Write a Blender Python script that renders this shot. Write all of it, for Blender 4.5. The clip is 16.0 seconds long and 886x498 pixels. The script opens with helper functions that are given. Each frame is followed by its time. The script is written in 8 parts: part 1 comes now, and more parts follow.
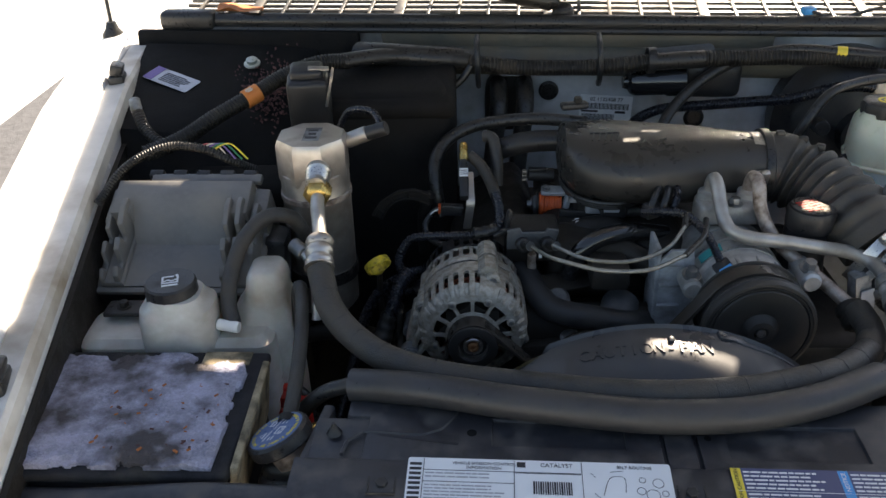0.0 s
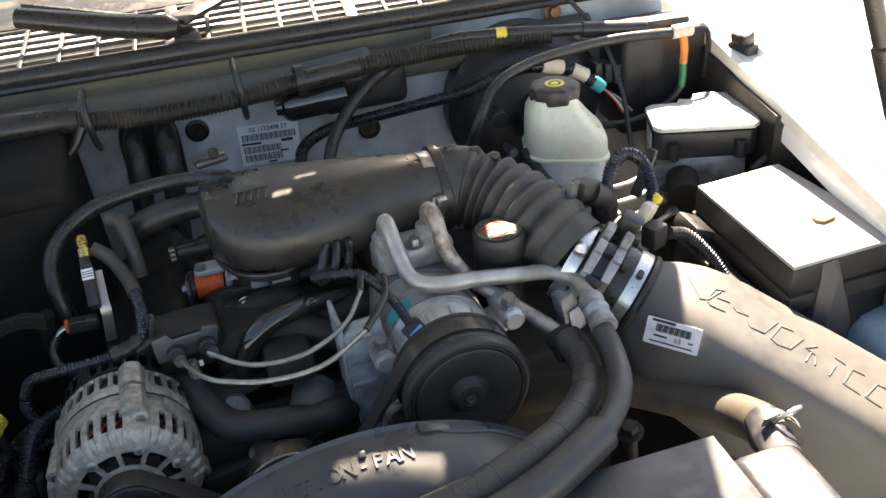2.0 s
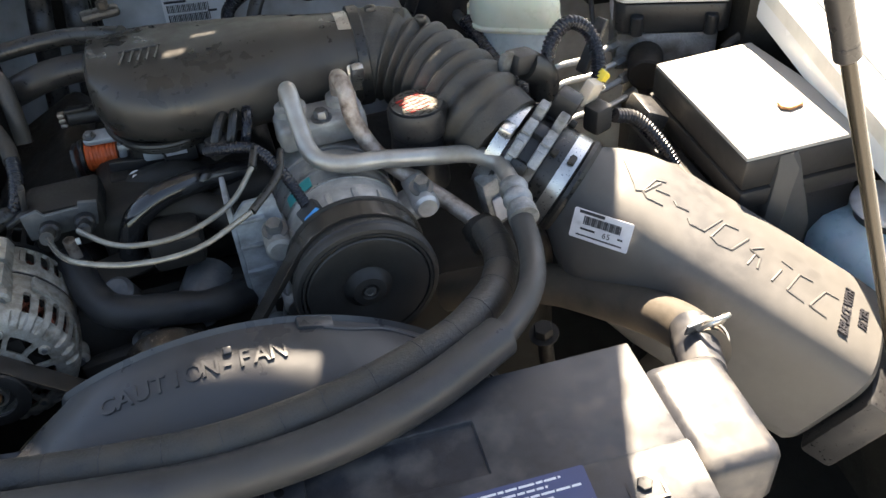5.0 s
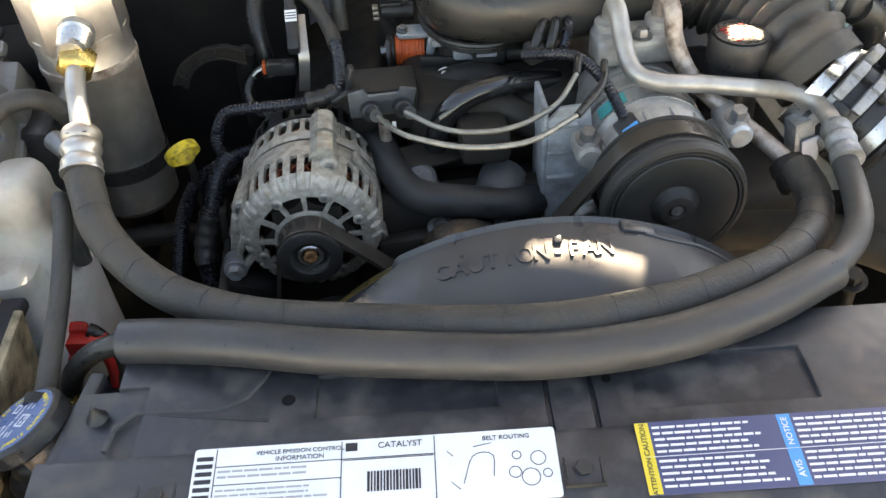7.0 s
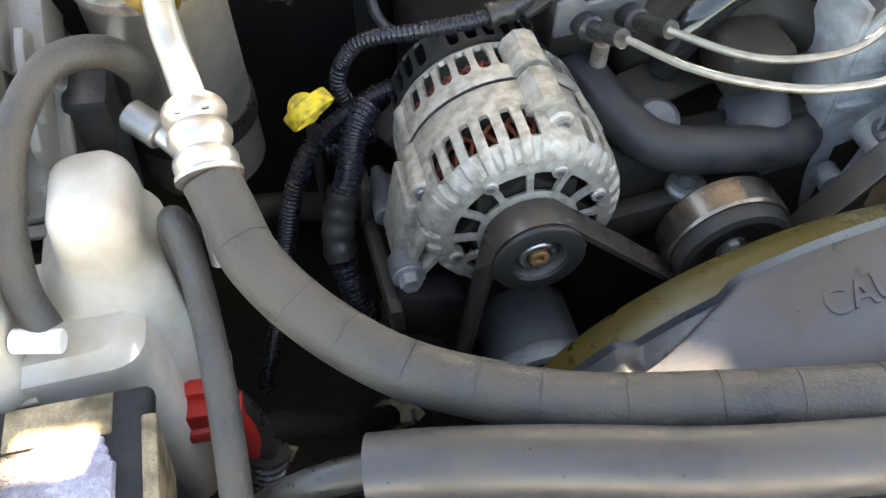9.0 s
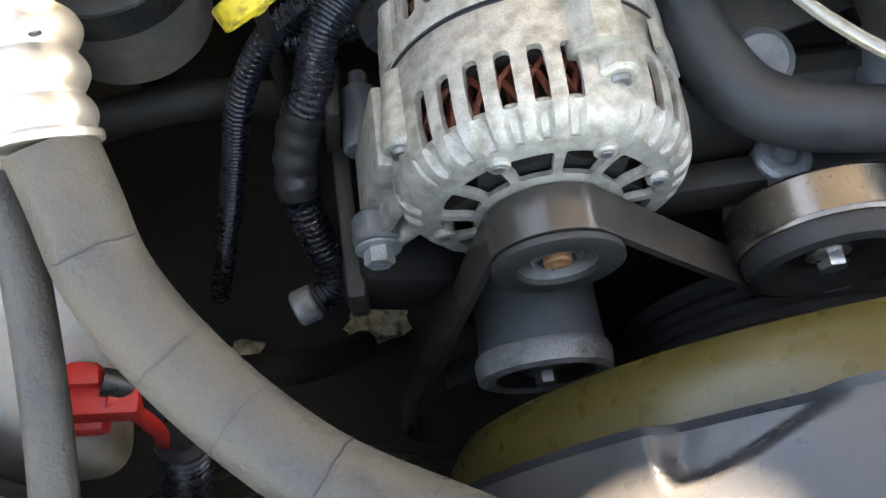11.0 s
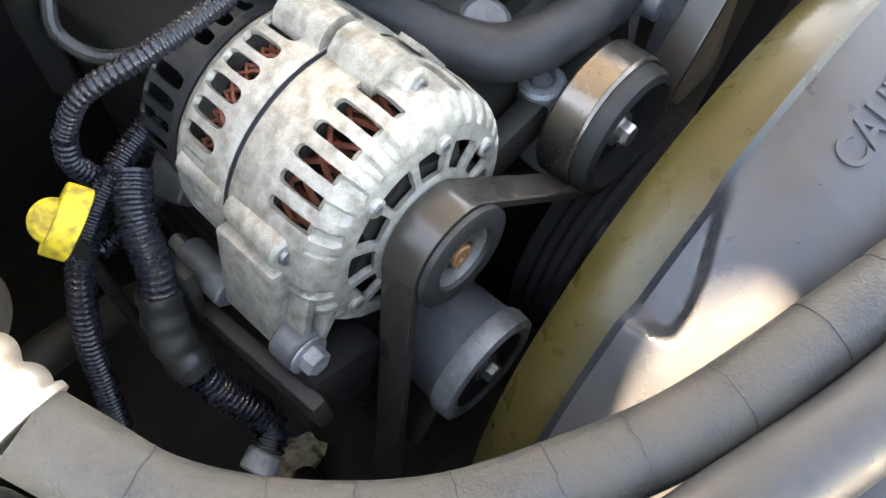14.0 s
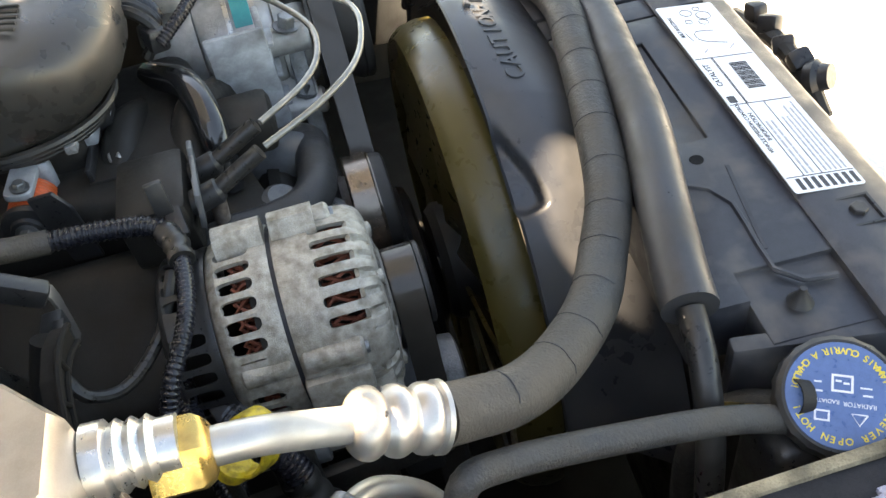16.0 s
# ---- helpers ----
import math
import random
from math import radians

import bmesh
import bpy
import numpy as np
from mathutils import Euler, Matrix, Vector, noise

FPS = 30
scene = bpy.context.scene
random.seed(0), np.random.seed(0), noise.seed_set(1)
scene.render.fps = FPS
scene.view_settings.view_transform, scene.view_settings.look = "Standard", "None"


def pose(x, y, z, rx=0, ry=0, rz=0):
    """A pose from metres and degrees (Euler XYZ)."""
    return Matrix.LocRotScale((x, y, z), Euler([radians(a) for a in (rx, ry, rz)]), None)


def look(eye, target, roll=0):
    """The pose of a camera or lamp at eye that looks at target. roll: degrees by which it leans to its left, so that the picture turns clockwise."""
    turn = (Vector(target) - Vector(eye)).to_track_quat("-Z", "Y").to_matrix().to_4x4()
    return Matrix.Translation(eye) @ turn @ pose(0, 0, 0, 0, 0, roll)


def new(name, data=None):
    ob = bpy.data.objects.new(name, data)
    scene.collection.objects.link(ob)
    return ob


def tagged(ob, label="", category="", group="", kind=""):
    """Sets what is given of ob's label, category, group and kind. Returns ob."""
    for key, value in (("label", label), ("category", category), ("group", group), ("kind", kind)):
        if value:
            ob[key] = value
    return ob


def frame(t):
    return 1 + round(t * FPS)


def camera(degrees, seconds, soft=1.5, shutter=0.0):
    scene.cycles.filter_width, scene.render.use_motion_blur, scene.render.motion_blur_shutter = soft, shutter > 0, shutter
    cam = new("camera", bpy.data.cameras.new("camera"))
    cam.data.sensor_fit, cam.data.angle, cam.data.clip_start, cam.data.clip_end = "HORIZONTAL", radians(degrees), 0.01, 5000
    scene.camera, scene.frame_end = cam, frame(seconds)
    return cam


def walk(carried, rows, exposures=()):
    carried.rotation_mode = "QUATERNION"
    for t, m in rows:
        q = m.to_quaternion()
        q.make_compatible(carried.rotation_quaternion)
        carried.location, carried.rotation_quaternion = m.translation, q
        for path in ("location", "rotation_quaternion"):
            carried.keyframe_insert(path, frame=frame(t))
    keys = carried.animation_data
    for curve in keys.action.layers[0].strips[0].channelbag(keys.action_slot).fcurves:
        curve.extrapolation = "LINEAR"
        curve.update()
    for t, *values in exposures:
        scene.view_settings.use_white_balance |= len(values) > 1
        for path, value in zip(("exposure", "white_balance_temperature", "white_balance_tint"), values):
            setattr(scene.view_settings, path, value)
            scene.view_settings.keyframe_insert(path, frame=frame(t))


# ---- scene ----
cam = camera(55.4, 16.0)
PATH = [
    (0, (0.026, 0.046, 1.368), (-0.019, 1.785, 0.382), -1.5),
    (0.5, (0.137, 0.072, 1.361), (0.095, 1.798, 0.351), -2.5),
    (1, (0.171, 0.136, 1.366), (0.274, 1.863, 0.362), -3.5),
    (1.5, (0.168, 0.211, 1.37), (0.455, 1.904, 0.345), -4.6),
    (2, (0.185, 0.259, 1.362), (0.66, 1.882, 0.295), -6.0),
    (2.5, (0.244, 0.29, 1.368), (0.753, 1.899, 0.294), -5.5),
    (3, (0.304, 0.302, 1.363), (0.728, 1.918, 0.264), -4.4),
    (3.5, (0.338, 0.304, 1.338), (0.703, 1.888, 0.174), -3.2),
    (3.7, (0.346, 0.298, 1.332), (0.698, 1.861, 0.134), -3.1),
    (5.8, (0.218, 0.304, 1.287), (0.633, 1.769, -0.009), -5.7),
    (6, (0.194, 0.302, 1.288), (0.578, 1.773, -0.011), -5.7),
    (6.5, (0.145, 0.3, 1.283), (0.42, 1.781, -0.033), -4.8),
    (7, (0.129, 0.29, 1.278), (0.212, 1.78, -0.053), -3.6),
    (7.5, (0.041, 0.357, 1.266), (0.187, 1.781, -0.13), -3.2),
    (8, (-0.072, 0.448, 1.243), (0.179, 1.779, -0.229), -4.4),
    (8.2, (-0.096, 0.481, 1.232), (0.171, 1.773, -0.272), -4.3),
    (10.3, (-0.041, 0.691, 1.113), (0.127, 1.723, -0.592), 1.1),
    (10.5, (-0.035, 0.711, 1.108), (0.108, 1.678, -0.637), 0.7),
    (11, (-0.03, 0.743, 1.099), (0.064, 1.557, -0.726), -0.3),
    (11.5, (-0.041, 0.745, 1.098), (0.089, 1.539, -0.733), 1.6),
    (12, (-0.032, 0.76, 1.097), (0.152, 1.531, -0.739), 3.5),
    (12.5, (-0.01, 0.773, 1.098), (0.238, 1.517, -0.741), 5.2),
    (13, (0.012, 0.773, 1.1), (0.295, 1.516, -0.735), 4.2),
    (13.5, (-0.026, 0.761, 1.108), (0.389, 1.553, -0.681), 0.2),
    (14, (-0.107, 0.743, 1.113), (0.576, 1.471, -0.62), -4.0),
    (14.5, (-0.19, 0.718, 1.123), (0.814, 1.425, -0.456), -7.2),
    (15, (-0.294, 0.718, 1.156), (0.946, 1.25, -0.321), -9.6),
    (15.5, (-0.34, 0.824, 1.182), (1.017, 1.016, -0.274), -10.9),
    (16, (-0.37, 0.914, 1.203), (1.012, 0.75, -0.233), -11.1),
]
EXPOSURES = [(0, 2.25, 7800, 12), (0.5, 3.08, 8200, 12), (1.0, 3.22, 8200, 13), (1.5, 3.16, 8200, 13), (2.0, 3.05, 8200, 13), (2.5, 2.6, 7800, 12), (3.0, 2.6, 7700, 12), (3.7, 2.85, 7800, 12), (6, 3.21, 8200, 11), (6.5, 3.83, 9000, 11), (7, 3.75, 9400, 12), (7.5, 3.35, 9600, 12), (8.2, 4.2, 9600, 12), (10.3, 4.82, 9800, 12), (11, 4.90, 9800, 12), (11.5, 5.10, 9800, 12), (12, 5.0, 9800, 13), (13, 5.23, 9900, 13), (13.5, 5.36, 9900, 13), (14, 5.32, 9900, 13), (14.5, 5.17, 9700, 11), (15, 4.80, 9400, 11), (15.5, 4.1, 9500, 11), (16, 4.0, 9500, 11)]
walk(cam, [(t, look(eye, target, roll)) for t, eye, target, roll in PATH], EXPOSURES)

# ---- light ----
SUN_DIR = Vector((1.0, 1.7, 2.2)).normalized()
sky = bpy.data.worlds.new("sky")
scene.world = sky
sky.use_nodes = True
sky_tex = sky.node_tree.nodes.new("ShaderNodeTexSky")
sky_tex.sky_type, sky_tex.sun_disc = "NISHITA", False
sky_tex.sun_elevation = math.asin(SUN_DIR.z)
sky_tex.sun_rotation = math.atan2(SUN_DIR.x, SUN_DIR.y)
sky_bg = sky.node_tree.nodes["Background"]
sky.node_tree.links.new(sky_tex.outputs[0], sky_bg.inputs[0])
sky_bg.inputs[1].default_value = 0.055
sun_data = bpy.data.lights.new("sun", "SUN")
sun_data.energy, sun_data.angle, sun_data.color = 4.5, radians(0.6), (1.0, 0.93, 0.84)
sun = new("sun", sun_data)
sun.matrix_world = look(SUN_DIR * 30, (0, 0, 0))


# ---- materials ----
def mat(name, col, rough=0.5, metal=0.0, var=0.3, scale=30.0, grain=1500.0, bump=0.2, dirt=None, dirt_at=0.55, dirt_scale=14.0,
        dirt_soft=0.12, trans=0.0, sub=0.0, ior=1.5, random_tone=0.0, coat=0.0, depth=0.001, spec=0.5, rugged=1.0):
    m = bpy.data.materials.new(name)
    m.use_nodes = True
    n, l = m.node_tree.nodes, m.node_tree.links
    b = n["Principled BSDF"]
    tc = n.new("ShaderNodeTexCoord")

    def noise_tex(s, detail=4.0):
        t = n.new("ShaderNodeTexNoise")
        t.inputs["Scale"].default_value, t.inputs["Detail"].default_value = s, detail
        l.new(tc.outputs["Object"], t.inputs["Vector"])
        return t

    def mixed(f, a, c):
        x = n.new("ShaderNodeMix")
        x.data_type = "RGBA"
        for sock, v in ((x.inputs[0], f), (x.inputs[6], a), (x.inputs[7], c)):
            if isinstance(v, (tuple, float, int)):
                sock.default_value = (*v, 1.0) if isinstance(v, tuple) else v
            else:
                l.new(v, sock)
        return x.outputs[2]

    def ramp(src, lo, hi):
        r = n.new("ShaderNodeMapRange")
        r.inputs[1].default_value, r.inputs[2].default_value = lo, hi
        l.new(src, r.inputs[0])
        return r.outputs[0]

    big, fine = noise_tex(scale), noise_tex(grain, 2.0)
    c = mixed(ramp(big.outputs[0], 0.3, 0.7), tuple(v * (1 - var) for v in col), tuple(min(1.0, v * (1 + var)) for v in col))
    c = mixed(ramp(fine.outputs[0], 0.35, 0.75), c, mixed(0.8 * var, c, tuple(min(0.7, v * 2.4 + 0.008) for v in col)))
    mid = noise_tex(scale * 7.0, 8.0)
    c = mixed(ramp(mid.outputs[0], 0.42, 0.72), c, mixed(min(0.6, 1.3 * var * rugged), c, tuple(min(0.8, v * 1.9 + 0.006) for v in col)))
    rgh = ramp(mid.outputs[0], 0.3, 0.7)
    rr = n.new("ShaderNodeMapRange")
    rr.inputs[3].default_value, rr.inputs[4].default_value = max(0.03, rough - 0.03 - 0.08 * rugged), min(1.0, rough + 0.03 + 0.10 * rugged)
    l.new(rgh, rr.inputs[0])
    out_r = rr.outputs[0]
    if dirt:
        d = ramp(noise_tex(dirt_scale, 8.0).outputs[0], dirt_at - dirt_soft, dirt_at + dirt_soft)
        c = mixed(d, c, dirt)
        x = n.new("ShaderNodeMix")
        l.new(d, x.inputs[0])
        l.new(out_r, x.inputs[2])
        x.inputs[3].default_value = 0.85
        out_r = x.outputs[0]
    if random_tone:
        info = n.new("ShaderNodeObjectInfo")
        c = mixed(ramp(info.outputs["Random"], 0.0, 1.0), c, mixed(random_tone, c, (0.02, 0.02, 0.02)))
    l.new(c, b.inputs["Base Color"])
    l.new(out_r, b.inputs["Roughness"])
    b.inputs["Metallic"].default_value, b.inputs["IOR"].default_value = metal, ior
    b.inputs["Transmission Weight"].default_value = trans
    b.inputs["Coat Weight"].default_value = coat
    b.inputs["Specular IOR Level"].default_value = spec
    if sub:
        b.inputs["Subsurface Weight"].default_value, b.inputs["Subsurface Scale"].default_value = sub, 0.01
    if bump:
        k = n.new("ShaderNodeBump")
        k.inputs["Strength"].default_value, k.inputs["Distance"].default_value = bump, depth
        h = n.new("ShaderNodeMath")
        h.operation = "MULTIPLY_ADD"
        l.new(mid.outputs[0], h.inputs[0])
        h.inputs[1].default_value = 1.2 * rugged
        l.new(fine.outputs[0], h.inputs[2])
        l.new(h.outputs[0], k.inputs["Height"])
        l.new(k.outputs[0], b.inputs["Normal"])
    return m


M_CONCRETE = mat("sunlit_concrete", (0.46, 0.45, 0.43), 0.9, var=0.12, scale=2, grain=90, bump=0.4, depth=0.004)
M_HOOD = mat("hood_underside", (0.13, 0.135, 0.14), 0.5, var=0.1, scale=6, bump=0.05)
# dark grey that stands for the ground in shadow
M_SHADED_GROUND = mat("asphalt", (0.055, 0.057, 0.064), 0.9, var=0.35, scale=25, grain=90, bump=0.8, depth=0.006)
M_WHITE = mat("white_paint", (0.78, 0.79, 0.80), 0.25, var=0.03, scale=6, bump=0.0, coat=0.5, rugged=0.1)
M_WHITE_DIRTY = mat("dusty_white_paint", (0.62, 0.60, 0.55), 0.5, var=0.12, scale=25, bump=0.1, dirt=(0.30, 0.25, 0.19), dirt_at=0.62, dirt_scale=9)
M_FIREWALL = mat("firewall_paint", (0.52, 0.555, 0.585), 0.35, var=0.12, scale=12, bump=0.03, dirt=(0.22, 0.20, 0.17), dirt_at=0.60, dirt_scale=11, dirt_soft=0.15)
M_BEAM = mat("dusty_beam", (0.085, 0.082, 0.068), 0.55, var=0.25, scale=14, bump=0.1, dirt=(0.13, 0.11, 0.08), dirt_at=0.55)
M_BLACK = mat("black_plastic", (0.017, 0.017, 0.018), 0.36, var=0.3, scale=40, bump=0.08, dirt=(0.045, 0.040, 0.034), dirt_at=0.64, dirt_scale=20, spec=0.45)
M_DARK = mat("grimy_dark_metal", (0.0145, 0.0130, 0.0112), 0.5, var=0.4, scale=40, bump=0.2, dirt=(0.026, 0.022, 0.018), dirt_at=0.59, dirt_scale=24, spec=0.3)
M_COVER = mat("radiator_cover_plastic", (0.023, 0.024, 0.029), 0.42, var=0.35, scale=16, bump=0.12, dirt=(0.105, 0.096, 0.088), dirt_at=0.615, dirt_scale=30, dirt_soft=0.12, spec=0.5)
M_SHROUD = mat("shroud_plastic", (0.030, 0.0315, 0.036), 0.27, var=0.2, scale=10, bump=0.03, dirt=(0.075, 0.072, 0.07), dirt_at=0.6, dirt_scale=14, dirt_soft=0.2, spec=0.55)
M_RESON = mat("resonator_plastic", (0.026, 0.0245, 0.0225), 0.29, var=0.2, scale=12, grain=1800, bump=0.12, dirt=(0.045, 0.040, 0.034), dirt_at=0.64, dirt_scale=10, dirt_soft=0.2, spec=0.5)
M_RUBBER = mat("black_rubber", (0.016, 0.0155, 0.015), 0.33, var=0.25, scale=30, bump=0.1, dirt=(0.036, 0.032, 0.027), dirt_at=0.63, dirt_scale=25, spec=0.5)
M_HOSE = mat("dusty_hose_rubber", (0.025, 0.0243, 0.0232), 0.46, var=0.38, scale=35, grain=700, bump=0.5, dirt=(0.072, 0.061, 0.048), dirt_at=0.57, dirt_scale=30, dirt_soft=0.2, spec=0.5)
M_BYPASS = mat("oily_hose_rubber", (0.018, 0.0185, 0.020), 0.42, var=0.3, scale=30, grain=900, bump=0.2, dirt=(0.045, 0.042, 0.038), dirt_at=0.62, dirt_scale=30, dirt_soft=0.2, spec=0.45)
M_SLEEVE = mat("foam_sleeve", (0.030, 0.030, 0.032), 0.38, var=0.2, scale=25, bump=0.06, dirt=(0.055, 0.051, 0.046), dirt_at=0.62, dirt_scale=22, dirt_soft=0.2, spec=0.5)
M_LOOM = mat("loom_plastic", (0.0085, 0.0095, 0.0145), 0.25, var=0.25, scale=40, bump=0.04, dirt=(0.028, 0.026, 0.025), dirt_at=0.70, dirt_scale=18, spec=0.5)
M_LOOM_DUSTY = mat("dusty_loom_plastic", (0.014, 0.0125, 0.011), 0.42, var=0.3, scale=40, bump=0.1, dirt=(0.055, 0.044, 0.033), dirt_at=0.60, dirt_scale=18, spec=0.4)
M_CAST = mat("oxidised_cast_aluminium", (0.37, 0.345, 0.30), 0.43, 0.5, var=0.22, scale=150, grain=1100, bump=0.5, dirt=(0.17, 0.145, 0.10), dirt_at=0.64, dirt_scale=120, dirt_soft=0.2, depth=0.0009)
M_CASTDARK = mat("dull_cast_aluminium", (0.26, 0.27, 0.28), 0.48, 0.5, var=0.25, scale=40, grain=700, bump=0.6, dirt=(0.13, 0.12, 0.10), dirt_at=0.58, dirt_scale=30)
M_BRACKET = mat("aluminium_bracket", (0.36, 0.39, 0.42), 0.45, 0.4, var=0.25, scale=30, bump=0.3, dirt=(0.16, 0.16, 0.155), dirt_at=0.58, dirt_scale=26)
M_CAN = mat("brushed_can", (0.47, 0.43, 0.39), 0.34, 0.85, var=0.2, scale=22, bump=0.06, dirt=(0.22, 0.165, 0.11), dirt_at=0.60, dirt_scale=16, dirt_soft=0.16, rugged=0.3)
M_PIPE = mat("aluminium_pipe", (0.46, 0.45, 0.43), 0.40, 0.85, var=0.14, scale=30, bump=0.05, dirt=(0.26, 0.24, 0.21), dirt_at=0.62, dirt_scale=28, dirt_soft=0.25, rugged=0.3)
M_RUSTPIPE = mat("corroded_pipe", (0.42, 0.35, 0.30), 0.4, 0.6, var=0.3, scale=60, bump=0.3, dirt=(0.14, 0.10, 0.075), dirt_at=0.54, dirt_scale=60, rugged=0.5)
M_STEEL = mat("zinc_steel", (0.55, 0.54, 0.52), 0.3, 0.9, var=0.2, scale=60, bump=0.1, rugged=0.1)
M_BOLT = mat("dull_bolt_steel", (0.20, 0.205, 0.21), 0.38, 0.8, var=0.25, scale=80, bump=0.2, rugged=0.3)
M_BRASS = mat("brass", (0.56, 0.37, 0.12), 0.28, 0.95, var=0.2, scale=70, bump=0.1, dirt=(0.30, 0.20, 0.09), dirt_at=0.62, dirt_scale=50, rugged=0.2)
M_COPPER = mat("copper_winding", (0.15, 0.042, 0.024), 0.4, 0.5, var=0.5, scale=200, bump=0.3)
M_RUST = mat("rusty_nut", (0.34, 0.17, 0.08), 0.55, 0.5, var=0.4, scale=120, bump=0.4)
M_PULLEY = mat("black_pulley", (0.021, 0.0205, 0.020), 0.50, 0.0, var=0.2, scale=40, bump=0.05, dirt=(0.024, 0.021, 0.018), dirt_at=0.64, dirt_scale=22, dirt_soft=0.2)
M_BELT = mat("belt_rubber", (0.060, 0.052, 0.045), 0.20, 0.3, var=0.12, scale=50, bump=0.0, rugged=0)
M_STEELBAND = mat("polished_pulley_rim", (0.22, 0.185, 0.155), 0.25, 0.9, var=0.08, scale=60, bump=0.0, rugged=0)
M_TENS = mat("tensioner_casting", (0.10, 0.105, 0.11), 0.45, 0.3, var=0.25, scale=30, bump=0.3)
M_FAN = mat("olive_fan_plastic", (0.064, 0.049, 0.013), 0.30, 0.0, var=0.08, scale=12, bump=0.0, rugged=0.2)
M_TANK = mat("translucent_tank", (0.52, 0.50, 0.45), 0.38, 0.0, var=0.2, scale=14, bump=0.06, dirt=(0.26, 0.215, 0.15), dirt_at=0.57, dirt_scale=12, dirt_soft=0.2, sub=0.2)
M_BRAKETANK = mat("brake_tank", (0.60, 0.60, 0.47), 0.32, 0.0, var=0.08, scale=14, bump=0.04, dirt=(0.40, 0.42, 0.36), dirt_at=0.66, dirt_scale=8, dirt_soft=0.2, sub=0.25)
M_BRAKEFLUID = mat("brake_tank_lower", (0.50, 0.57, 0.60), 0.30, 0.0, var=0.06, scale=14, bump=0.03, sub=0.25)
M_BLUETANK = mat("blue_fluid_tank", (0.40, 0.55, 0.66), 0.3, 0.0, var=0.1, scale=10, bump=0.03, sub=0.3)
M_FLEECE = mat("fluffy_corroded_fleece", (0.33, 0.325, 0.42), 0.95, var=0.34, scale=38, grain=700, bump=0.9, dirt=(0.085, 0.074, 0.075), dirt_at=0.56, dirt_scale=15, dirt_soft=0.07, depth=0.003)
M_FABRIC = mat("black_fabric", (0.020, 0.020, 0.022), 0.85, var=0.4, scale=60, grain=1500, bump=0.40, dirt=(0.10, 0.085, 0.06), dirt_at=0.62, dirt_scale=14, spec=0.20)
M_FOAM = mat("yellowed_foam_edge", (0.27, 0.22, 0.14), 0.9, var=0.4, scale=60, grain=900, bump=0.8, dirt=(0.08, 0.065, 0.04), dirt_at=0.56, dirt_scale=40)
M_ECU = mat("grey_box_plastic", (0.125, 0.121, 0.115), 0.38, var=0.2, scale=18, bump=0.08, dirt=(0.20, 0.185, 0.16), dirt_at=0.57, dirt_scale=12, dirt_soft=0.2, spec=0.6)
M_YELLOW = mat("yellow_plastic", (0.58, 0.40, 0.025), 0.42, var=0.2, scale=60, bump=0.05, dirt=(0.20, 0.135, 0.03), dirt_at=0.56, dirt_scale=140)
M_RED = mat("red_plastic", (0.45, 0.02, 0.015), 0.45, var=0.15, scale=30, bump=0.05)
M_ORANGE = mat("orange_winding", (0.60, 0.085, 0.02), 0.4, var=0.25, scale=60, bump=0.2)
M_ORANGETAPE = mat("orange_tape", (0.75, 0.22, 0.05), 0.5, var=0.1, scale=30, bump=0.02)
M_GREEN = mat("green_wire", (0.02, 0.19, 0.08), 0.4, var=0.1, scale=30, bump=0.0)
M_TEAL = mat("teal_tape", (0.02, 0.32, 0.33), 0.4, var=0.1, scale=30, bump=0.0)
M_CREAM = mat("cream_tape", (0.68, 0.56, 0.43), 0.5, var=0.1, scale=30, bump=0.02)
M_PLUGWIRE = mat("silver_grey_wire", (0.22, 0.215, 0.195), 0.16, 0.5, var=0.25, scale=90, bump=0.02, rugged=0.1)
M_ABS = mat("bare_alloy_block", (0.72, 0.71, 0.68), 0.35, 0.3, var=0.08, scale=20, bump=0.05)
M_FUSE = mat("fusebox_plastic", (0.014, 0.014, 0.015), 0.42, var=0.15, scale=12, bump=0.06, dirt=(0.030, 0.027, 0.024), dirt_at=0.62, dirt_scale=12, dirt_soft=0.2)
M_LABEL = mat("white_label", (0.78, 0.79, 0.80), 0.45, var=0.05, scale=20, bump=0.0, rugged=0.1)
M_LABELGREY = mat("grey_label", (0.50, 0.51, 0.56), 0.45, var=0.15, scale=20, bump=0.0, dirt=(0.16, 0.14, 0.13), dirt_at=0.66, dirt_scale=30)
M_NAVY = mat("navy_label", (0.050, 0.065, 0.15), 0.4, var=0.08, scale=20, bump=0.0, rugged=0.1)
M_BLUE = mat("blue_print", (0.03, 0.27, 0.62), 0.4, var=0.05, scale=20, bump=0.0)
M_CAPBLUE = mat("cap_label_blue", (0.07, 0.13, 0.28), 0.35, var=0.1, scale=40, bump=0.0)
M_YELPRINT = mat("yellow_print", (0.78, 0.58, 0.06), 0.45, var=0.06, scale=20, bump=0.0)
M_INK = mat("black_ink", (0.02, 0.02, 0.025), 0.5, var=0.1, scale=20, bump=0.0)
M_WHITEINK = mat("white_ink", (0.70, 0.71, 0.74), 0.5, var=0.05, scale=20, bump=0.0)
M_GREYINK = mat("grey_ink", (0.36, 0.36, 0.38), 0.5, var=0.05, scale=20, bump=0.0)
M_PURPLE = mat("purple_print", (0.16, 0.10, 0.30), 0.5, var=0.1, scale=20, bump=0.0)
M_LEAF = mat("dry_leaf", (0.34, 0.105, 0.03), 0.7, var=0.35, scale=60, bump=0.3)
M_SEED = mat("dried_seeds", (0.085, 0.035, 0.034), 0.8, var=0.6, scale=150, bump=0.2, random_tone=0.3)
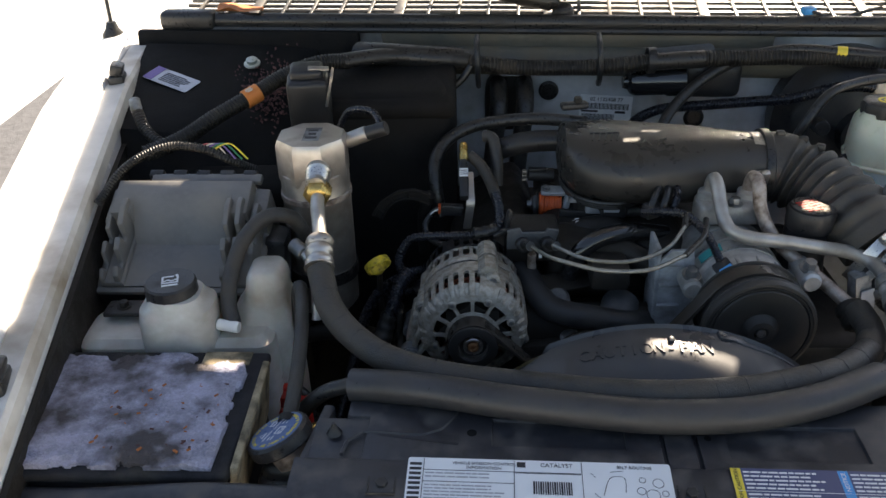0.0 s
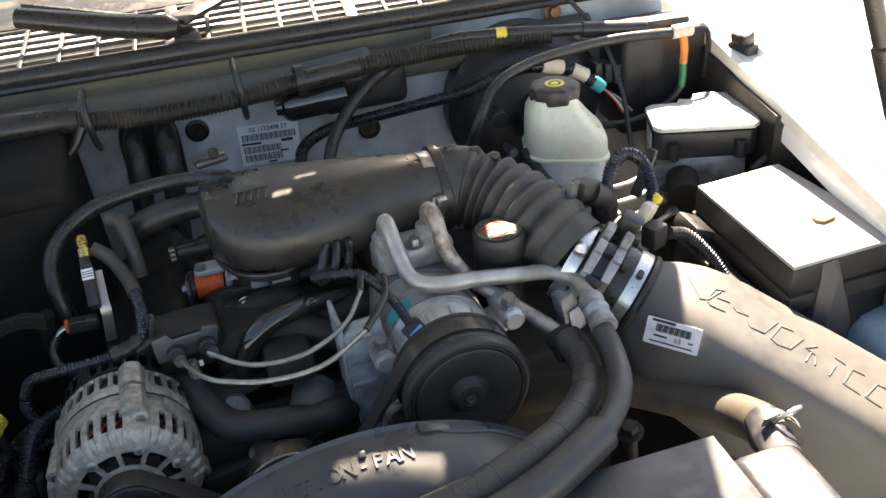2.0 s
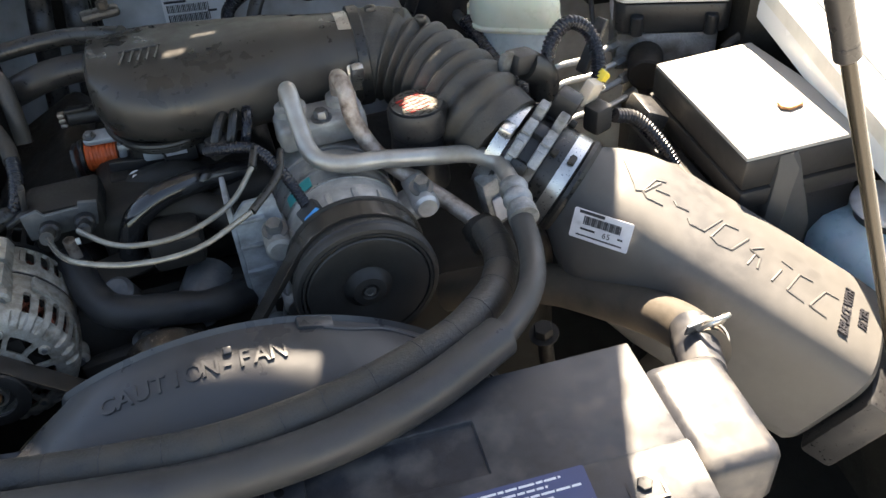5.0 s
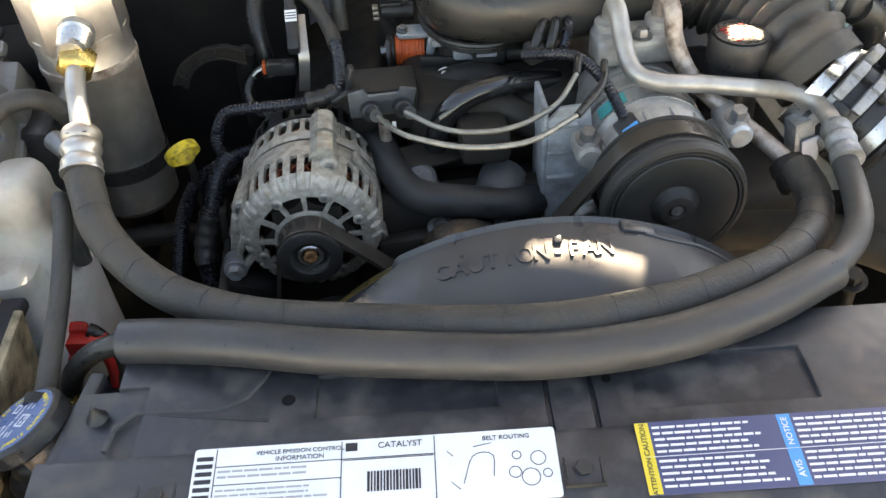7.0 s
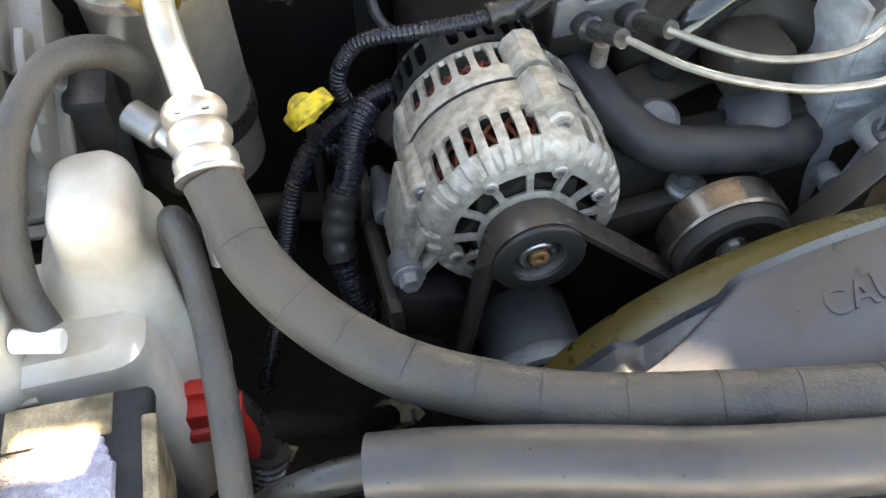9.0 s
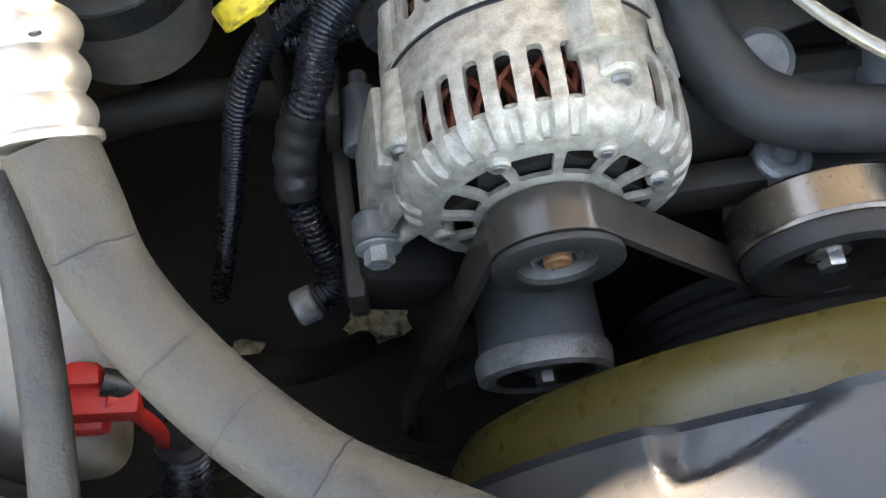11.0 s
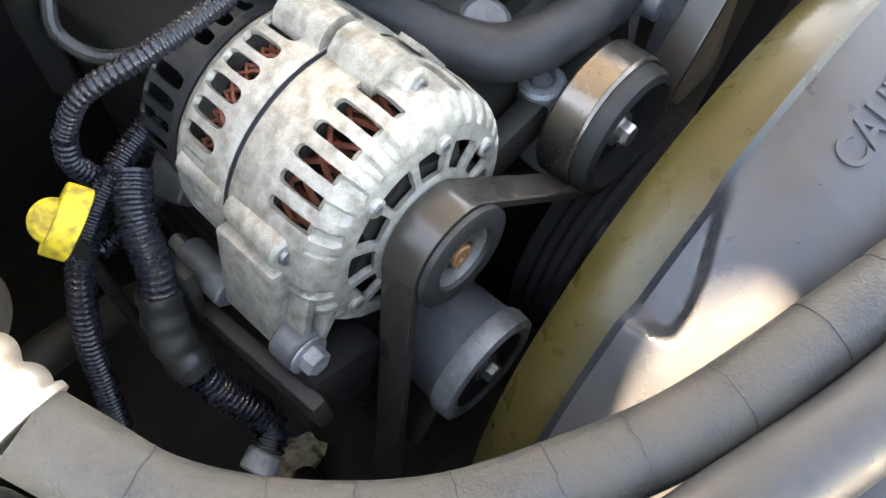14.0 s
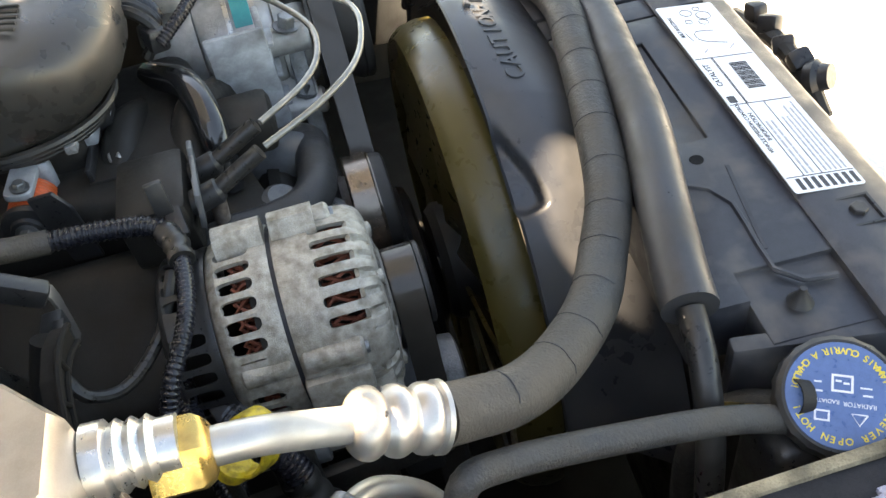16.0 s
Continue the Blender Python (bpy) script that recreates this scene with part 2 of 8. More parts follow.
M_STONE = mat("pale_debris_and_ground", (0.40, 0.35, 0.24), 0.85, var=0.5, scale=160, bump=0.6, dirt=(0.07, 0.05, 0.03), dirt_at=0.55, dirt_scale=90)
M_GRILLE = mat("cowl_grille_plastic", (0.040, 0.040, 0.040), 0.33, var=0.2, scale=20, bump=0.1, dirt=(0.08, 0.073, 0.065), dirt_at=0.60, dirt_scale=14)
M_STRUT = mat("strut_black_enamel", (0.022, 0.020, 0.018), 0.30, var=0.15, scale=25, bump=0.05, rugged=0.3)
M_ROD = mat("strut_rod", (0.035, 0.028, 0.018), 0.22, 0.3, var=0.15, scale=30, bump=0.0, rugged=0.2)
M_GLASS = mat("windscreen_glass", (0.10, 0.16, 0.15), 0.06, var=0.05, scale=5, bump=0.0, rugged=0.1)
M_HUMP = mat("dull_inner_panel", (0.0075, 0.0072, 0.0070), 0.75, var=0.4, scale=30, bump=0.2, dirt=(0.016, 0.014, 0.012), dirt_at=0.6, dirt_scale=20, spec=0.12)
M_TUBEWHITE = mat("white_nipple", (0.72, 0.72, 0.70), 0.4, var=0.05, scale=20, bump=0.0, rugged=0.1)
M_DUCT = mat("dusty_duct_plastic", (0.078, 0.076, 0.075), 0.48, var=0.2, scale=12, grain=1800, bump=0.08, dirt=(0.12, 0.113, 0.103), dirt_at=0.62, dirt_scale=9, dirt_soft=0.25, spec=0.35)
# pale tone for the sun glare on the black lid
M_FUSETOP = mat("glare_fusebox_top", (0.26, 0.255, 0.245), 0.42, var=0.12, scale=12, bump=0.06, dirt=(0.34, 0.33, 0.31), dirt_at=0.55, dirt_scale=10, dirt_soft=0.25)
M_TERMINAL = mat("dusty_terminal_cover", (0.055, 0.053, 0.050), 0.5, var=0.15, scale=25, bump=0.06, dirt=(0.095, 0.088, 0.08), dirt_at=0.55, dirt_scale=20, dirt_soft=0.2)
# paler hose rubber: dust, and the sun on this hose put into its colour
M_RADHOSE = mat("sunlit_dusty_hose", (0.055, 0.048, 0.040), 0.6, var=0.25, scale=25, bump=0.1, dirt=(0.15, 0.12, 0.09), dirt_at=0.56, dirt_scale=14, dirt_soft=0.2, spec=0.3)
M_COMP = mat("cast_compressor_alloy", (0.50, 0.50, 0.49), 0.38, 0.65, var=0.22, scale=35, grain=1200, bump=0.35, dirt=(0.24, 0.23, 0.21), dirt_at=0.6, dirt_scale=26, dirt_soft=0.18)
M_GLOSS = mat("glossy_black_enamel", (0.012, 0.012, 0.013), 0.14, 0.0, var=0.15, scale=30, bump=0.0, spec=0.8, rugged=0.1)
M_ZINC = mat("pale_zinc_plate", (0.42, 0.45, 0.40), 0.35, 0.6, var=0.15, scale=60, bump=0.05)
M_DECAL = mat("worn_dark_decal", (0.075, 0.065, 0.055), 0.28, 0.3, var=0.3, scale=40, bump=0.05, dirt=(0.20, 0.19, 0.17), dirt_at=0.62, dirt_scale=60, dirt_soft=0.08)


# ---- mesh helpers ----
def part(name, bm, material, parent, label="", smooth=True, kind=""):
    """One mesh object under a thing or a part; bm is in world metres."""
    root = parent
    while root.parent:
        root = root.parent
    bmesh.ops.translate(bm, verts=bm.verts, vec=-root.location)
    me = bpy.data.meshes.new(name)
    bm.normal_update()
    if smooth:
        for f in bm.faces:
            f.smooth = True
        for e in bm.edges:
            if len(e.link_faces) == 2 and e.calc_face_angle(0) > 0.62:
                e.smooth = False
    bm.to_mesh(me)
    bm.free()
    me.materials.append(material)
    ob = new(name, me)
    ob.parent = parent
    return tagged(ob, label, kind=kind)


def thing(name, at, label, category, group="", kind=""):
    ob = new(name)
    ob.empty_display_size = 0.02
    ob.location = at
    return tagged(ob, label, category, group, kind)


def solo(name, bm, material, label, category, kind="", group=""):
    """A thing of one mesh, with its origin at the middle of its base."""
    co = np.array([v.co for v in bm.verts])
    lo, hi = co.min(0), co.max(0)
    at = Vector(((lo[0] + hi[0]) / 2, (lo[1] + hi[1]) / 2, lo[2]))
    bmesh.ops.translate(bm, verts=bm.verts, vec=-at)
    me = bpy.data.meshes.new(name)
    bm.normal_update()
    for f in bm.faces:
        f.smooth = True
    for e in bm.edges:
        if len(e.link_faces) == 2 and e.calc_face_angle(0) > 0.62:
            e.smooth = False
    bm.to_mesh(me)
    bm.free()
    me.materials.append(material)
    ob = new(name, me)
    ob.location = at
    return tagged(ob, label, category, group, kind)


def axes(origin, xdir, ydir):
    """A pose with its x along xdir and its y near ydir."""
    x = Vector(xdir).normalized()
    z = x.cross(Vector(ydir)).normalized()
    y = z.cross(x)
    m = Matrix.Identity(4)
    for i in range(3):
        m[i][0], m[i][1], m[i][2], m[i][3] = x[i], y[i], z[i], origin[i]
    return m


def along(origin, axis):
    """A pose with its z along axis."""
    return Matrix.Translation(origin) @ Vector(axis).to_track_quat("Z", "Y").to_matrix().to_4x4()


def box(m, size, bevel=0.002, seg=2, taper=1.0, bm=None):
    """A bevelled box, centred on the pose m; taper shrinks its top."""
    bm2 = bmesh.new()
    bmesh.ops.create_cube(bm2, size=1.0)
    for v in bm2.verts:
        k = taper if v.co.z > 0 else 1.0
        v.co = Vector((v.co.x * size[0] * k, v.co.y * size[1] * k, v.co.z * size[2]))
    if bevel:
        bmesh.ops.bevel(bm2, geom=bm2.edges[:], offset=bevel, segments=seg, affect="EDGES", profile=0.5)
    bmesh.ops.transform(bm2, matrix=m, verts=bm2.verts)
    return merge(bm, bm2)


def merge(bm, bm2):
    if bm is None:
        return bm2
    me = bpy.data.meshes.new("tmp")
    bm2.to_mesh(me)
    bm2.free()
    bm.from_mesh(me)
    bpy.data.meshes.remove(me)
    return bm


def lathe(m, profile, n=32, bm=None, warp=None):
    """Turns (height, radius) pairs round the pose's z. warp(angle, i) scales the radius."""
    bm2 = bmesh.new()
    rings = []
    for i, (h, r) in enumerate(profile):
        if r <= 1e-6:
            rings.append([bm2.verts.new((0, 0, h))])
        else:
            ring = []
            for k in range(n):
                a = 2 * math.pi * k / n
                q = r * (warp(a, i) if warp else 1.0)
                ring.append(bm2.verts.new((q * math.cos(a), q * math.sin(a), h)))
            rings.append(ring)
    for a, b in zip(rings[:-1], rings[1:]):
        if len(a) == 1 and len(b) == 1:
            continue
        for k in range(n):
            k2 = (k + 1) % n
            if len(a) == 1:
                bm2.faces.new((a[0], b[k2], b[k]))
            elif len(b) == 1:
                bm2.faces.new((a[k], a[k2], b[0]))
            else:
                bm2.faces.new((a[k], a[k2], b[k2], b[k]))
    bmesh.ops.recalc_face_normals(bm2, faces=bm2.faces)
    bmesh.ops.transform(bm2, matrix=m, verts=bm2.verts)
    return merge(bm, bm2)


def rod(a, b, r, n=12, bevel=0.0, bm=None):
    a, b = Vector(a), Vector(b)
    h = (b - a).length
    c = bevel or min(r, h) * 0.12
    return lathe(along(a, b - a), [(0, 0), (0, r - c), (c, r), (h - c, r), (h, r - c), (h, 0)], n, bm)


def hexbolt(at, axis, r=0.007, h=0.006, bm=None, washer=True):
    m = along(at, axis)
    p = [(0, 0), (0, r * 1.5), (0.0015, r * 1.5), (0.0016, r)] if washer else [(0, 0), (0, r)]
    bm = lathe(m, p + [(0.0016, r * 0.9), (0.0016, 0)], 18, bm)
    return lathe(m @ Matrix.Translation((0, 0, 0.0016)), [(0, 0), (0, r), (h * 0.85, r), (h, r * 0.88), (h, 0)], 6, bm)


def spline(points, step=0.006):
    """A smooth line through the points, at even steps."""
    p = [Vector(q) for q in points]
    if len(p) == 2:
        fine = [p[0].lerp(p[1], i / 40) for i in range(41)]
    else:
        p = [2 * p[0] - p[1]] + p + [2 * p[-1] - p[-2]]
        fine = []
        for a, b, c, d in zip(p, p[1:], p[2:], p[3:]):
            t0, t1 = 0.0, (b - a).length ** 0.5
            t2 = t1 + (c - b).length ** 0.5
            t3 = t2 + (d - c).length ** 0.5
            for i in range(24):
                t = t1 + (t2 - t1) * i / 24
                a1 = a * ((t1 - t) / (t1 - t0)) + b * ((t - t0) / (t1 - t0))
                a2 = b * ((t2 - t) / (t2 - t1)) + c * ((t - t1) / (t2 - t1))
                a3 = c * ((t3 - t) / (t3 - t2)) + d * ((t - t2) / (t3 - t2))
                b1 = a1 * ((t2 - t) / (t2 - t0)) + a2 * ((t - t0) / (t2 - t0))
                b2 = a2 * ((t3 - t) / (t3 - t1)) + a3 * ((t - t1) / (t3 - t1))
                fine.append(b1 * ((t2 - t) / (t2 - t1)) + b2 * ((t - t1) / (t2 - t1)))
        fine.append(p[-2])
    out, left = [fine[0]], step
    for a, b in zip(fine, fine[1:]):
        d = (b - a).length
        while d >= left and d > 0:
            a = a.lerp(b, left / d)
            d -= left
            left = step
            out.append(a)
        left -= d
    if (out[-1] - fine[-1]).length > step * 0.3:
        out.append(fine[-1])
    return out


def tube(points, r, n=12, step=0.006, bm=None, flat=1.0, straight=False, cap=True):
    """A tube along the points. r: a radius, or a function of the metres run and the share run."""
    line = [Vector(q) for q in points] if straight else spline(points, step)
    bm2 = bmesh.new()
    run = [0.0]
    for a, b in zip(line, line[1:]):
        run.append(run[-1] + (b - a).length)
    t = (line[1] - line[0]).normalized()
    side = t.cross(Vector((0, 0, 1)))
    if side.length < 0.1:
        side = t.cross(Vector((0, 1, 0)))
    side.normalize()
    rings = []
    for i, q in enumerate(line):
        t = (line[min(i + 1, len(line) - 1)] - line[max(i - 1, 0)]).normalized()
        side = (side - t * side.dot(t)).normalized()
        up = side.cross(t)
        rad = r(run[i], run[i] / run[-1]) if callable(r) else r
        rings.append([bm2.verts.new(q + side * (rad * math.cos(a)) + up * (rad * flat * math.sin(a)))
                      for a in (2 * math.pi * k / n for k in range(n))])
    for a, b in zip(rings, rings[1:]):
        for k in range(n):
            bm2.faces.new((a[k], a[(k + 1) % n], b[(k + 1) % n], b[k]))
    if cap:
        bm2.faces.new(rings[0][::-1])
        bm2.faces.new(rings[-1])
    bmesh.ops.recalc_face_normals(bm2, faces=bm2.faces)
    return merge(bm, bm2)


def ribbed(r, pitch=0.0045, deep=0.13):
    def f(s, share):
        return r * (1.0 if (s / pitch) % 1.0 < 0.55 else 1.0 - deep)
    return f


def loom(points, r, pitch=0.0045, n=10, bm=None):
    return tube(points, ribbed(r, pitch), n, pitch / 4, bm)


def plate(m, outline, thick, bevel=0.001, bm=None, holes=False):
    """A flat plate with that outline in the pose's xy, thick along its z."""
    bm2 = bmesh.new()
    f = bm2.faces.new([bm2.verts.new((x, y, 0)) for x, y in outline])
    r = bmesh.ops.extrude_face_region(bm2, geom=[f])
    bmesh.ops.translate(bm2, verts=[v for v in r["geom"] if isinstance(v, bmesh.types.BMVert)], vec=(0, 0, thick))
    bmesh.ops.recalc_face_normals(bm2, faces=bm2.faces)
    if bevel:
        bmesh.ops.bevel(bm2, geom=bm2.edges[:], offset=bevel, segments=2, affect="EDGES", profile=0.5)
    bmesh.ops.transform(bm2, matrix=m, verts=bm2.verts)
    return merge(bm, bm2)


def loft(rings, bm=None, close=True, cap=True):
    """Skin between rings of equally many points."""
    bm2 = bmesh.new()
    rs = [[bm2.verts.new(q) for q in ring] for ring in rings]
    n = len(rs[0])
    for a, b in zip(rs, rs[1:]):
        for k in range(n if close else n - 1):
            bm2.faces.new((a[k], a[(k + 1) % n], b[(k + 1) % n], b[k]))
    if cap and close:
        bm2.faces.new(rs[0][::-1])
        bm2.faces.new(rs[-1])
    bmesh.ops.recalc_face_normals(bm2, faces=bm2.faces)
    return merge(bm, bm2)


def rounded(w, h, r, n=5):
    """The outline of a rounded rectangle."""
    out = []
    for cx, cy, a0 in ((w / 2 - r, h / 2 - r, 0), (-w / 2 + r, h / 2 - r, 90), (-w / 2 + r, -h / 2 + r, 180), (w / 2 - r, -h / 2 + r, 270)):
        for i in range(n):
            a = radians(a0 + 90 * i / (n - 1))
            out.append((cx + r * math.cos(a), cy + r * math.sin(a)))
    return out


def words(m, text, size, deep=0.0003, bm=None, align="CENTER", stretch=1.0, weight=0.0):
    """Letters in the pose's xy, deep along its z."""
    cu = bpy.data.curves.new("letters", "FONT")
    cu.body, cu.size, cu.extrude, cu.align_x, cu.align_y, cu.offset = text, size, deep, align, "CENTER", weight
    ob = bpy.data.objects.new("letters", cu)
    scene.collection.objects.link(ob)
    bpy.context.view_layer.update()
    me = bpy.data.meshes.new_from_object(ob.evaluated_get(bpy.context.evaluated_depsgraph_get()))
    bpy.data.objects.remove(ob)
    bm2 = bmesh.new()
    bm2.from_mesh(me)
    bpy.data.meshes.remove(me)
    bmesh.ops.transform(bm2, matrix=m @ Matrix.Diagonal((stretch, 1, 1, 1)), verts=bm2.verts)
    return merge(bm, bm2)


def bars(m, rects, deep=0.0003, bm=None):
    """Flat bars (x, y, width, height) in the pose's xy."""
    for x, y, w, h in rects:
        bm = box(m @ Matrix.Translation((x, y, 0)), (w, h, deep * 2), 0, bm=bm)
    return bm


def text_lines(m, x0, y0, w, lines, gap, h, seed, bm=None):
    """Rows of short bars that stand for small print."""
    rnd = random.Random(seed)
    rects = []
    for i in range(lines):
        x = 0.0
        stop = w * rnd.uniform(0.7, 1.0)
        while x < stop:
            k = rnd.uniform(0.004, 0.012) * min(1.0, w / 0.05 + 0.3)
            k = min(k, stop - x + 0.001)
            rects.append((x0 + x + k / 2, y0 - i * gap, k, h))
            x += k + h * 0.8
    return bars(m, rects, bm=bm)


def band(at, axis, r, width, thick=0.0008, n=40, bm=None):
    """A clamp band round an axis."""
    m = along(at, axis)
    return lathe(m, [(-width / 2, r), (-width / 2, r + thick), (width / 2, r + thick), (width / 2, r), (-width / 2, r)], n, bm)


def terrace(m, xs, ys, height, base, bevel=0.0012):
    """A slab whose cells between the lines xs and ys stand at height(i, j); None leaves a hole."""
    bm = bmesh.new()
    nx, ny = len(xs) - 1, len(ys) - 1
    hs = [[height(i, j) for j in range(ny)] for i in range(nx)]

    def quad(*p):
        bm.faces.new([bm.verts.new(q) for q in p])

    for i in range(nx):
        for j in range(ny):
            h = hs[i][j]
            if h is None:
                continue
            x0, x1, y0, y1 = xs[i], xs[i + 1], ys[j], ys[j + 1]
            quad((x0, y0, h), (x1, y0, h), (x1, y1, h), (x0, y1, h))
            quad((x0, y0, base), (x0, y1, base), (x1, y1, base), (x1, y0, base))
            for di, dj, a, b in ((-1, 0, (x0, y1), (x0, y0)), (1, 0, (x1, y0), (x1, y1)), (0, -1, (x0, y0), (x1, y0)), (0, 1, (x1, y1), (x0, y1))):
                p, q = i + di, j + dj
                other = hs[p][q] if 0 <= p < nx and 0 <= q < ny else None
                low = base if other is None else other
                if low < h:
                    quad((*a, low), (*b, low), (*b, h), (*a, h))
    bmesh.ops.remove_doubles(bm, verts=bm.verts, dist=1e-6)
    bmesh.ops.dissolve_limit(bm, angle_limit=0.01, verts=bm.verts, edges=bm.edges)
    bmesh.ops.recalc_face_normals(bm, faces=bm.faces)
    if bevel:
        sharp = [e for e in bm.edges if len(e.link_faces) == 2 and e.calc_face_angle(0) > 0.5]
        bmesh.ops.bevel(bm, geom=sharp, offset=bevel, segments=2, affect="EDGES", profile=0.5)
    bmesh.ops.transform(bm, matrix=m, verts=bm.verts)
    return bm


# ---- the setting ----
bm = bmesh.new()
bmesh.ops.create_grid(bm, x_segments=2, y_segments=2, size=1500)
solo("ground", bm, M_CONCRETE, "pale concrete of the parking place in bright sun", "ground", "structure")
# the shadow beside the vehicle, laid on the ground as a darker strip
bm = plate(pose(0, 0, 0.0), [(-2.11, 1.2), (-0.72, 1.2), (-0.72, 4.9), (-2.06, 4.9)], 0.006, 0)
solo("asphalt_strip", bm, M_SHADED_GROUND, "dark strip coloured as the shadow on the ground beside the vehicle", "asphalt", "structure")


def fw(x):
    """Where the firewall stands."""
    return 1.505 - 0.10 * (x - 0.11)


def left_edge(y):
    return -0.490 - 0.135 * (y - 1.224)


def flange_z(y):
    return 0.926 + 0.155 * (y - 1.224) if y < 1.34 else 0.944 + 0.03 * (y - 1.34)


def fender(name, sign):
    """A fender with its inner flange, along the side of the engine bay."""
    rings = []
    for i in range(25):
        y = 0.30 + 1.75 * i / 24
        x0 = left_edge(y) if sign < 0 else 0.445 - left_edge(y)
        zt = flange_z(y) - (0.02 if sign > 0 else 0.0)
        sec = [(-0.004, -0.34), (-0.004, -0.03), (0.0, 0.0), (0.004, 0.003), (0.030, 0.001), (0.033, 0.014), (0.040, 0.018), (0.075, 0.014), (0.11, 0.0), (0.14, -0.03),
               (0.155, -0.08), (0.165, -0.2), (0.16, -0.5), (0.13, -0.5), (0.12, -0.2), (0.06, -0.02), (0.02, -0.02), (0.01, -0.34)]
        if sign > 0:
            sec[0], sec[-1] = (-0.004, -0.045), (0.01, -0.045)
        rings.append([(x0 + sign * d, y, zt + dz) for d, dz in sec])
    bm = loft(rings)
    ob = solo(name, bm, M_WHITE, "white-painted front fender of the vehicle, bare flange", "fender", "structure")
    rings = []
    for i in range(25):
        y = 0.30 + 1.75 * i / 24
        x0 = left_edge(y) if sign < 0 else 0.445 - left_edge(y)
        zt = flange_z(y) - (0.02 if sign > 0 else 0.0)
        rings.append([(x0 + sign * d, y, zt + dz) for d, dz in ((-0.007, -0.016), (-0.006, 0.001), (-0.001, 0.0065), (0.029, 0.0045), (0.029, 0.002), (0.0, 0.002), (-0.0045, -0.016))])
    solo("fender_flange", loft(rings), M_WHITE_DIRTY, "dusty inner flange of the white fender", "fender flange", "structure")
    return ob


fender("fender_left", -1)
fender("fender_right", 1)
# dark inner aprons and the bay's floor
for s in (-1, 1):
    rings = []
    for y in (0.32, 0.7, 1.02, 1.10, 1.55):
        x0 = left_edge(y) if s < 0 else 0.445 - left_edge(y) + (0.105 if y < 1.05 else 0.0)
        rings.append([(x0 - s * 0.012, y, flange_z(y) - 0.03), (x0 - s * 0.014, y, 0.70), (x0 - s * 0.03, y, 0.55), (x0 - s * 0.03, y, 0.28), (x0 - s * 0.005, y, 0.28), (x0 - s * 0.005, y, flange_z(y) - 0.03)])
    solo("inner_apron_" + ("left" if s < 0 else "right"), loft(rings), M_DARK, "dark dirty inner apron of the engine bay", "apron", "structure")
solo("bay_floor", box(pose(0.2, 1.0, 0.30), (1.60, 1.1, 0.02), 0), M_DARK, "dark grimy bottom of the engine bay", "bay floor", "structure")
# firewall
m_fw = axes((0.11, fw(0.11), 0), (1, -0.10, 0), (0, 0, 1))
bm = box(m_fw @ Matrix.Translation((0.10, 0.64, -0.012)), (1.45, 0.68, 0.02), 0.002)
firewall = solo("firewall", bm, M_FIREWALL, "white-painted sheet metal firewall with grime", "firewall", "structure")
bm = tube([(x, fw(x) - 0.018, 0.928) for x in (-0.10, 0.2, 0.5, 0.80)], 0.026, 12, 0.05, flat=1.0)
solo("cowl_beam", bm, M_BEAM, "dusty rounded steel beam under the cowl edge", "beam", "structure")
solo("cowl_shelf", box(axes((0.22, fw(0.22) - 0.018, 0.962), (1, -0.10, 0), (0, -0.25, 1)), (0.66, 0.046, 0.012), 0.004, 2), M_BEAM, "dusty tan ledge of the cowl panel", "ledge", "structure")
# stamped dimples and holes in the firewall
for x, z, r in ((0.184, 0.868, 0.017), (0.44, 0.822, 0.017)):
    solo("firewall_plug", lathe(axes((x, fw(x) - 0.0005, z), (1, -0.1, 0), (0, 0, 1)), [(0, 0), (0, r), (0.002, r * 1.05), (0.004, r * 0.8), (0.0015, r * 0.7), (0.0015, 0)], 24), M_RUBBER,
         "round black rubber plug in the firewall", "plug", group="firewall plugs")
bm = tube([(0.075, fw(0.1) - 0.004, 0.80), (0.078, fw(0.1) - 0.004, 0.885), (0.09, fw(0.1) - 0.004, 0.899), (0.125, fw(0.1) - 0.004, 0.901), (0.148, fw(0.1) - 0.004, 0.892), (0.152, fw(0.1) - 0.004, 0.80)], 0.004, 8, 0.006)
seal = thing("heater_seal", (0.113, fw(0.1), 0.80), "black rubber surround of the heater pipes", "seal")
part("rim", bm, M_RUBBER, seal)
part("backing", box(pose(0.113, fw(0.1) - 0.001, 0.842), (0.07, 0.006, 0.10), 0.002), M_DARK, seal)

# ---- cowl ----
def cowl_y(x):
    return 1.492 - 0.10 * (x - 0.11)


bm = tube([(x, cowl_y(x), 0.992) for x in (-0.43, -0.2, 0.1, 0.4, 0.7, 0.93)], 0.0135, 12, 0.03)
bm = tube([(x, cowl_y(x) - 0.012, 0.980) for x in (-0.43, -0.2, 0.1, 0.4, 0.7, 0.93)], 0.006, 8, 0.03, bm=bm)
strip = thing("weatherstrip", (0.2, cowl_y(0.2), 0.97), "long black rubber weatherstrip along the cowl edge", "weatherstrip")
part("bulb", bm, M_RUBBER, strip)
part("end_block", box(pose(-0.452, cowl_y(-0.45) - 0.004, 0.993, 0, 0, -4), (0.10, 0.036, 0.036), 0.011, 3), M_RUBBER, strip)
part("end_block", box(pose(0.905, cowl_y(0.9) + 0.004, 0.993, 0, 0, -8), (0.07, 0.036, 0.032), 0.011, 3), M_RUBBER, strip)
cowl = thing("cowl_grille", (0.2, 1.59, 0.97), "grey plastic cowl grille of slats below the windscreen", "grille")
m_cowl = axes((0.11, 1.512, 0.993), (1, -0.10, 0), (0, 1, 0.17))
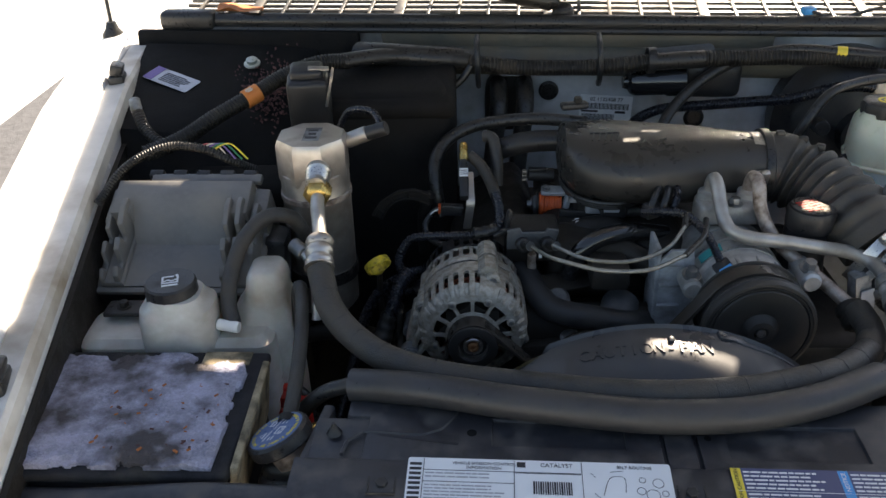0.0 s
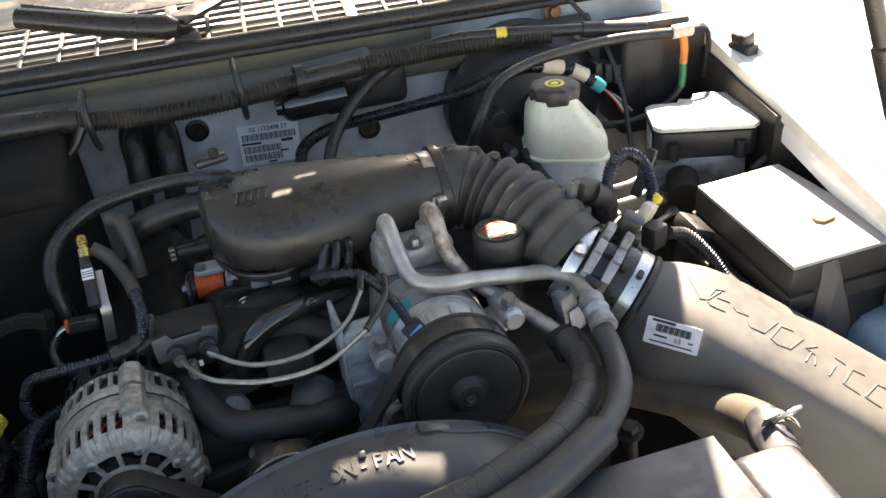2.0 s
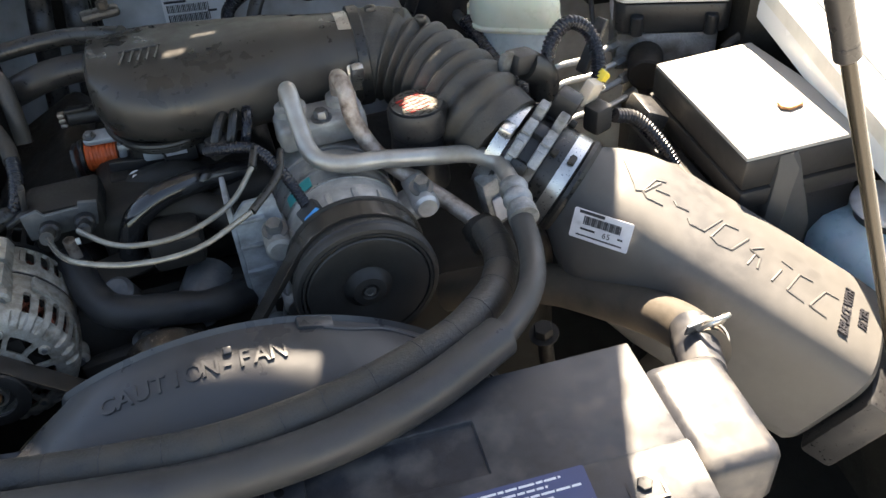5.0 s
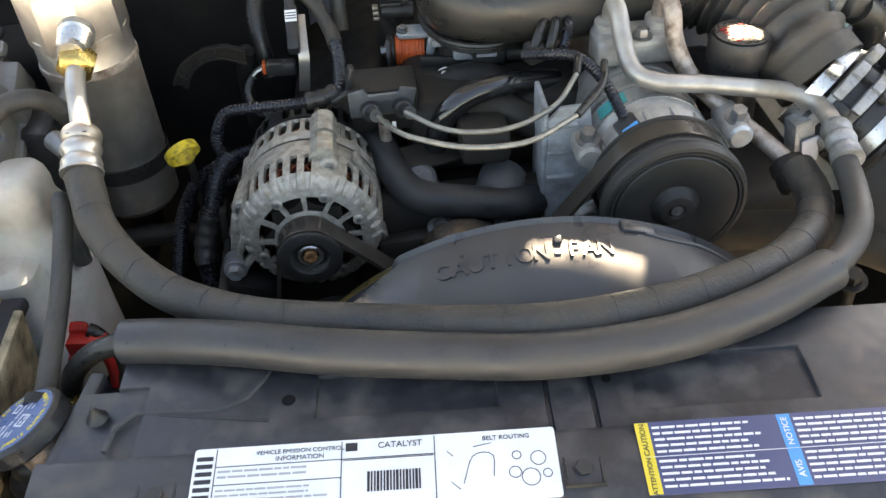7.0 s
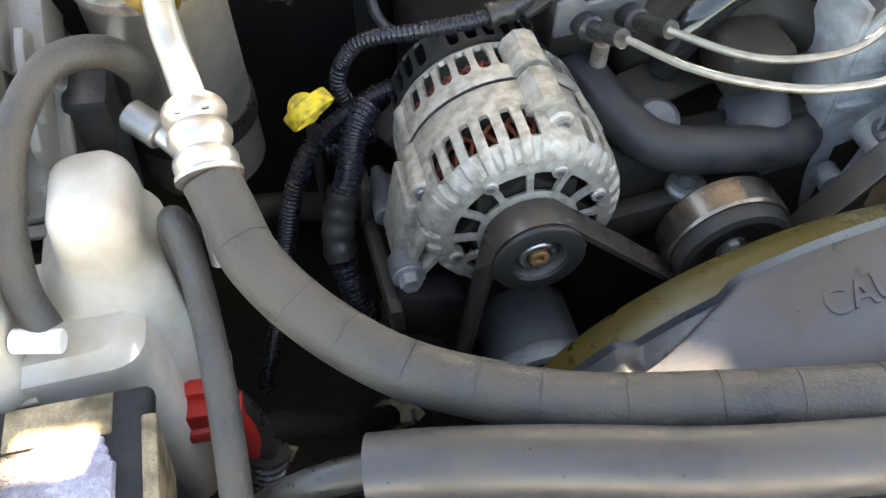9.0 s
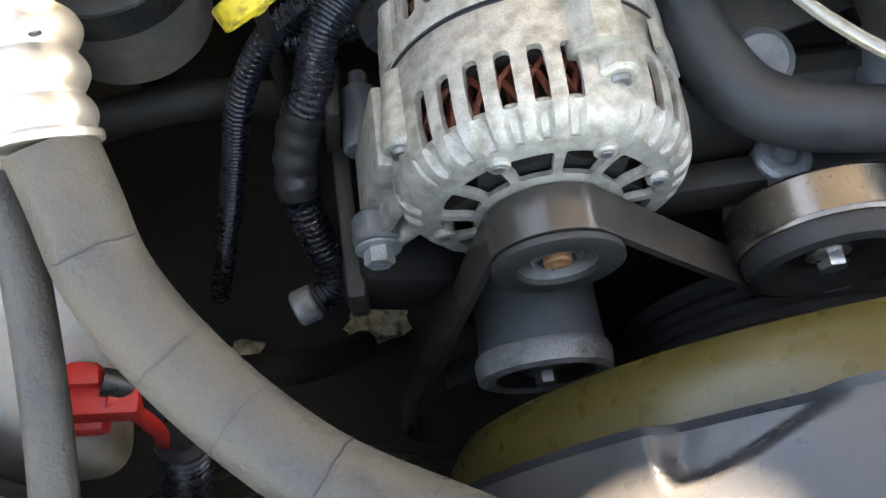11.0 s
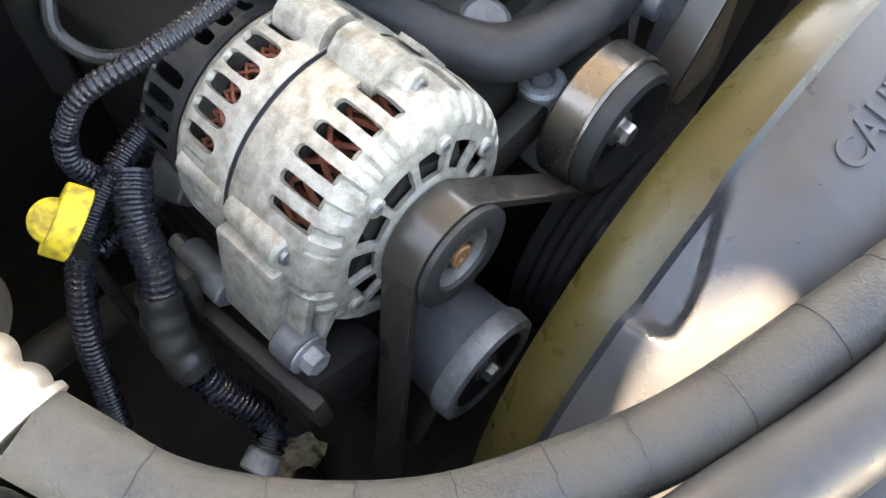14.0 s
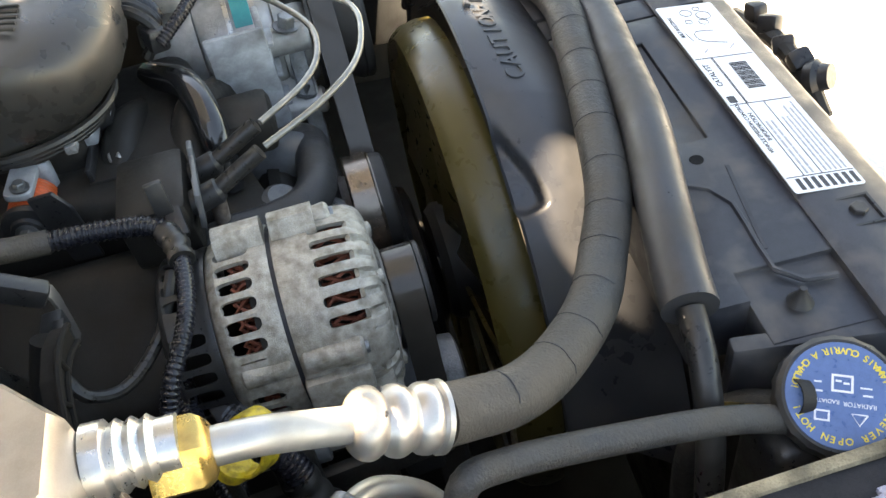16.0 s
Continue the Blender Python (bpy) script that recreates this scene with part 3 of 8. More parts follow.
# sheet below the slats, coloured near-black for the shade in the cells
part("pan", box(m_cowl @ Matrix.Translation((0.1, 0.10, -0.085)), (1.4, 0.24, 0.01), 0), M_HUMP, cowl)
part("front_rail", box(m_cowl @ Matrix.Translation((0.1, 0.003, 0.001)), (1.38, 0.012, 0.006), 0.0015), M_GRILLE, cowl)
for k in range(1, 7):
    part("slat", box(m_cowl @ Matrix.Translation((0.1, 0.004 + 0.0215 * k, 0)), (1.38, 0.0050 if k % 2 else 0.006, 0.006), 0.0012), M_GRILLE, cowl)
for k in range(27):
    x = -0.56 + 0.0525 * k
    part("crossbar", box(m_cowl @ Matrix.Translation((x, 0.068, 0.0008)), (0.018 if k % 5 == 2 else 0.0062, 0.134, 0.008), 0.0015), M_GRILLE, cowl)
part("rear_panel", box(m_cowl @ Matrix.Translation((0.1, 0.19, 0.001)), (1.40, 0.11, 0.008), 0.002), M_BLACK, cowl)
bm = box(m_cowl @ Matrix.Translation((0.405, 0.088, 0.006)), (0.05, 0.03, 0.002), 0.0005)
part("clip_plate", bm, M_GRILLE, cowl)
bm = None
for k in range(8):
    bm = box(m_cowl @ Matrix.Translation((0.386 + 0.0055 * k, 0.088, 0.008)), (0.002, 0.024, 0.002), 0, bm=bm)
part("clip_teeth", bm, M_BLACK, cowl)
# windscreen
solo("windscreen", box(axes((0.2, 1.78, 1.06), (1, -0.08, 0), (0, 0.8, 0.6)) @ Matrix.Translation((0, 0.25, 0)), (1.35, 0.62, 0.006), 0), M_GLASS,
     "dark greenish windscreen glass above the cowl", "windscreen", "structure").visible_shadow = False


def wiper(px, py, pz, tx, ty, tz):
    w = thing("windscreen_wiper", (px, py, pz - 0.02), "black windscreen wiper on its pivot over the cowl", "wiper", "wipers")
    part("pivot_cap", lathe(along((px + 0.02, py + 0.006, pz - 0.03), (0, -0.15, 1)), [(0, 0), (0, 0.020), (0.022, 0.018), (0.026, 0.014), (0.028, 0)], 24), M_BLACK, w)
    arm = [(px + 0.012, py - 0.004, pz + 0.004), (px * 0.7 + tx * 0.3, py * 0.7 + ty * 0.3, pz * 0.68 + tz * 0.32), (tx, ty, tz)]
    part("arm", tube(arm, lambda s, q: (0.0225 - 0.005 * q) * min(1.0, 0.55 + s * 30), 18, 0.004, flat=0.8), M_STRUT, w)
    part("arm_tail", plate(axes((px + 0.01, py + 0.015, pz + 0.004), (0.75, 0.65, 0.05), (-0.65, 0.75, 0.1)), [(0, -0.018), (0.10, -0.012), (0.16, -0.004), (0.16, 0.012), (0.08, 0.020), (0, 0.018)], 0.008, 0.002), M_BLACK, w)
    part("blade", tube([(px - 0.05, py + 0.07, pz + 0.01), (tx, ty + 0.05, tz + 0.005)], 0.006, 8, 0.05), M_RUBBER, w)
    return w


wiper(0.184, 1.500, 1.020, -0.011, 1.560, 1.059)
wiper(0.80, 1.53, 1.015, 0.62, 1.63, 1.045)
# the raised hood, out of view, its outline cut to fit the shade
hood = thing("hood", (0.22, 1.5, 1.03), "open white hood above the bay, unseen, cut and pierced to shape the sunlight", "hood", kind="structure")
# the raised panel, with added openings that let the sun patches through
m_hood = axes((0.11, 1.51, 1.30), (1, -0.10, 0), (0, -0.755, 0.656))
holes = [(-0.1548, -0.1428, 0.174, 0.194), (0.5754, 0.6054, 0.0938, 0.1138), (0.518, 0.568, 0.202, 0.208), (-0.0501, -0.0101, 0.2458, 0.2698), (0.3288, 0.3488, 0.0623, 0.0683), (0.3494, 0.3734, 0.0429, 0.0469), (-0.0042, 0.0158, 0.1863, 0.2003)]
# added oval opening for the sun patch on the fan shroud
for q in range(25):
    t = (q - 12) / 12.4
    u, v, h = 0.275 + 0.040 * t, 0.2465 + 0.0250 * t, 0.017 * math.sqrt(1 - t * t)
    holes.append((u - 0.00166, u + 0.00166, round(v - h, 4), round(v + h, 4)))
holes += [(-0.004, 0.006, 0.194, 0.211), (-0.249, -0.221, 0.125, 0.140)]
holes.append((0.424, 0.520, 0.2590, 0.2670))
lx = sorted({-0.25, 0.70} | {h[0] for h in holes} | {h[1] for h in holes})
lz = sorted({0.0, 1.06} | {h[2] for h in holes} | {h[3] for h in holes})


def lip_h(i, j):
    x, z = (lx[i] + lx[i + 1]) / 2, (lz[j] + lz[j + 1]) / 2
    return None if any(h[0] < x < h[1] and h[2] < z < h[3] for h in holes) else 0.004


part("panel", terrace(m_hood, lx, lz, lip_h, 0.0, 0), M_HOOD, hood)
# edges trimmed to the shadow lines on the duct, cover and fenders
part("right_edge", plate(m_hood, [(0.70, 0.0), (0.798, 0.0), (0.792, 0.125), (0.784, 0.16), (0.763, 0.271), (0.751, 0.35), (0.752, 0.45), (0.74, 0.70), (0.70, 1.06)], 0.004, 0), M_HOOD, hood)
for outline in ([(-0.25, 0.0), (-0.25, 0.125), (-0.388, 0.125), (-0.446, 0.04), (-0.475, 0.0)], [(-0.25, 0.140), (-0.25, 0.322), (-0.377, 0.140)], [(-0.30, 0.125), (-0.30, 0.140), (-0.377, 0.140), (-0.388, 0.125)]):
    part("left_edge", plate(m_hood, outline, 0.004, 0), M_HOOD, hood)
part("rear_edge", plate(m_hood, [(-0.475, 0.0), (-0.60, -0.185), (0.77, -0.185), (0.790, 0.0)], 0.004, 0), M_HOOD, hood)
# fender rubber stops
for x, y, z, d in ((-0.522, 1.35, 0.944, 4), (-0.436, 0.70, 0.846, 4), (0.955, 1.245, 0.91, -4), (0.87, 0.70, 0.826, -4)):
    st = thing("hood_stop", (x, y, z - 0.004), "square black rubber hood stop on the fender flange", "rubber stop", "hood stops")
    part("foot", box(pose(x, y, z + 0.006, 0, 0, 12), (0.024, 0.040, 0.018), 0.004), M_RUBBER, st)
    part("pad", box(pose(x + 0.002 * d / 4, y, z + 0.022, 0, 4 * d, 12), (0.020, 0.030, 0.020), 0.004), M_RUBBER, st)
an = thing("antenna", (-0.60, 1.56, 0.955), "short black antenna mast on its rubber base", "antenna")
part("base", lathe(pose(-0.60, 1.56, 0.955), [(0, 0), (0, 0.020), (0.012, 0.019), (0.022, 0.012), (0.034, 0.008), (0.034, 0)], 20), M_RUBBER, an)
part("mast", rod((-0.60, 1.56, 0.985), (-0.615, 1.60, 1.30), 0.0035, 8), M_BLACK, an)

# ---- radiator cover, shroud, fan ----
CZ = 0.800
m_cov = pose(0.2, 0.65, 0, 0, 0, -3.0)
cov = thing("radiator_cover", (0.2, 0.65, 0.70), "dusty black plastic cover over the radiator, with ribs and recesses", "radiator cover")
xs = [-0.325, -0.295, -0.272, -0.17, -0.148, -0.142, -0.025, -0.019, 0.014, 0.018, 0.046, 0.05, 0.072, 0.078, 0.205, 0.211, 0.31, 0.345]
ys = [-0.022, -0.006, 0.004, 0.009, 0.036, 0.042, 0.078]


def cov_h(i, j):
    x, y = (xs[i] + xs[i + 1]) / 2, (ys[j] + ys[j + 1]) / 2
    if x < -0.295 and y > 0.045:
        return None
    if -0.146 < x < -0.02 and 0.006 < y < 0.040:
        return CZ - 0.004
    if 0.075 < x < 0.208 and -0.01 < y < 0.040:
        return CZ - 0.0045
    if 0.014 < x < 0.05:
        return CZ - 0.004 if (x < 0.018 or x > 0.046) else CZ - 0.001
    if x < -0.272 and y < 0.04:
        return CZ - 0.004
    return CZ


part("top", terrace(m_cov, xs, ys, cov_h, CZ - 0.05), M_COVER, cov)
rings = []
for x in np.linspace(-0.335, 0.345, 18):
    rings.append([m_cov @ Vector((x, y, z)) for y, z in ((-0.021, CZ - 0.05), (-0.021, CZ + 0.0015), (-0.026, CZ + 0.0035), (-0.060, CZ + 0.0005), (-0.085, CZ - 0.006), (-0.098, CZ - 0.020), (-0.10, CZ - 0.06))])
part("front_strip", loft(rings), M_COVER, cov)
part("end_skirt", box(m_cov @ Matrix.Translation((-0.325, 0.01, CZ - 0.05)) @ pose(0, 0, 0, 0, 0, -8), (0.012, 0.11, 0.09), 0.003), M_COVER, cov)
part("rib", tube([m_cov @ Vector(q) for q in ((-0.292, -0.014, CZ), (-0.288, 0.010, CZ), (-0.282, 0.017, CZ), (-0.210, 0.0178, CZ), (-0.200, 0.024, CZ), (-0.184, 0.0505, CZ), (-0.176, 0.074, CZ))], 0.0022, 6, 0.02), M_COVER, cov)
for x, y, r in ((-0.168, 0.021, 0.0048), (0.06, 0.022, 0.0035)):
    part("hole", lathe(m_cov @ Matrix.Translation((x, y, CZ)), [(0.0004, 0), (0.0004, r), (0, r * 1.05)], 16), M_HUMP, cov)
for x, y in ((0.0315, -0.0515), (-0.2484, -0.0512), (0.3005, -0.0470)):
    part("bolt_seat", lathe(m_cov @ Matrix.Translation((x, y, CZ - 0.0025)) @ pose(0, 0, 0, 0, 0, 45), [(0.002, 0.019), (0.0045, 0.0185), (0.0045, 0.016), (0.0025, 0.015), (0.0025, 0)], 4, warp=None), M_BLACK, cov)
    part("bolt", hexbolt(m_cov @ Vector((x, y, CZ - 0.001)), (0, -0.12, 1), 0.0058, 0.004), M_BLACK, cov)
for x0, x1, y0 in ((-0.26, -0.18, 0.010),):
    part("groove", box(m_cov @ pose((x0 + x1) / 2, y0, CZ + 0.0002, 0, 0, -8), (x1 - x0, 0.0028, 0.0006), 0), M_INK, cov)
part("push_pin", lathe(m_cov @ Matrix.Translation((-0.304, 0.016, CZ)), [(0, 0), (0, 0.008), (0.003, 0.006), (0.008, 0.003), (0.012, 0.002), (0.012, 0)], 14), M_BLACK, cov)
rad = thing("radiator", (0.2, 0.66, 0.32), "dark radiator core and side tank below its cover", "radiator")
part("core", box(m_cov @ Matrix.Translation((0.0, 0.02, 0.535)), (0.66, 0.05, 0.42), 0.004), M_DARK, rad)
part("tank", box(m_cov @ Matrix.Translation((-0.36, 0.025, 0.54)), (0.055, 0.055, 0.42), 0.012, 3), M_BLACK, rad)
# right end block of the radiator with its hose neck
part("tank_top", box(m_cov @ Matrix.Translation((0.375, 0.0, CZ - 0.03)), (0.065, 0.105, 0.06), 0.012, 3), M_COVER, rad)
part("neck", rod((0.60, 0.675, 0.775), (0.625, 0.735, 0.765), 0.019, 20), M_COVER, rad)


def sheet(name, w, d, m, material, parent_thing):
    return part(name, plate(m, rounded(w, d, 0.003, 3), 0.0006, 0), material, parent_thing, smooth=False)


def on_strip(x, y):
    """A pose on the sloping front strip of the cover."""
    z = CZ + 0.0038 - (0.0035 * max(0.0, (-0.026 - y) / 0.034)) - (0.0065 * max(0.0, (-0.060 - y) / 0.025) if y < -0.060 else 0.0)
    return m_cov @ Matrix.Translation((x, y, z)) @ pose(0, 0, 0, 7.0)


lab = thing("emission_label", m_cov @ Vector((-0.105, -0.05, CZ)), "white emission control label with black print and barcode", "label")
m_l = on_strip(-0.105, -0.0455)
part("paper", plate(m_l, rounded(0.242, 0.050, 0.002, 3), 0.0008, 0), M_LABEL, lab, smooth=False)
m_t = m_l @ Matrix.Translation((0, 0, 0.0009))
for x, y, txt, size in ((-0.050, 0.0195, "VEHICLE EMISSION CONTROL", 0.0044), (-0.050, 0.0145, "INFORMATION", 0.0048), (0.017, 0.0195, "CATALYST", 0.0062), (0.088, 0.0195, "BELT ROUTING", 0.0046)):
    part("heading", words(m_t @ Matrix.Translation((x, y, 0)), txt, size, 0.0002), M_INK, lab, smooth=False)
rects = [(-0.1135, -0.021 + 0.0055 * k, 0.011, 0.003) for k in range(8)]
rects += [(-0.004 + 0.0021 * k, -0.006, 0.0011 + 0.0006 * (k * 7 % 3 == 0), 0.014) for k in range(17)]
rects += [(-0.106, 0, 0.0006, 0.048), (-0.022, 0, 0.0006, 0.048), (0.040, 0, 0.0006, 0.048), (-0.033, 0.011, 0.145, 0.0005), (-0.064, -0.002, 0.084, 0.0005), (0.009, 0.010, 0.060, 0.0005), (-0.0155, 0.0195, 0.008, 0.006)]
part("barcode", bars(m_t, rects, 0.0002), M_INK, lab, smooth=False)
part("small_print", text_lines(m_t, -0.104, 0.0075, 0.075, 2, 0.004, 0.0014, 3, text_lines(m_t, -0.104, -0.006, 0.078, 5, 0.0036, 0.0012, 4)), M_GREYINK, lab, smooth=False)
bm = None
for pts in (((0.048, 0.012), (0.052, 0.008)), ((0.058, -0.012), (0.066, 0.008), (0.078, 0.008), (0.078, -0.008)), ((0.050, -0.010), (0.056, -0.016)), ((0.066, 0.014), (0.078, 0.016))):
    bm = tube([m_t @ Vector((x, y, 0)) for x, y in pts], 0.0003, 4, 0.004, bm)
for cx, cy, r in ((0.092, -0.006, 0.004), (0.102, -0.010, 0.006), (0.108, 0.003, 0.005), (0.094, 0.006, 0.003), (0.113, -0.008, 0.003)):
    bm = tube([m_t @ Vector((cx + r * math.cos(a), cy + r * math.sin(a), 0)) for a in (0.628 * k for k in range(11))], 0.0003, 4, 0.002, bm)
part("belt_diagram", bm, M_INK, lab, smooth=False)

lab2 = thing("refrigerant_label", m_cov @ Vector((0.165, -0.05, CZ)), "dark blue caution label with yellow and light blue bands", "label")
m_l = on_strip(0.168, -0.048)
part("film", plate(m_l, rounded(0.196, 0.052, 0.002, 3), 0.0008, 0), M_NAVY, lab2, smooth=False)
m_t = m_l @ Matrix.Translation((0, 0, 0.0009))
part("yellow_band", bars(m_t, [(-0.0935, 0, 0.009, 0.051)], 0.0002), M_YELPRINT, lab2, smooth=False)
part("blue_band", bars(m_t, [(0.002, 0, 0.009, 0.051)], 0.0002), M_BLUE, lab2, smooth=False)
bm = words(m_t @ Matrix.Translation((-0.0935, 0.013, 0.0003)) @ pose(0, 0, 0, 0, 0, 90), "CAUTION", 0.0052, 0.0002)
bm = words(m_t @ Matrix.Translation((-0.0935, -0.013, 0.0003)) @ pose(0, 0, 0, 0, 0, 90), "ATTENTION", 0.0046, 0.0002, bm)
part("warning_words", bm, M_INK, lab2, smooth=False)
bm = words(m_t @ Matrix.Translation((0.002, 0.013, 0.0003)) @ pose(0, 0, 0, 0, 0, 90), "NOTICE", 0.0056, 0.0002)
bm = words(m_t @ Matrix.Translation((0.002, -0.014, 0.0003)) @ pose(0, 0, 0, 0, 0, 90), "AVIS", 0.0060, 0.0002, bm)
bm = text_lines(m_t, -0.087, 0.0215, 0.080, 5, 0.0044, 0.0016, 7, bm)
bm = text_lines(m_t, -0.087, -0.003, 0.080, 5, 0.0044, 0.0016, 8, bm)
bm = text_lines(m_t, 0.0085, 0.0215, 0.084, 5, 0.0044, 0.0016, 9, bm)
bm = text_lines(m_t, 0.0085, -0.003, 0.084, 5, 0.0044, 0.0016, 10, bm)
part("white_print", bm, M_WHITEINK, lab2, smooth=False)
part("divider", bars(m_t, [(0.0, 0.0005, 0.19, 0.0004)], 0.0002), M_WHITEINK, lab2, smooth=False)

# fan shroud
SX, SY, SZ, SR = 0.235, 0.802, 0.575, 0.262
shroud = thing("fan_shroud", (SX, 0.77, 0.40), "black plastic fan shroud arch with raised warning letters", "fan shroud")


def ease(x):
    x = min(1.0, max(0.0, x))
    return x * x * (3 - 2 * x)


def shroud_pt(a, k):
    """a: angle from the top; k: 0 at the rear rim to 1 at the radiator."""
    s = (math.degrees(a) + 43.5) / 18.5
    reach = 0.235 * ease(s / 0.22) * (1 - 0.95 * ease((s - 0.25) / 0.75)) if 0 < s < 1 else 0.0
    dip = 0.0125 * ease((reach - k + 0.045) / 0.10) * ease(s / 0.16) * ease((1 - s) / 0.25)
    rear = Vector((SX + SR * math.sin(a), SY, SZ + SR * math.cos(a)))
    front = Vector((SX + (SR + 0.05) * math.sin(a), 0.715, min(SZ + SR * math.cos(a) - 0.03, 0.790)))
    q = rear.lerp(front, k)
    q.z += 0.013 * math.sin(math.pi * min(1.0, k * 0.95)) * max(0.0, math.cos(a)) ** 2
    return q - Vector((math.sin(a), 0, math.cos(a))) * dip


rings = []
for i in range(421):
    a = radians(-84 + 168 * i / 420)
    ks = [0, 0.02, 0.04, 0.06, 0.08, 0.10, 0.12, 0.14, 0.16, 0.18, 0.20, 0.22, 0.24, 0.26, 0.28, 0.3, 0.4, 0.5, 0.6, 0.7, 0.8, 0.9, 1.0]
    outer = [shroud_pt(a, k) for k in ks]
    lip = shroud_pt(a, 0) + Vector((0.004 * math.sin(a), 0.003, 0.004 * math.cos(a)))
    inner = [q - Vector((0.004 * math.sin(a), 0, 0.004 * math.cos(a))) for q in reversed(outer)]
    rings.append([lip] + outer + inner)
part("hoop", loft(rings), M_SHROUD, shroud)
# stepped stiffening edge on the left and right of the hoop
for a0, a1 in ((19, 40),):
    bm = tube([shroud_pt(radians(a0 + (a1 - a0) * k / 8), 0.10 + 0.03 * math.sin(k)) for k in range(9)], 0.0022, 8, 0.01)
    part("step", bm, M_SHROUD, shroud)
for a in (18,):
    q = shroud_pt(radians(a), 0.03)
    part("tab", box(axes(q, (math.cos(radians(a)), 0, -math.sin(radians(a))), (0, 1, 0)), (0.03, 0.014, 0.006), 0.002), M_SHROUD, shroud)
# raised letters, bent along the hoop
arc = SR + 0.01
bm = None
text = "CAUTION-FAN"
for i, ch in enumerate(text):
    x = 0.157 + 0.0126 * i
    a = math.asin((x - SX) / arc)
    k = 0.37 - 0.05 * (i / 10)
    q = shroud_pt(a, k)
    qx = shroud_pt(a + 0.02, k) - q
    qy = shroud_pt(a, k - 0.08) - q
    bm = words(axes(q, qx, qy), ch, 0.0205, 0.0013, bm, stretch=0.9, weight=0.0003)
part("letters", bm, M_SHROUD, shroud, "raised letters CAUTION-FAN", smooth=False)
q = shroud_pt(0.045, 0.22)
part("nub", box(axes(q, (1, 0, 0), (0, 1, 0.4)), (0.006, 0.006, 0.008), 0.001), M_SHROUD, shroud)

# fan at rest
fan = thing("cooling_fan", (0.225, 0.83, 0.36), "olive-yellow plastic cooling fan behind its shroud", "fan")
FC = Vector((0.222, 0.822, 0.570))
part("hub", lathe(along(FC + Vector((0, 0.03, 0)), (0, -1, 0)), [(0, 0), (0, 0.055), (0.008, 0.062), (0.03, 0.062), (0.045, 0.05), (0.05, 0.03), (0.06, 0.02), (0.06, 0)], 32), M_PULLEY, fan)
# added ring in place of the blurred sweep of the blade tips
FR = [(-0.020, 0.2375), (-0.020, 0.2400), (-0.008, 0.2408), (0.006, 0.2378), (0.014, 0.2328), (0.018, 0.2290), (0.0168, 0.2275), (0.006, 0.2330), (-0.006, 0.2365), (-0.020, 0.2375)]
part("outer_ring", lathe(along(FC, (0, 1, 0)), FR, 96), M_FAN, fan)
for k in range(11):
    a0 = 2 * math.pi * k / 11 + 0.1
    rings = []
    for i in range(9):
        r = 0.055 + (0.2225 - 0.055) * i / 8
        lead = 0.10 * (i / 8) ** 2
        ring = []
        for back in (0.0, 0.004):
            for s in ((-1, -0.5, 0, 0.5, 1) if not back else (1, 0.5, 0, -0.5, -1)):
                ring.append(FC + Vector((r * math.sin(a0 + lead + s * 0.36), s * 0.014 - 0.003 * s * s + back, r * math.cos(a0 + lead + s * 0.36))))
        rings.append(ring)
    part("blade", loft(rings), M_FAN, fan)

# ---- alternator ----
AX, AY, AZ = 0.038, 0.915, 0.753


def alt_pt(u, r, a):
    return Vector((AX + r * math.sin(a), AY + u, AZ + r * math.cos(a)))


BOSS = [radians(v) for v in (22, 112, 202, 292)]
NA = 384
PER = 12


def near_boss(a, w):
    return any(abs((a - b + math.pi) % (2 * math.pi) - math.pi) < radians(w) for b in BOSS)


def shell(rows, open_cell, thick=0.0035):
    """A turned shell with openings; rows are (u, r), open_cell(row, angle, cell) cuts."""
    bm = bmesh.new()
    rings = []
    for j, (u, r) in enumerate(rows):
        ring = []
        for k in range(NA):
            a = 2 * math.pi * k / NA
            rr = r
            if len(rows) > 20 and -0.0005 < u < 0.0095 and 3 <= k % PER <= 8 and not near_boss(a, 8):
                rr -= 0.0042 * (1.0 if 4 <= k % PER <= 7 else 0.5)
            rr *= 1 + 0.006 * noise.noise(Vector((math.sin(a) * 3, math.cos(a) * 3, u * 30)))
            ring.append(bm.verts.new(alt_pt(u, rr, a)))
        rings.append(ring)
    for j, (p, q) in enumerate(zip(rings, rings[1:])):
        for k in range(NA):
            if not open_cell(j, 2 * math.pi * (k + 0.5) / NA, k):
                bm.faces.new((p[k], p[(k + 1) % NA], q[(k + 1) % NA], q[k]))
    for turn in range(4):
        rim = [v for v in bm.verts if v.is_boundary]
        goal = {v: [e.other_vert(v).co.copy() for e in v.link_edges if e.is_boundary] for v in rim}
        for v, near in goal.items():
            if len(near) == 2:
                v.co = v.co * 0.5 + (near[0] + near[1]) * 0.25
    bmesh.ops.recalc_face_normals(bm, faces=bm.faces)
    bmesh.ops.solidify(bm, geom=bm.faces[:], thickness=thick)
    return bm


alt = thing("alternator", (AX, AY + 0.06, AZ - 0.075), "weathered cast aluminium alternator with slotted housing and copper windings", "alternator")


def in_slot(u, k, lo, hi, hw=0.0043):
    """Whether a cell lies in a slot with round ends."""
    x = abs((k % PER) + 0.5 - PER / 2) / PER * (2 * math.pi * 0.07 * PER / NA)
    d = max(lo + hw - u, u - hi + hw, 0.0)
    return math.hypot(x, d) < hw


us = [0.037 - 0.0009 * i for i in range(6)] + [0.028, 0.022, 0.017] + [0.0145 - 0.0009 * i for i in range(6)]
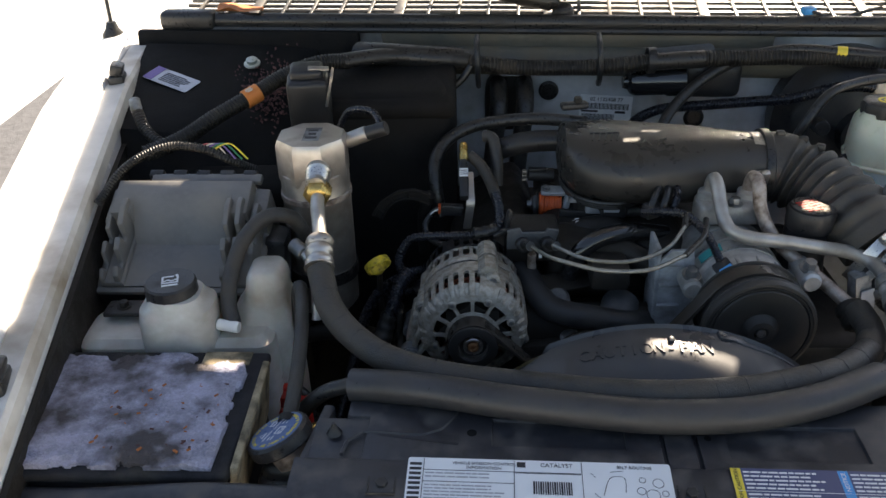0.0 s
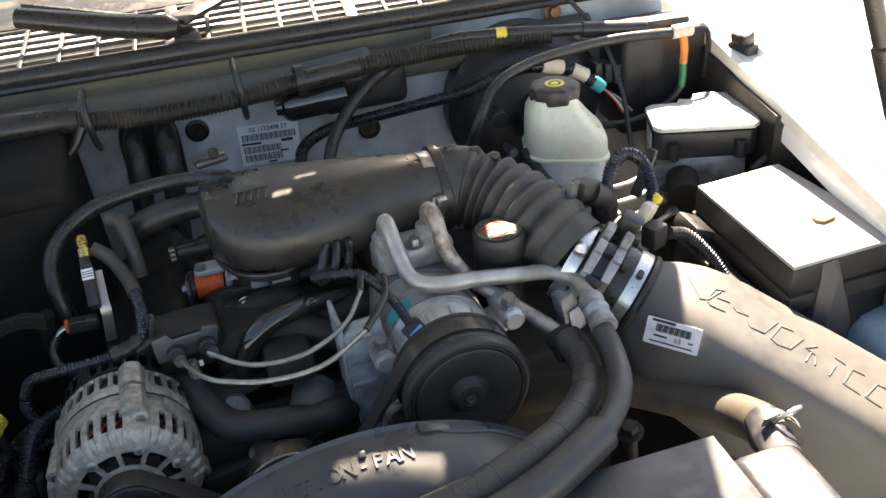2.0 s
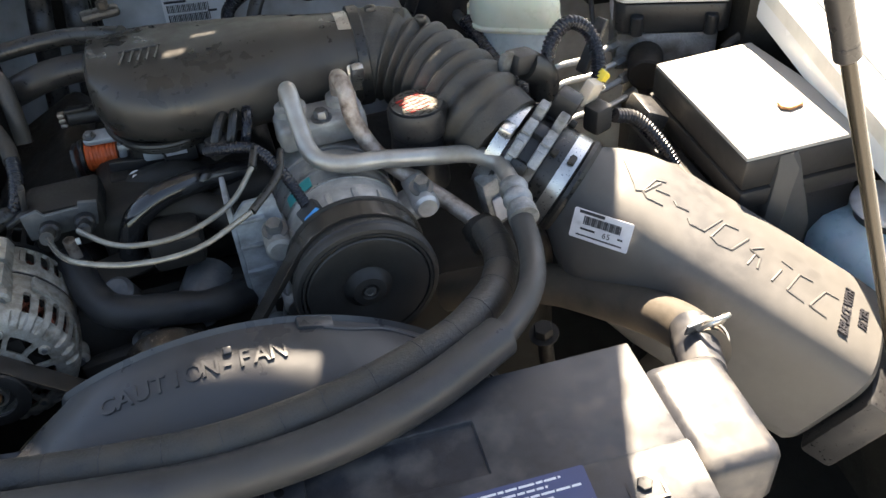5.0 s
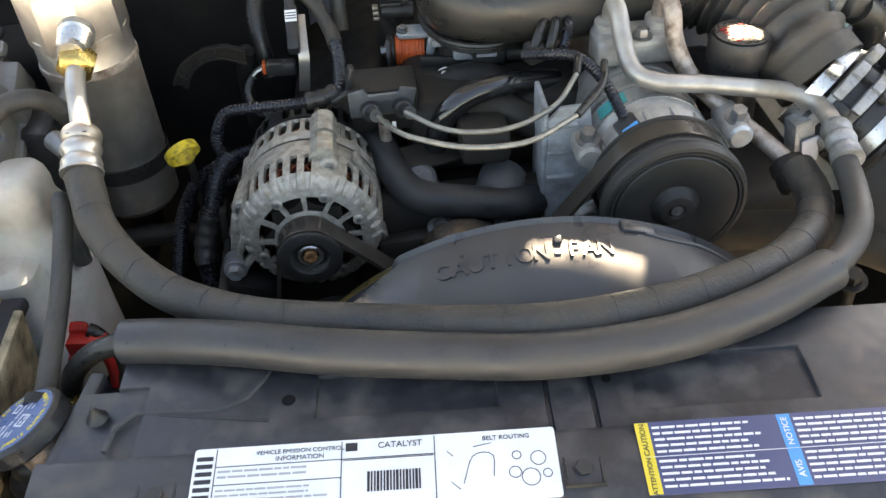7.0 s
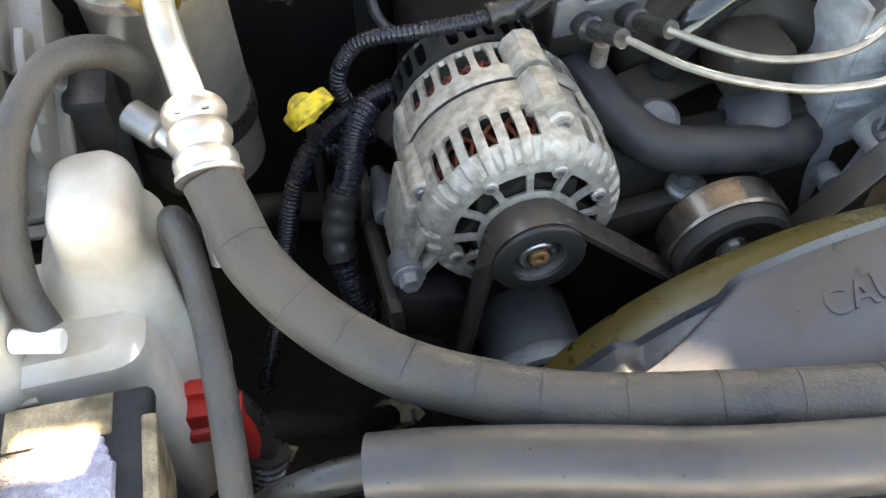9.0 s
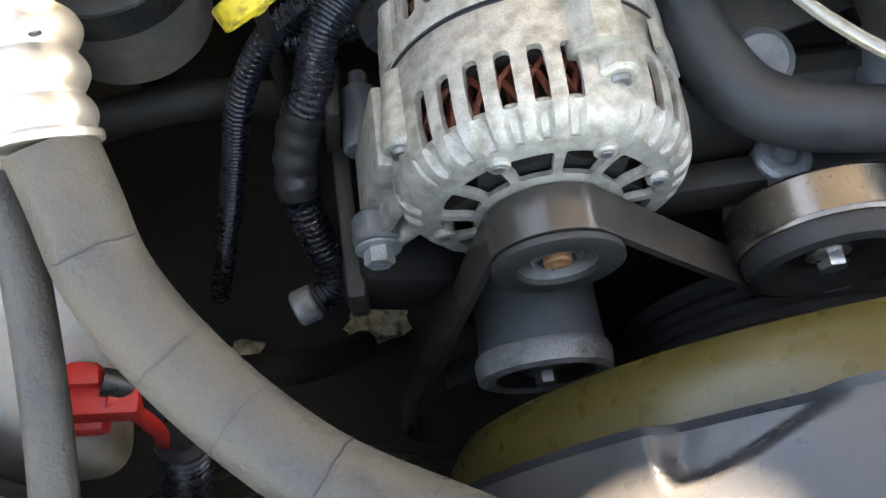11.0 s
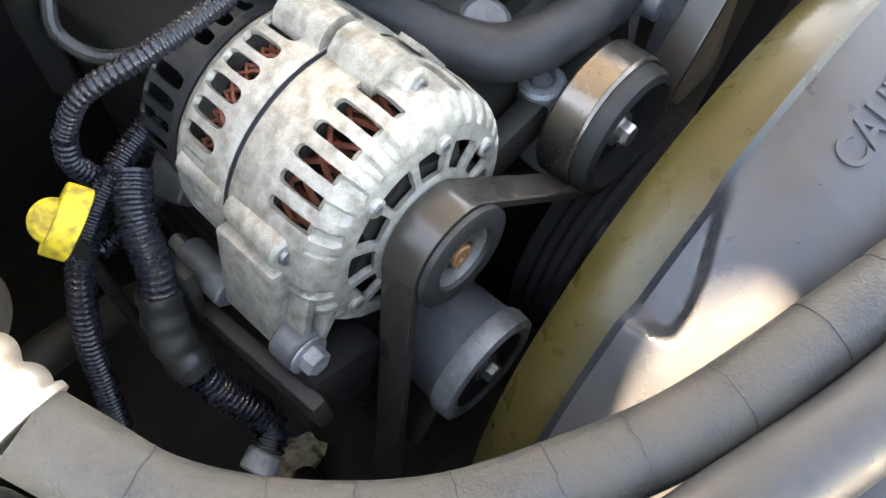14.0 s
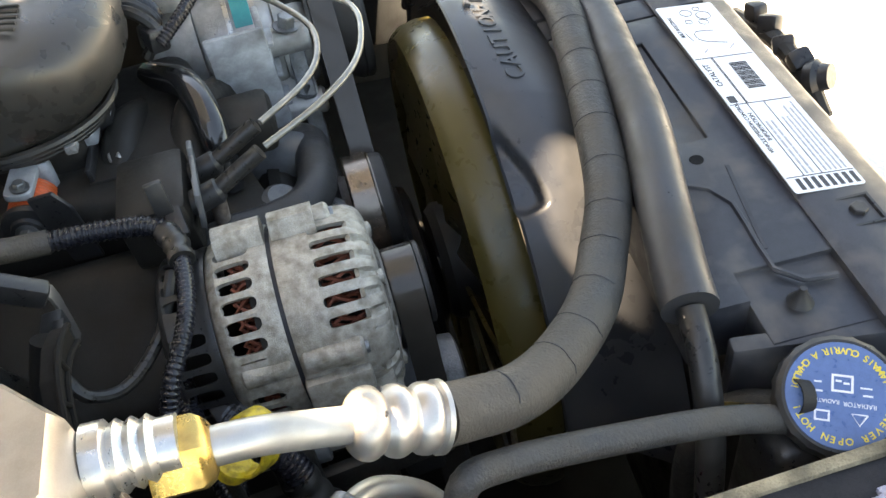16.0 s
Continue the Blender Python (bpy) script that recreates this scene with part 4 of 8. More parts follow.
front_rows = [(0.062, 0.0690), (0.060, 0.0700), (0.046, 0.0702)] + [(u, 0.0702 - 0.0016 * max(0.0, (0.022 - u) / 0.012)) for u in us]
front_rows += [(0.0075, 0.0676), (0.005, 0.0662), (0.0025, 0.0642), (0.0005, 0.0615), (-0.001, 0.058), (-0.002, 0.052), (-0.0025, 0.0495), (-0.0026, 0.0485), (-0.0028, 0.0475), (-0.003, 0.046), (-0.0035, 0.041), (-0.004, 0.037), (-0.0045, 0.0345), (-0.006, 0.031), (-0.006, 0.016)]


def front_open(j, a, k):
    u = (front_rows[j][0] + front_rows[j + 1][0]) / 2
    r = (front_rows[j][1] + front_rows[j + 1][1]) / 2
    if u < 0 and 0.0345 < r < 0.0495:
        return 3 <= k % 32 <= 28
    return 0.009 < u < 0.038 and in_slot(u, k, 0.0085, 0.0375, 0.0040) and not near_boss(a, 8.5)


part("front_housing", shell(front_rows, front_open), M_CAST, alt)
us = [0.077 + 0.0009 * i for i in range(6)] + [0.086, 0.092] + [0.0965 + 0.0009 * i for i in range(6)]
rear_rows = [(0.065, 0.0690), (0.067, 0.0700), (0.073, 0.0700)] + [(u, 0.0700 - 0.0010 * (u - 0.077) / 0.025) for u in us] + [(0.106, 0.066), (0.110, 0.060), (0.111, 0.045)]


def rear_open(j, a, k):
    u = (rear_rows[j][0] + rear_rows[j + 1][0]) / 2
    return 0.0765 < u < 0.102 and in_slot(u, k, 0.077, 0.101) and not near_boss(a, 8.5)


part("rear_housing", shell(rear_rows, rear_open), M_CAST, alt)
us = [0.114 + 0.0012 * i for i in range(4)] + [0.124, 0.130] + [0.1335 + 0.0012 * i for i in range(4)]
cover_rows = [(0.108, 0.0655), (0.111, 0.0660)] + [(u, 0.0655) for u in us] + [(0.140, 0.0630), (0.143, 0.057), (0.144, 0.004)]


def cover_open(j, a, k):
    u = (cover_rows[j][0] + cover_rows[j + 1][0]) / 2
    return 0.113 < u < 0.138 and in_slot(u, k, 0.1135, 0.1375, 0.0046) and (k // PER) % 6 != 5


part("rear_cover", shell(cover_rows, cover_open, 0.002), M_BLACK, alt)
part("seam_ring", lathe(along((AX, AY + 0.061, AZ), (0, 1, 0)), [(0, 0.062), (0, 0.0672), (0.005, 0.0672), (0.005, 0.062)], 64), M_INK, alt)
part("core", lathe(along((AX, AY + 0.036, AZ), (0, 1, 0)), [(0, 0.03), (0, 0.0645), (0.046, 0.0645), (0.046, 0.03)], 64), M_DARK, alt)
part("rotor", lathe(along((AX, AY + 0.001, AZ), (0, 1, 0)), [(0, 0), (0, 0.046), (0.06, 0.046), (0.06, 0)], 24, warp=lambda a, i: 1.0 if math.cos(8 * a) > 0 else 0.82), M_DARK, alt)
for k in range(72):
    a = 2 * math.pi * k / 72
    d = 0.16 * (1 if k % 2 else -1)
    part("winding", tube([alt_pt(0.038, 0.0605, a - d), alt_pt(0.020 + 0.004 * (k % 3), 0.0630 - 0.001 * (k % 2), a), alt_pt(0.012, 0.0580, a + d * 0.6), alt_pt(0.038, 0.0545, a + d)], 0.0016, 5, 0.007), M_COPPER, alt)
    part("winding", tube([alt_pt(0.080, 0.0605, a - d), alt_pt(0.092, 0.0620, a), alt_pt(0.080, 0.0545, a + d)], 0.0016, 5, 0.008), M_COPPER, alt)
for i, a in enumerate(BOSS):
    p, q = alt_pt(0.019, 0.0690, a), alt_pt(0.060, 0.0650, a)
    part("boss", rod(p, q, 0.0092, 20, 0.002), M_CAST, alt)
    part("boss", rod(alt_pt(0.066, 0.0635, a), alt_pt(0.100, 0.0635, a), 0.0088, 20, 0.002), M_CAST, alt)
    part("through_bolt", lathe(along(alt_pt(0.0190, 0.0692, a), (0, -1, 0)), [(0, 0), (0, 0.0048), (0.0022, 0.0044), (0.0024, 0.003), (0.0008, 0.0026), (0.0008, 0)], 14), M_BOLT, alt)
# top ear
a = radians(17)
for u0, u1 in ((0.030, 0.060), (0.0655, 0.098)):
    bm = loft([[alt_pt(u, r, a + d) for r, d in ((0.066, -0.20), (0.074, -0.17), (0.081, -0.09), (0.0825, 0.0), (0.081, 0.09), (0.074, 0.17), (0.066, 0.20))] for u in (u0, u0 + 0.002, u1 - 0.002, u1)])
    part("top_ear", bm, M_CAST, alt)
# small bosses on the front ring
for deg in (22, 70, 330, 250, 150):
    part("ring_boss", rod(alt_pt(-0.0045, 0.0505, radians(deg)), alt_pt(0.004, 0.0505, radians(deg)), 0.0052, 14, 0.001), M_CAST, alt)
    part("ring_screw", rod(alt_pt(-0.0052, 0.0505, radians(deg)), alt_pt(-0.003, 0.0505, radians(deg)), 0.0026, 10), M_BOLT, alt)
# date plate on the side
m_p = axes(alt_pt(0.047, 0.0703, radians(52)), (0, 1, 0), alt_pt(0, 1, radians(52) + 0.3) - alt_pt(0, 1, radians(52)))
part("plate_frame", terrace(m_p, [-0.008, -0.006, 0.006, 0.008], [-0.014, -0.012, 0.012, 0.014], lambda i, j: 0.0006 if (i == 1 and j == 1) else 0.0018, -0.002, 0.0003), M_CAST, alt)
# lower mounting tab, sleeve and bolt
part("mount_tab", box(pose(-0.0375, AY + 0.041, 0.738, 0, 12, 0), (0.013, 0.044, 0.062), 0.003), M_CAST, alt)
part("mount_rib", box(pose(-0.030, AY + 0.014, 0.745, 0, 22, 0), (0.006, 0.016, 0.05), 0.002), M_CAST, alt)
part("mount_rib", box(pose(-0.024, AY + 0.010, 0.728, 0, 38, 0), (0.006, 0.016, 0.045), 0.002), M_CAST, alt)
part("mount_sleeve", rod((-0.045, AY + 0.062, 0.712), (-0.045, AY + 0.10, 0.712), 0.0105, 20), M_TENS, alt)
part("mount_collar", rod((-0.042, AY + 0.004, 0.717), (-0.042, AY + 0.02, 0.717), 0.0125, 20), M_TENS, alt)
part("mount_bolt", hexbolt((-0.042, AY + 0.003, 0.717), (0, -1, 0), 0.0078, 0.008), M_CASTDARK, alt)
part("mount_bolt", rod((-0.045, AY + 0.10, 0.712), (-0.045, AY + 0.112, 0.712), 0.005, 10), M_BOLT, alt)
# pulley
pul = part("pulley", lathe(along((AX, AY - 0.0335, AZ), (0, 1, 0)),
    [(0.010, 0), (0.010, 0.0175), (0.001, 0.0182), (0.000, 0.0190), (0.000, 0.0285), (0.001, 0.0302), (0.004, 0.0302), (0.0045, 0.0275), (0.0275, 0.0275), (0.028, 0.030), (0.0315, 0.030), (0.0315, 0)], 48), M_PULLEY, alt)
part("hub_ring", lathe(along((AX, AY - 0.0325, AZ), (0, 1, 0)), [(0.0088, 0.0172), (0.0015, 0.0178), (0.0015, 0.0182), (0.0092, 0.0180)], 32), M_STEEL, pul)
part("nut", lathe(along((AX, AY - 0.0325, AZ), (0, 1, 0)), [(0.008, 0), (0.008, 0.0066), (0.002, 0.0066), (0.0012, 0.0060), (0.0012, 0.0034), (0.0045, 0.0030), (0.0045, 0)], 18), M_RUST, pul)
part("washer", lathe(along((AX, AY - 0.0295, AZ), (0, 1, 0)), [(0.006, 0.0125), (0.001, 0.0122), (0, 0.0112), (0, 0.0088), (0.006, 0.0085), (0.006, 0)], 24), M_STEEL, pul)

# mounting bracket under the alternator
brk = thing("alternator_bracket", (-0.03, 0.96, 0.60), "dark cast bracket below the alternator", "bracket")
part("rail", box(pose(-0.058, 0.975, 0.690, -4, 0, 2), (0.010, 0.16, 0.026), 0.003), M_DARK, brk)
part("front_block", box(pose(-0.035, 0.918, 0.683, 0, 20, 0), (0.05, 0.03, 0.045), 0.006), M_HUMP, brk)
part("clamp", box(pose(-0.060, 1.0, 0.715, 0, 6, 0), (0.008, 0.03, 0.045), 0.003), M_DARK, brk)
part("web", box(pose(0.02, 0.965, 0.63, 0, 0, 0), (0.10, 0.05, 0.09), 0.012), M_DARK, brk)

# ---- belt drive ----
BY0, BY1 = 0.8865, 0.9080


def arc_pts(cx, cz, r, a0, a1, n=10):
    return [(cx + r * math.sin(radians(a0 + (a1 - a0) * k / n)), cz + r * math.cos(radians(a0 + (a1 - a0) * k / n))) for k in range(n + 1)]


run_pts = arc_pts(0.030, 0.43, 0.075, 210, 286) + arc_pts(AX, AZ, 0.0295, -82, 28) + arc_pts(0.183, 0.709, 0.0465, 205, 118)
run_pts += arc_pts(0.373, 0.789, 0.0625, -52, 96) + arc_pts(0.205, 0.40, 0.080, 70, 170)
bm = bmesh.new()
loops = []
n = len(run_pts)
for i in range(n):
    (x0, z0), (x1, z1), (x2, z2) = run_pts[i - 1], run_pts[i], run_pts[(i + 1) % n]
    d = Vector((x2 - x0, 0, z2 - z0)).normalized()
    nrm = Vector((d.z, 0, -d.x)) * -1
    c = Vector((x1, 0, z1))
    loops.append([bm.verts.new(c + nrm * s + Vector((0, y, 0))) for s, y in [(0.0020 + 0.0003 * (q % 2), BY0 + (BY1 - BY0) * q / 12) for q in range(13)] + [(-0.002, BY1), (-0.002, BY0)]])
for i in range(n):
    a, b = loops[i], loops[(i + 1) % n]
    for k in range(15):
        bm.faces.new((a[k], a[(k + 1) % 15], b[(k + 1) % 15], b[k]))
bmesh.ops.recalc_face_normals(bm, faces=bm.faces)
solo("drive_belt", bm, M_BELT, "worn dark brown ribbed drive belt round the pulleys", "belt")

idl = thing("idler_pulley", (0.187, 0.89, 0.66), "smooth idler pulley with polished steel rim", "pulley")
IM = along((0.183, 0.8825, 0.709), (0, 1, 0))
part("rim", lathe(IM, [(0.012, 0.036), (0.012, 0.0445)] + [(0.0135 + 0.0009 * q, 0.0455 + 0.00012 * (q % 2) - (0.0006 if q in (0, 24) else 0)) for q in range(25)] + [(0.036, 0.0445), (0.036, 0.03)], 72), M_STEELBAND, idl)
part("face", lathe(IM, [(0.012, 0.0), (0.010, 0.022), (0.003, 0.030), (0.000, 0.036), (0.002, 0.0405), (0.007, 0.0425), (0.0125, 0.0425)], 56), M_PULLEY, idl)
part("bolt", hexbolt((0.183, 0.892, 0.709), (0, -1, 0), 0.0075, 0.008), M_STEEL, idl)
part("arm", box(pose(0.161, 0.935, 0.714, 0, -6, 0), (0.12, 0.018, 0.03), 0.006), M_DARK, idl)

ten = thing("belt_tensioner", (0.046, 0.90, 0.57), "grey cast belt tensioner with round front cap", "tensioner")
TM = along((0.046, 0.869, 0.612), (0, 1, 0.04))
part("ring", lathe(TM, [(0.002, 0.030), (0.0, 0.036), (0.002, 0.0405), (0.012, 0.0415), (0.016, 0.040), (0.016, 0.03)], 48), M_CASTDARK, ten)
part("body", lathe(TM, [(0.014, 0.02), (0.014, 0.0385), (0.03, 0.0375), (0.065, 0.037), (0.070, 0.034), (0.070, 0)], 48), M_TENS, ten)
part("face", lathe(TM, [(0.006, 0), (0.005, 0.012), (0.008, 0.016), (0.006, 0.027), (0.003, 0.031), (0.008, 0.033)], 40), M_PULLEY, ten)
part("bolt", hexbolt((0.046, 0.8745, 0.612), (0, -1, 0), 0.0068, 0.007), M_BOLT, ten)
part("arm", box(pose(0.015, 0.890, 0.587, 0, 40, 0), (0.02, 0.02, 0.07), 0.006), M_DARK, ten)

wp = thing("water_pump_pulley", (0.222, 0.88, 0.47), "black stamped pulley behind the fan", "pulley")
m_wp = along((0.210, 0.864, 0.567), (0, 1, 0))
part("dish", lathe(m_wp, [(-0.01, 0.0), (-0.01, 0.04), (0.0, 0.062), (0.0, 0.088), (0.003, 0.096), (0.010, 0.0985)], 64), M_GLOSS, wp)
part("grooved_rim", lathe(m_wp, [(0.010, 0.0985)] + [(0.014 + 0.004 * k, 0.094 if k % 2 == 0 else 0.098) for k in range(8)] + [(0.046, 0.098), (0.046, 0.0)], 64), M_PULLEY, wp)
for k in range(4):
    part("bolt", hexbolt((0.210 + 0.03 * math.cos(k * math.pi / 2 + 0.4), 0.855, 0.567 + 0.03 * math.sin(k * math.pi / 2 + 0.4)), (0, -1, 0), 0.006, 0.005), M_BOLT, wp)
crank = thing("crank_pulley", (0.205, 0.89, 0.31), "dark crank pulley at the bottom of the belt drive", "pulley")
part("dish", lathe(along((0.205, 0.876, 0.40), (0, 1, 0)), [(0.0, 0.0), (0.0, 0.05), (0.004, 0.078), (0.028, 0.078), (0.03, 0)], 48), M_PULLEY, crank)

# engine front: dark block, pump housing, covers
eng = thing("engine_block", (0.22, 1.15, 0.31), "dark oily engine block and intake below the ducts", "engine")
part("timing_cover", box(pose(0.215, 0.975, 0.555), (0.30, 0.05, 0.40), 0.03, 3), M_DARK, eng)
part("block", box(pose(0.22, 1.20, 0.53), (0.42, 0.42, 0.40), 0.03, 3), M_DARK, eng)
# added dark mass that fills the deep shade before the low firewall
part("side_block", box(pose(0.50, 1.20, 0.48), (0.26, 0.40, 0.36), 0.04, 3), M_DARK, eng)
part("valve_cover", box(pose(0.075, 1.20, 0.735, 0, -28, 0), (0.13, 0.36, 0.07), 0.02, 3), M_DARK, eng)
part("valve_cover", box(pose(0.385, 1.22, 0.735, 0, 28, 0), (0.13, 0.36, 0.07), 0.02, 3), M_DARK, eng)
part("intake_manifold", box(pose(0.235, 1.15, 0.775), (0.19, 0.26, 0.09), 0.02, 3), M_DARK, eng)
for k in range(3):
    part("runner", tube([(0.175 - 0.01 * k, 1.03 + 0.055 * k, 0.80), (0.225, 1.02 + 0.055 * k, 0.815), (0.285, 1.00 + 0.055 * k, 0.79)], 0.017, 12, 0.012), M_DARK, eng)
part("pump_housing", lathe(along((0.20, 0.93, 0.66), (0, 0.1, 1)), [(0, 0), (0, 0.045), (0.03, 0.042), (0.05, 0.03), (0.06, 0.0)], 24), M_CASTDARK, eng)
part("pump_boss", rod((0.166, 0.938, 0.685), (0.165, 0.938, 0.733), 0.0145, 20, 0.002), M_CASTDARK, eng)
part("boss_bore", lathe(along((0.165, 0.938, 0.7332), (0, 0, 1)), [(0, 0.0075), (0.0005, 0.0082), (0.0008, 0.006), (-0.003, 0.005), (-0.003, 0)], 16), M_BOLT, eng)
part("thermostat_neck", lathe(along((0.235, 0.985, 0.745), (-0.35, -0.9, 0.05)), [(0, 0), (0, 0.026), (0.03, 0.024), (0.05, 0.021), (0.05, 0)], 24), M_TENS, eng)
part("sensor_boss", rod((0.155, 0.985, 0.735), (0.148, 0.968, 0.772), 0.0165, 18, 0.004), M_TENS, eng)
part("stud", rod((0.118, 1.015, 0.775), (0.118, 1.010, 0.812), 0.006, 12), M_RUSTPIPE, eng)
part("lift_bracket", box(pose(0.16, 1.0, 0.775, 12, 0, 16), (0.11, 0.035, 0.004), 0.001), M_DARK, eng)
part("cap_block", box(pose(0.215, 0.985, 0.80, 0, 0, 0), (0.05, 0.05, 0.035), 0.008), M_DARK, eng)

# ---- hoses by the alternator ----
bm = tube([(0.1026, 1.0471, 0.7762), (0.1140, 1.0121, 0.7751), (0.1245, 0.9791, 0.7683), (0.1393, 0.9535, 0.7642), (0.1597, 0.9420, 0.7626), (0.1941, 0.9389, 0.7576), (0.2418, 0.9430, 0.7468), (0.2718, 0.9694, 0.7298)], 0.0165, 18, 0.006)
solo("bypass_hose", bm, M_BYPASS, "thick dusty black rubber hose curving past the alternator", "hose")
bm = loom([(-0.0023, 1.0579, 0.7652), (-0.0402, 1.0509, 0.7621), (-0.0860, 1.0350, 0.7430), (-0.1040, 1.0270, 0.7190), (-0.1151, 1.0215, 0.6928), (-0.1238, 1.0185, 0.6612), (-0.141, 1.0122, 0.5978), (-0.1581, 1.0072, 0.5408), (-0.180, 1.006, 0.4652)], 0.0082, 0.0036)
solo("starter_loom", bm, M_LOOM, "glossy black corrugated wiring loom hanging beside the alternator", "wiring loom")
bm = loom([(-0.045, 1.030, 0.775), (-0.058, 1.016, 0.765), (-0.0673, 1.0005, 0.7388), (-0.078, 0.992, 0.712), (-0.0831, 0.988, 0.6994)], 0.0105, 0.0042, 12)
wl = thing("taped_loom", (-0.08, 1.0, 0.52), "thick black corrugated loom wrapped in tape", "wiring loom")
part("upper", bm, M_LOOM, wl)
part("tape", tube([(-0.072, 0.998, 0.728), (-0.080, 0.991, 0.708), (-0.084, 0.981, 0.692), (-0.0838, 0.9705, 0.681)], lambda s_, q: 0.0122 + 0.0008 * math.sin(s_ * 420), 14, 0.003), M_RUBBER, wl)
part("lower", loom([(-0.084, 0.9708, 0.6814), (-0.0792, 0.9594, 0.6548), (-0.0735, 0.948, 0.636), (-0.0745, 0.937, 0.6265), (-0.0850, 0.931, 0.6225)], 0.0105, 0.0042, 12), M_LOOM, wl)
part("end_cap", rod((-0.0850, 0.931, 0.6225), (-0.0980, 0.927, 0.620), 0.0112, 16), M_CASTDARK, wl)
solo("plug_lead", loom([(-0.080, 1.035, 0.735), (-0.062, 1.035, 0.735), (-0.048, 1.033, 0.742), (-0.036, 1.031, 0.748)], 0.0062, 0.004), M_LOOM, "short corrugated lead into the alternator plug", "wiring loom")
pl = thing("alternator_plug", (-0.027, 1.03, 0.741), "black plug with a red lock at the alternator's rear", "plug")
part("body", box(pose(-0.027, 1.030, 0.750, 0, -30, 20), (0.026, 0.024, 0.018), 0.003), M_BLACK, pl)
part("lock", box(pose(-0.0235, 1.028, 0.760, 0, -30, 20), (0.004, 0.006, 0.003), 0.001), M_RED, pl)
solo("lower_hose", tube([(-0.30, 1.04, 0.62), (-0.20, 1.05, 0.66), (-0.13, 1.06, 0.655), (-0.05, 1.06, 0.62), (0.02, 1.05, 0.56)], 0.013, 14, 0.01), M_DARK, "dusty black hose running low behind the looms", "hose")
solo("cross_hose", tube([(-0.24, 0.86, 0.60), (-0.17, 0.90, 0.58), (-0.10, 0.93, 0.50), (-0.07, 0.96, 0.44)], 0.012, 12, 0.01), M_DARK, "dark hose crossing low in the bay", "hose")
for k, (x, z) in enumerate(((-0.03, 0.46), (-0.05, 0.44), (-0.01, 0.43))):
    solo("thin_pipe", tube([(-0.26, 0.80 + 0.02 * k, z + 0.05), (-0.12, 0.83 + 0.02 * k, z + 0.06), (0.0 + x, 0.86, z)], 0.0045, 8, 0.012), M_DARK, "thin dark pipe low in the bay", "pipe", group="low pipes")

# dipstick
dip = thing("oil_dipstick", (-0.085, 1.02, 0.70), "dirty yellow plastic oil dipstick handle", "dipstick")
part("tube", rod((-0.088, 1.035, 0.62), (-0.087, 1.03, 0.785), 0.004, 10), M_DARK, dip)
DN = Vector((0.49, -0.83, -0.26)).normalized()
DC = Vector((-0.086, 1.009, 0.799))
part("collar", lathe(along((-0.090, 1.027, 0.783), (0.1, -0.6, 0.75)), [(0, 0), (0, 0.010), (0.003, 0.0112), (0.008, 0.0112), (0.010, 0.009), (0.010, 0)], 24), M_YELLOW, dip)
m_y = axes(DC, DN.cross(Vector((-0.1, 0.6, -0.75))), Vector((-0.1, 0.6, -0.75)))
rings = []
for k in range(37):
    a = 2 * math.pi * k / 36
    c, s_ = math.cos(a), math.sin(a)
    q, o = m_y @ Vector((0.0150 * c, 0.0172 * s_, 0)), m_y.to_3x3() @ Vector((c, s_, 0))
    rings.append([q + o * r + DN * w for r, w in ((0.0, -0.006), (0.0012, -0.0064), (0.0024, -0.0056), (0.0026, 0.0), (0.0024, 0.0056), (0.0012, 0.0064), (0.0, 0.006), (-0.0004, 0.0))])
part("ring", loft(rings, cap=False), M_YELLOW, dip)
part("blue_dot", box(Matrix.Translation(DC - DN * 0.0068 + m_y.to_3x3() @ Vector((0.0, 0.0165, 0))) @ m_y.to_3x3().to_4x4(), (0.004, 0.002, 0.0008), 0), M_BLUE, dip)

# ---- compressor ----
CX, CY, CZC = 0.373, 0.856, 0.789
com = thing("ac_compressor", (CX, 0.95, CZC - 0.07), "dull aluminium air-conditioning compressor with black pulley", "compressor")
CM = along((CX, CY, CZC), (0, 1, 0))
pl2 = part("clutch_plate", lathe(CM, [(0.003, 0.0), (0.003, 0.0065), (0.000, 0.0085), (0.0005, 0.0150), (0.0065, 0.0190), (0.0080, 0.0225), (0.0045, 0.0285), (0.0035, 0.0550), (0.005, 0.0562), (0.012, 0.0565), (0.012, 0.0)], 72), M_PULLEY, com)
part("centre_nut", lathe(along((CX, CY + 0.003, CZC), (0, -1, 0)), [(0, 0), (0, 0.0058), (0.003, 0.0056), (0.0034, 0.004), (0.002, 0.0035), (0.002, 0)], 16), M_BOLT, pl2)
part("pulley", lathe(CM, [(0.010, 0.0568), (0.0046, 0.0576), (0.0040, 0.0600), (0.0062, 0.0606), (0.0048, 0.0614), (0.0052, 0.0648), (0.0085, 0.0668), (0.0125, 0.0668), (0.014, 0.0655), (0.016, 0.0668), (0.020, 0.0662), (0.028, 0.0615), (0.052, 0.0615), (0.053, 0.066), (0.056, 0.066), (0.056, 0.04)], 80), M_PULLEY, com)
part("front_head", lathe(CM, [(0.057, 0.0), (0.057, 0.052), (0.062, 0.057), (0.075, 0.060), (0.085, 0.060), (0.086, 0.0)], 48), M_COMP, com)
part("body", lathe(CM, [(0.086, 0.0), (0.086, 0.0575), (0.090, 0.059), (0.15, 0.059), (0.153, 0.0575), (0.153, 0.0)], 48), M_COMP, com)
part("band", lathe(CM, [(0.098, 0.0585), (0.098, 0.0605), (0.101, 0.0605), (0.101, 0.0585)], 48), M_STEEL, com)
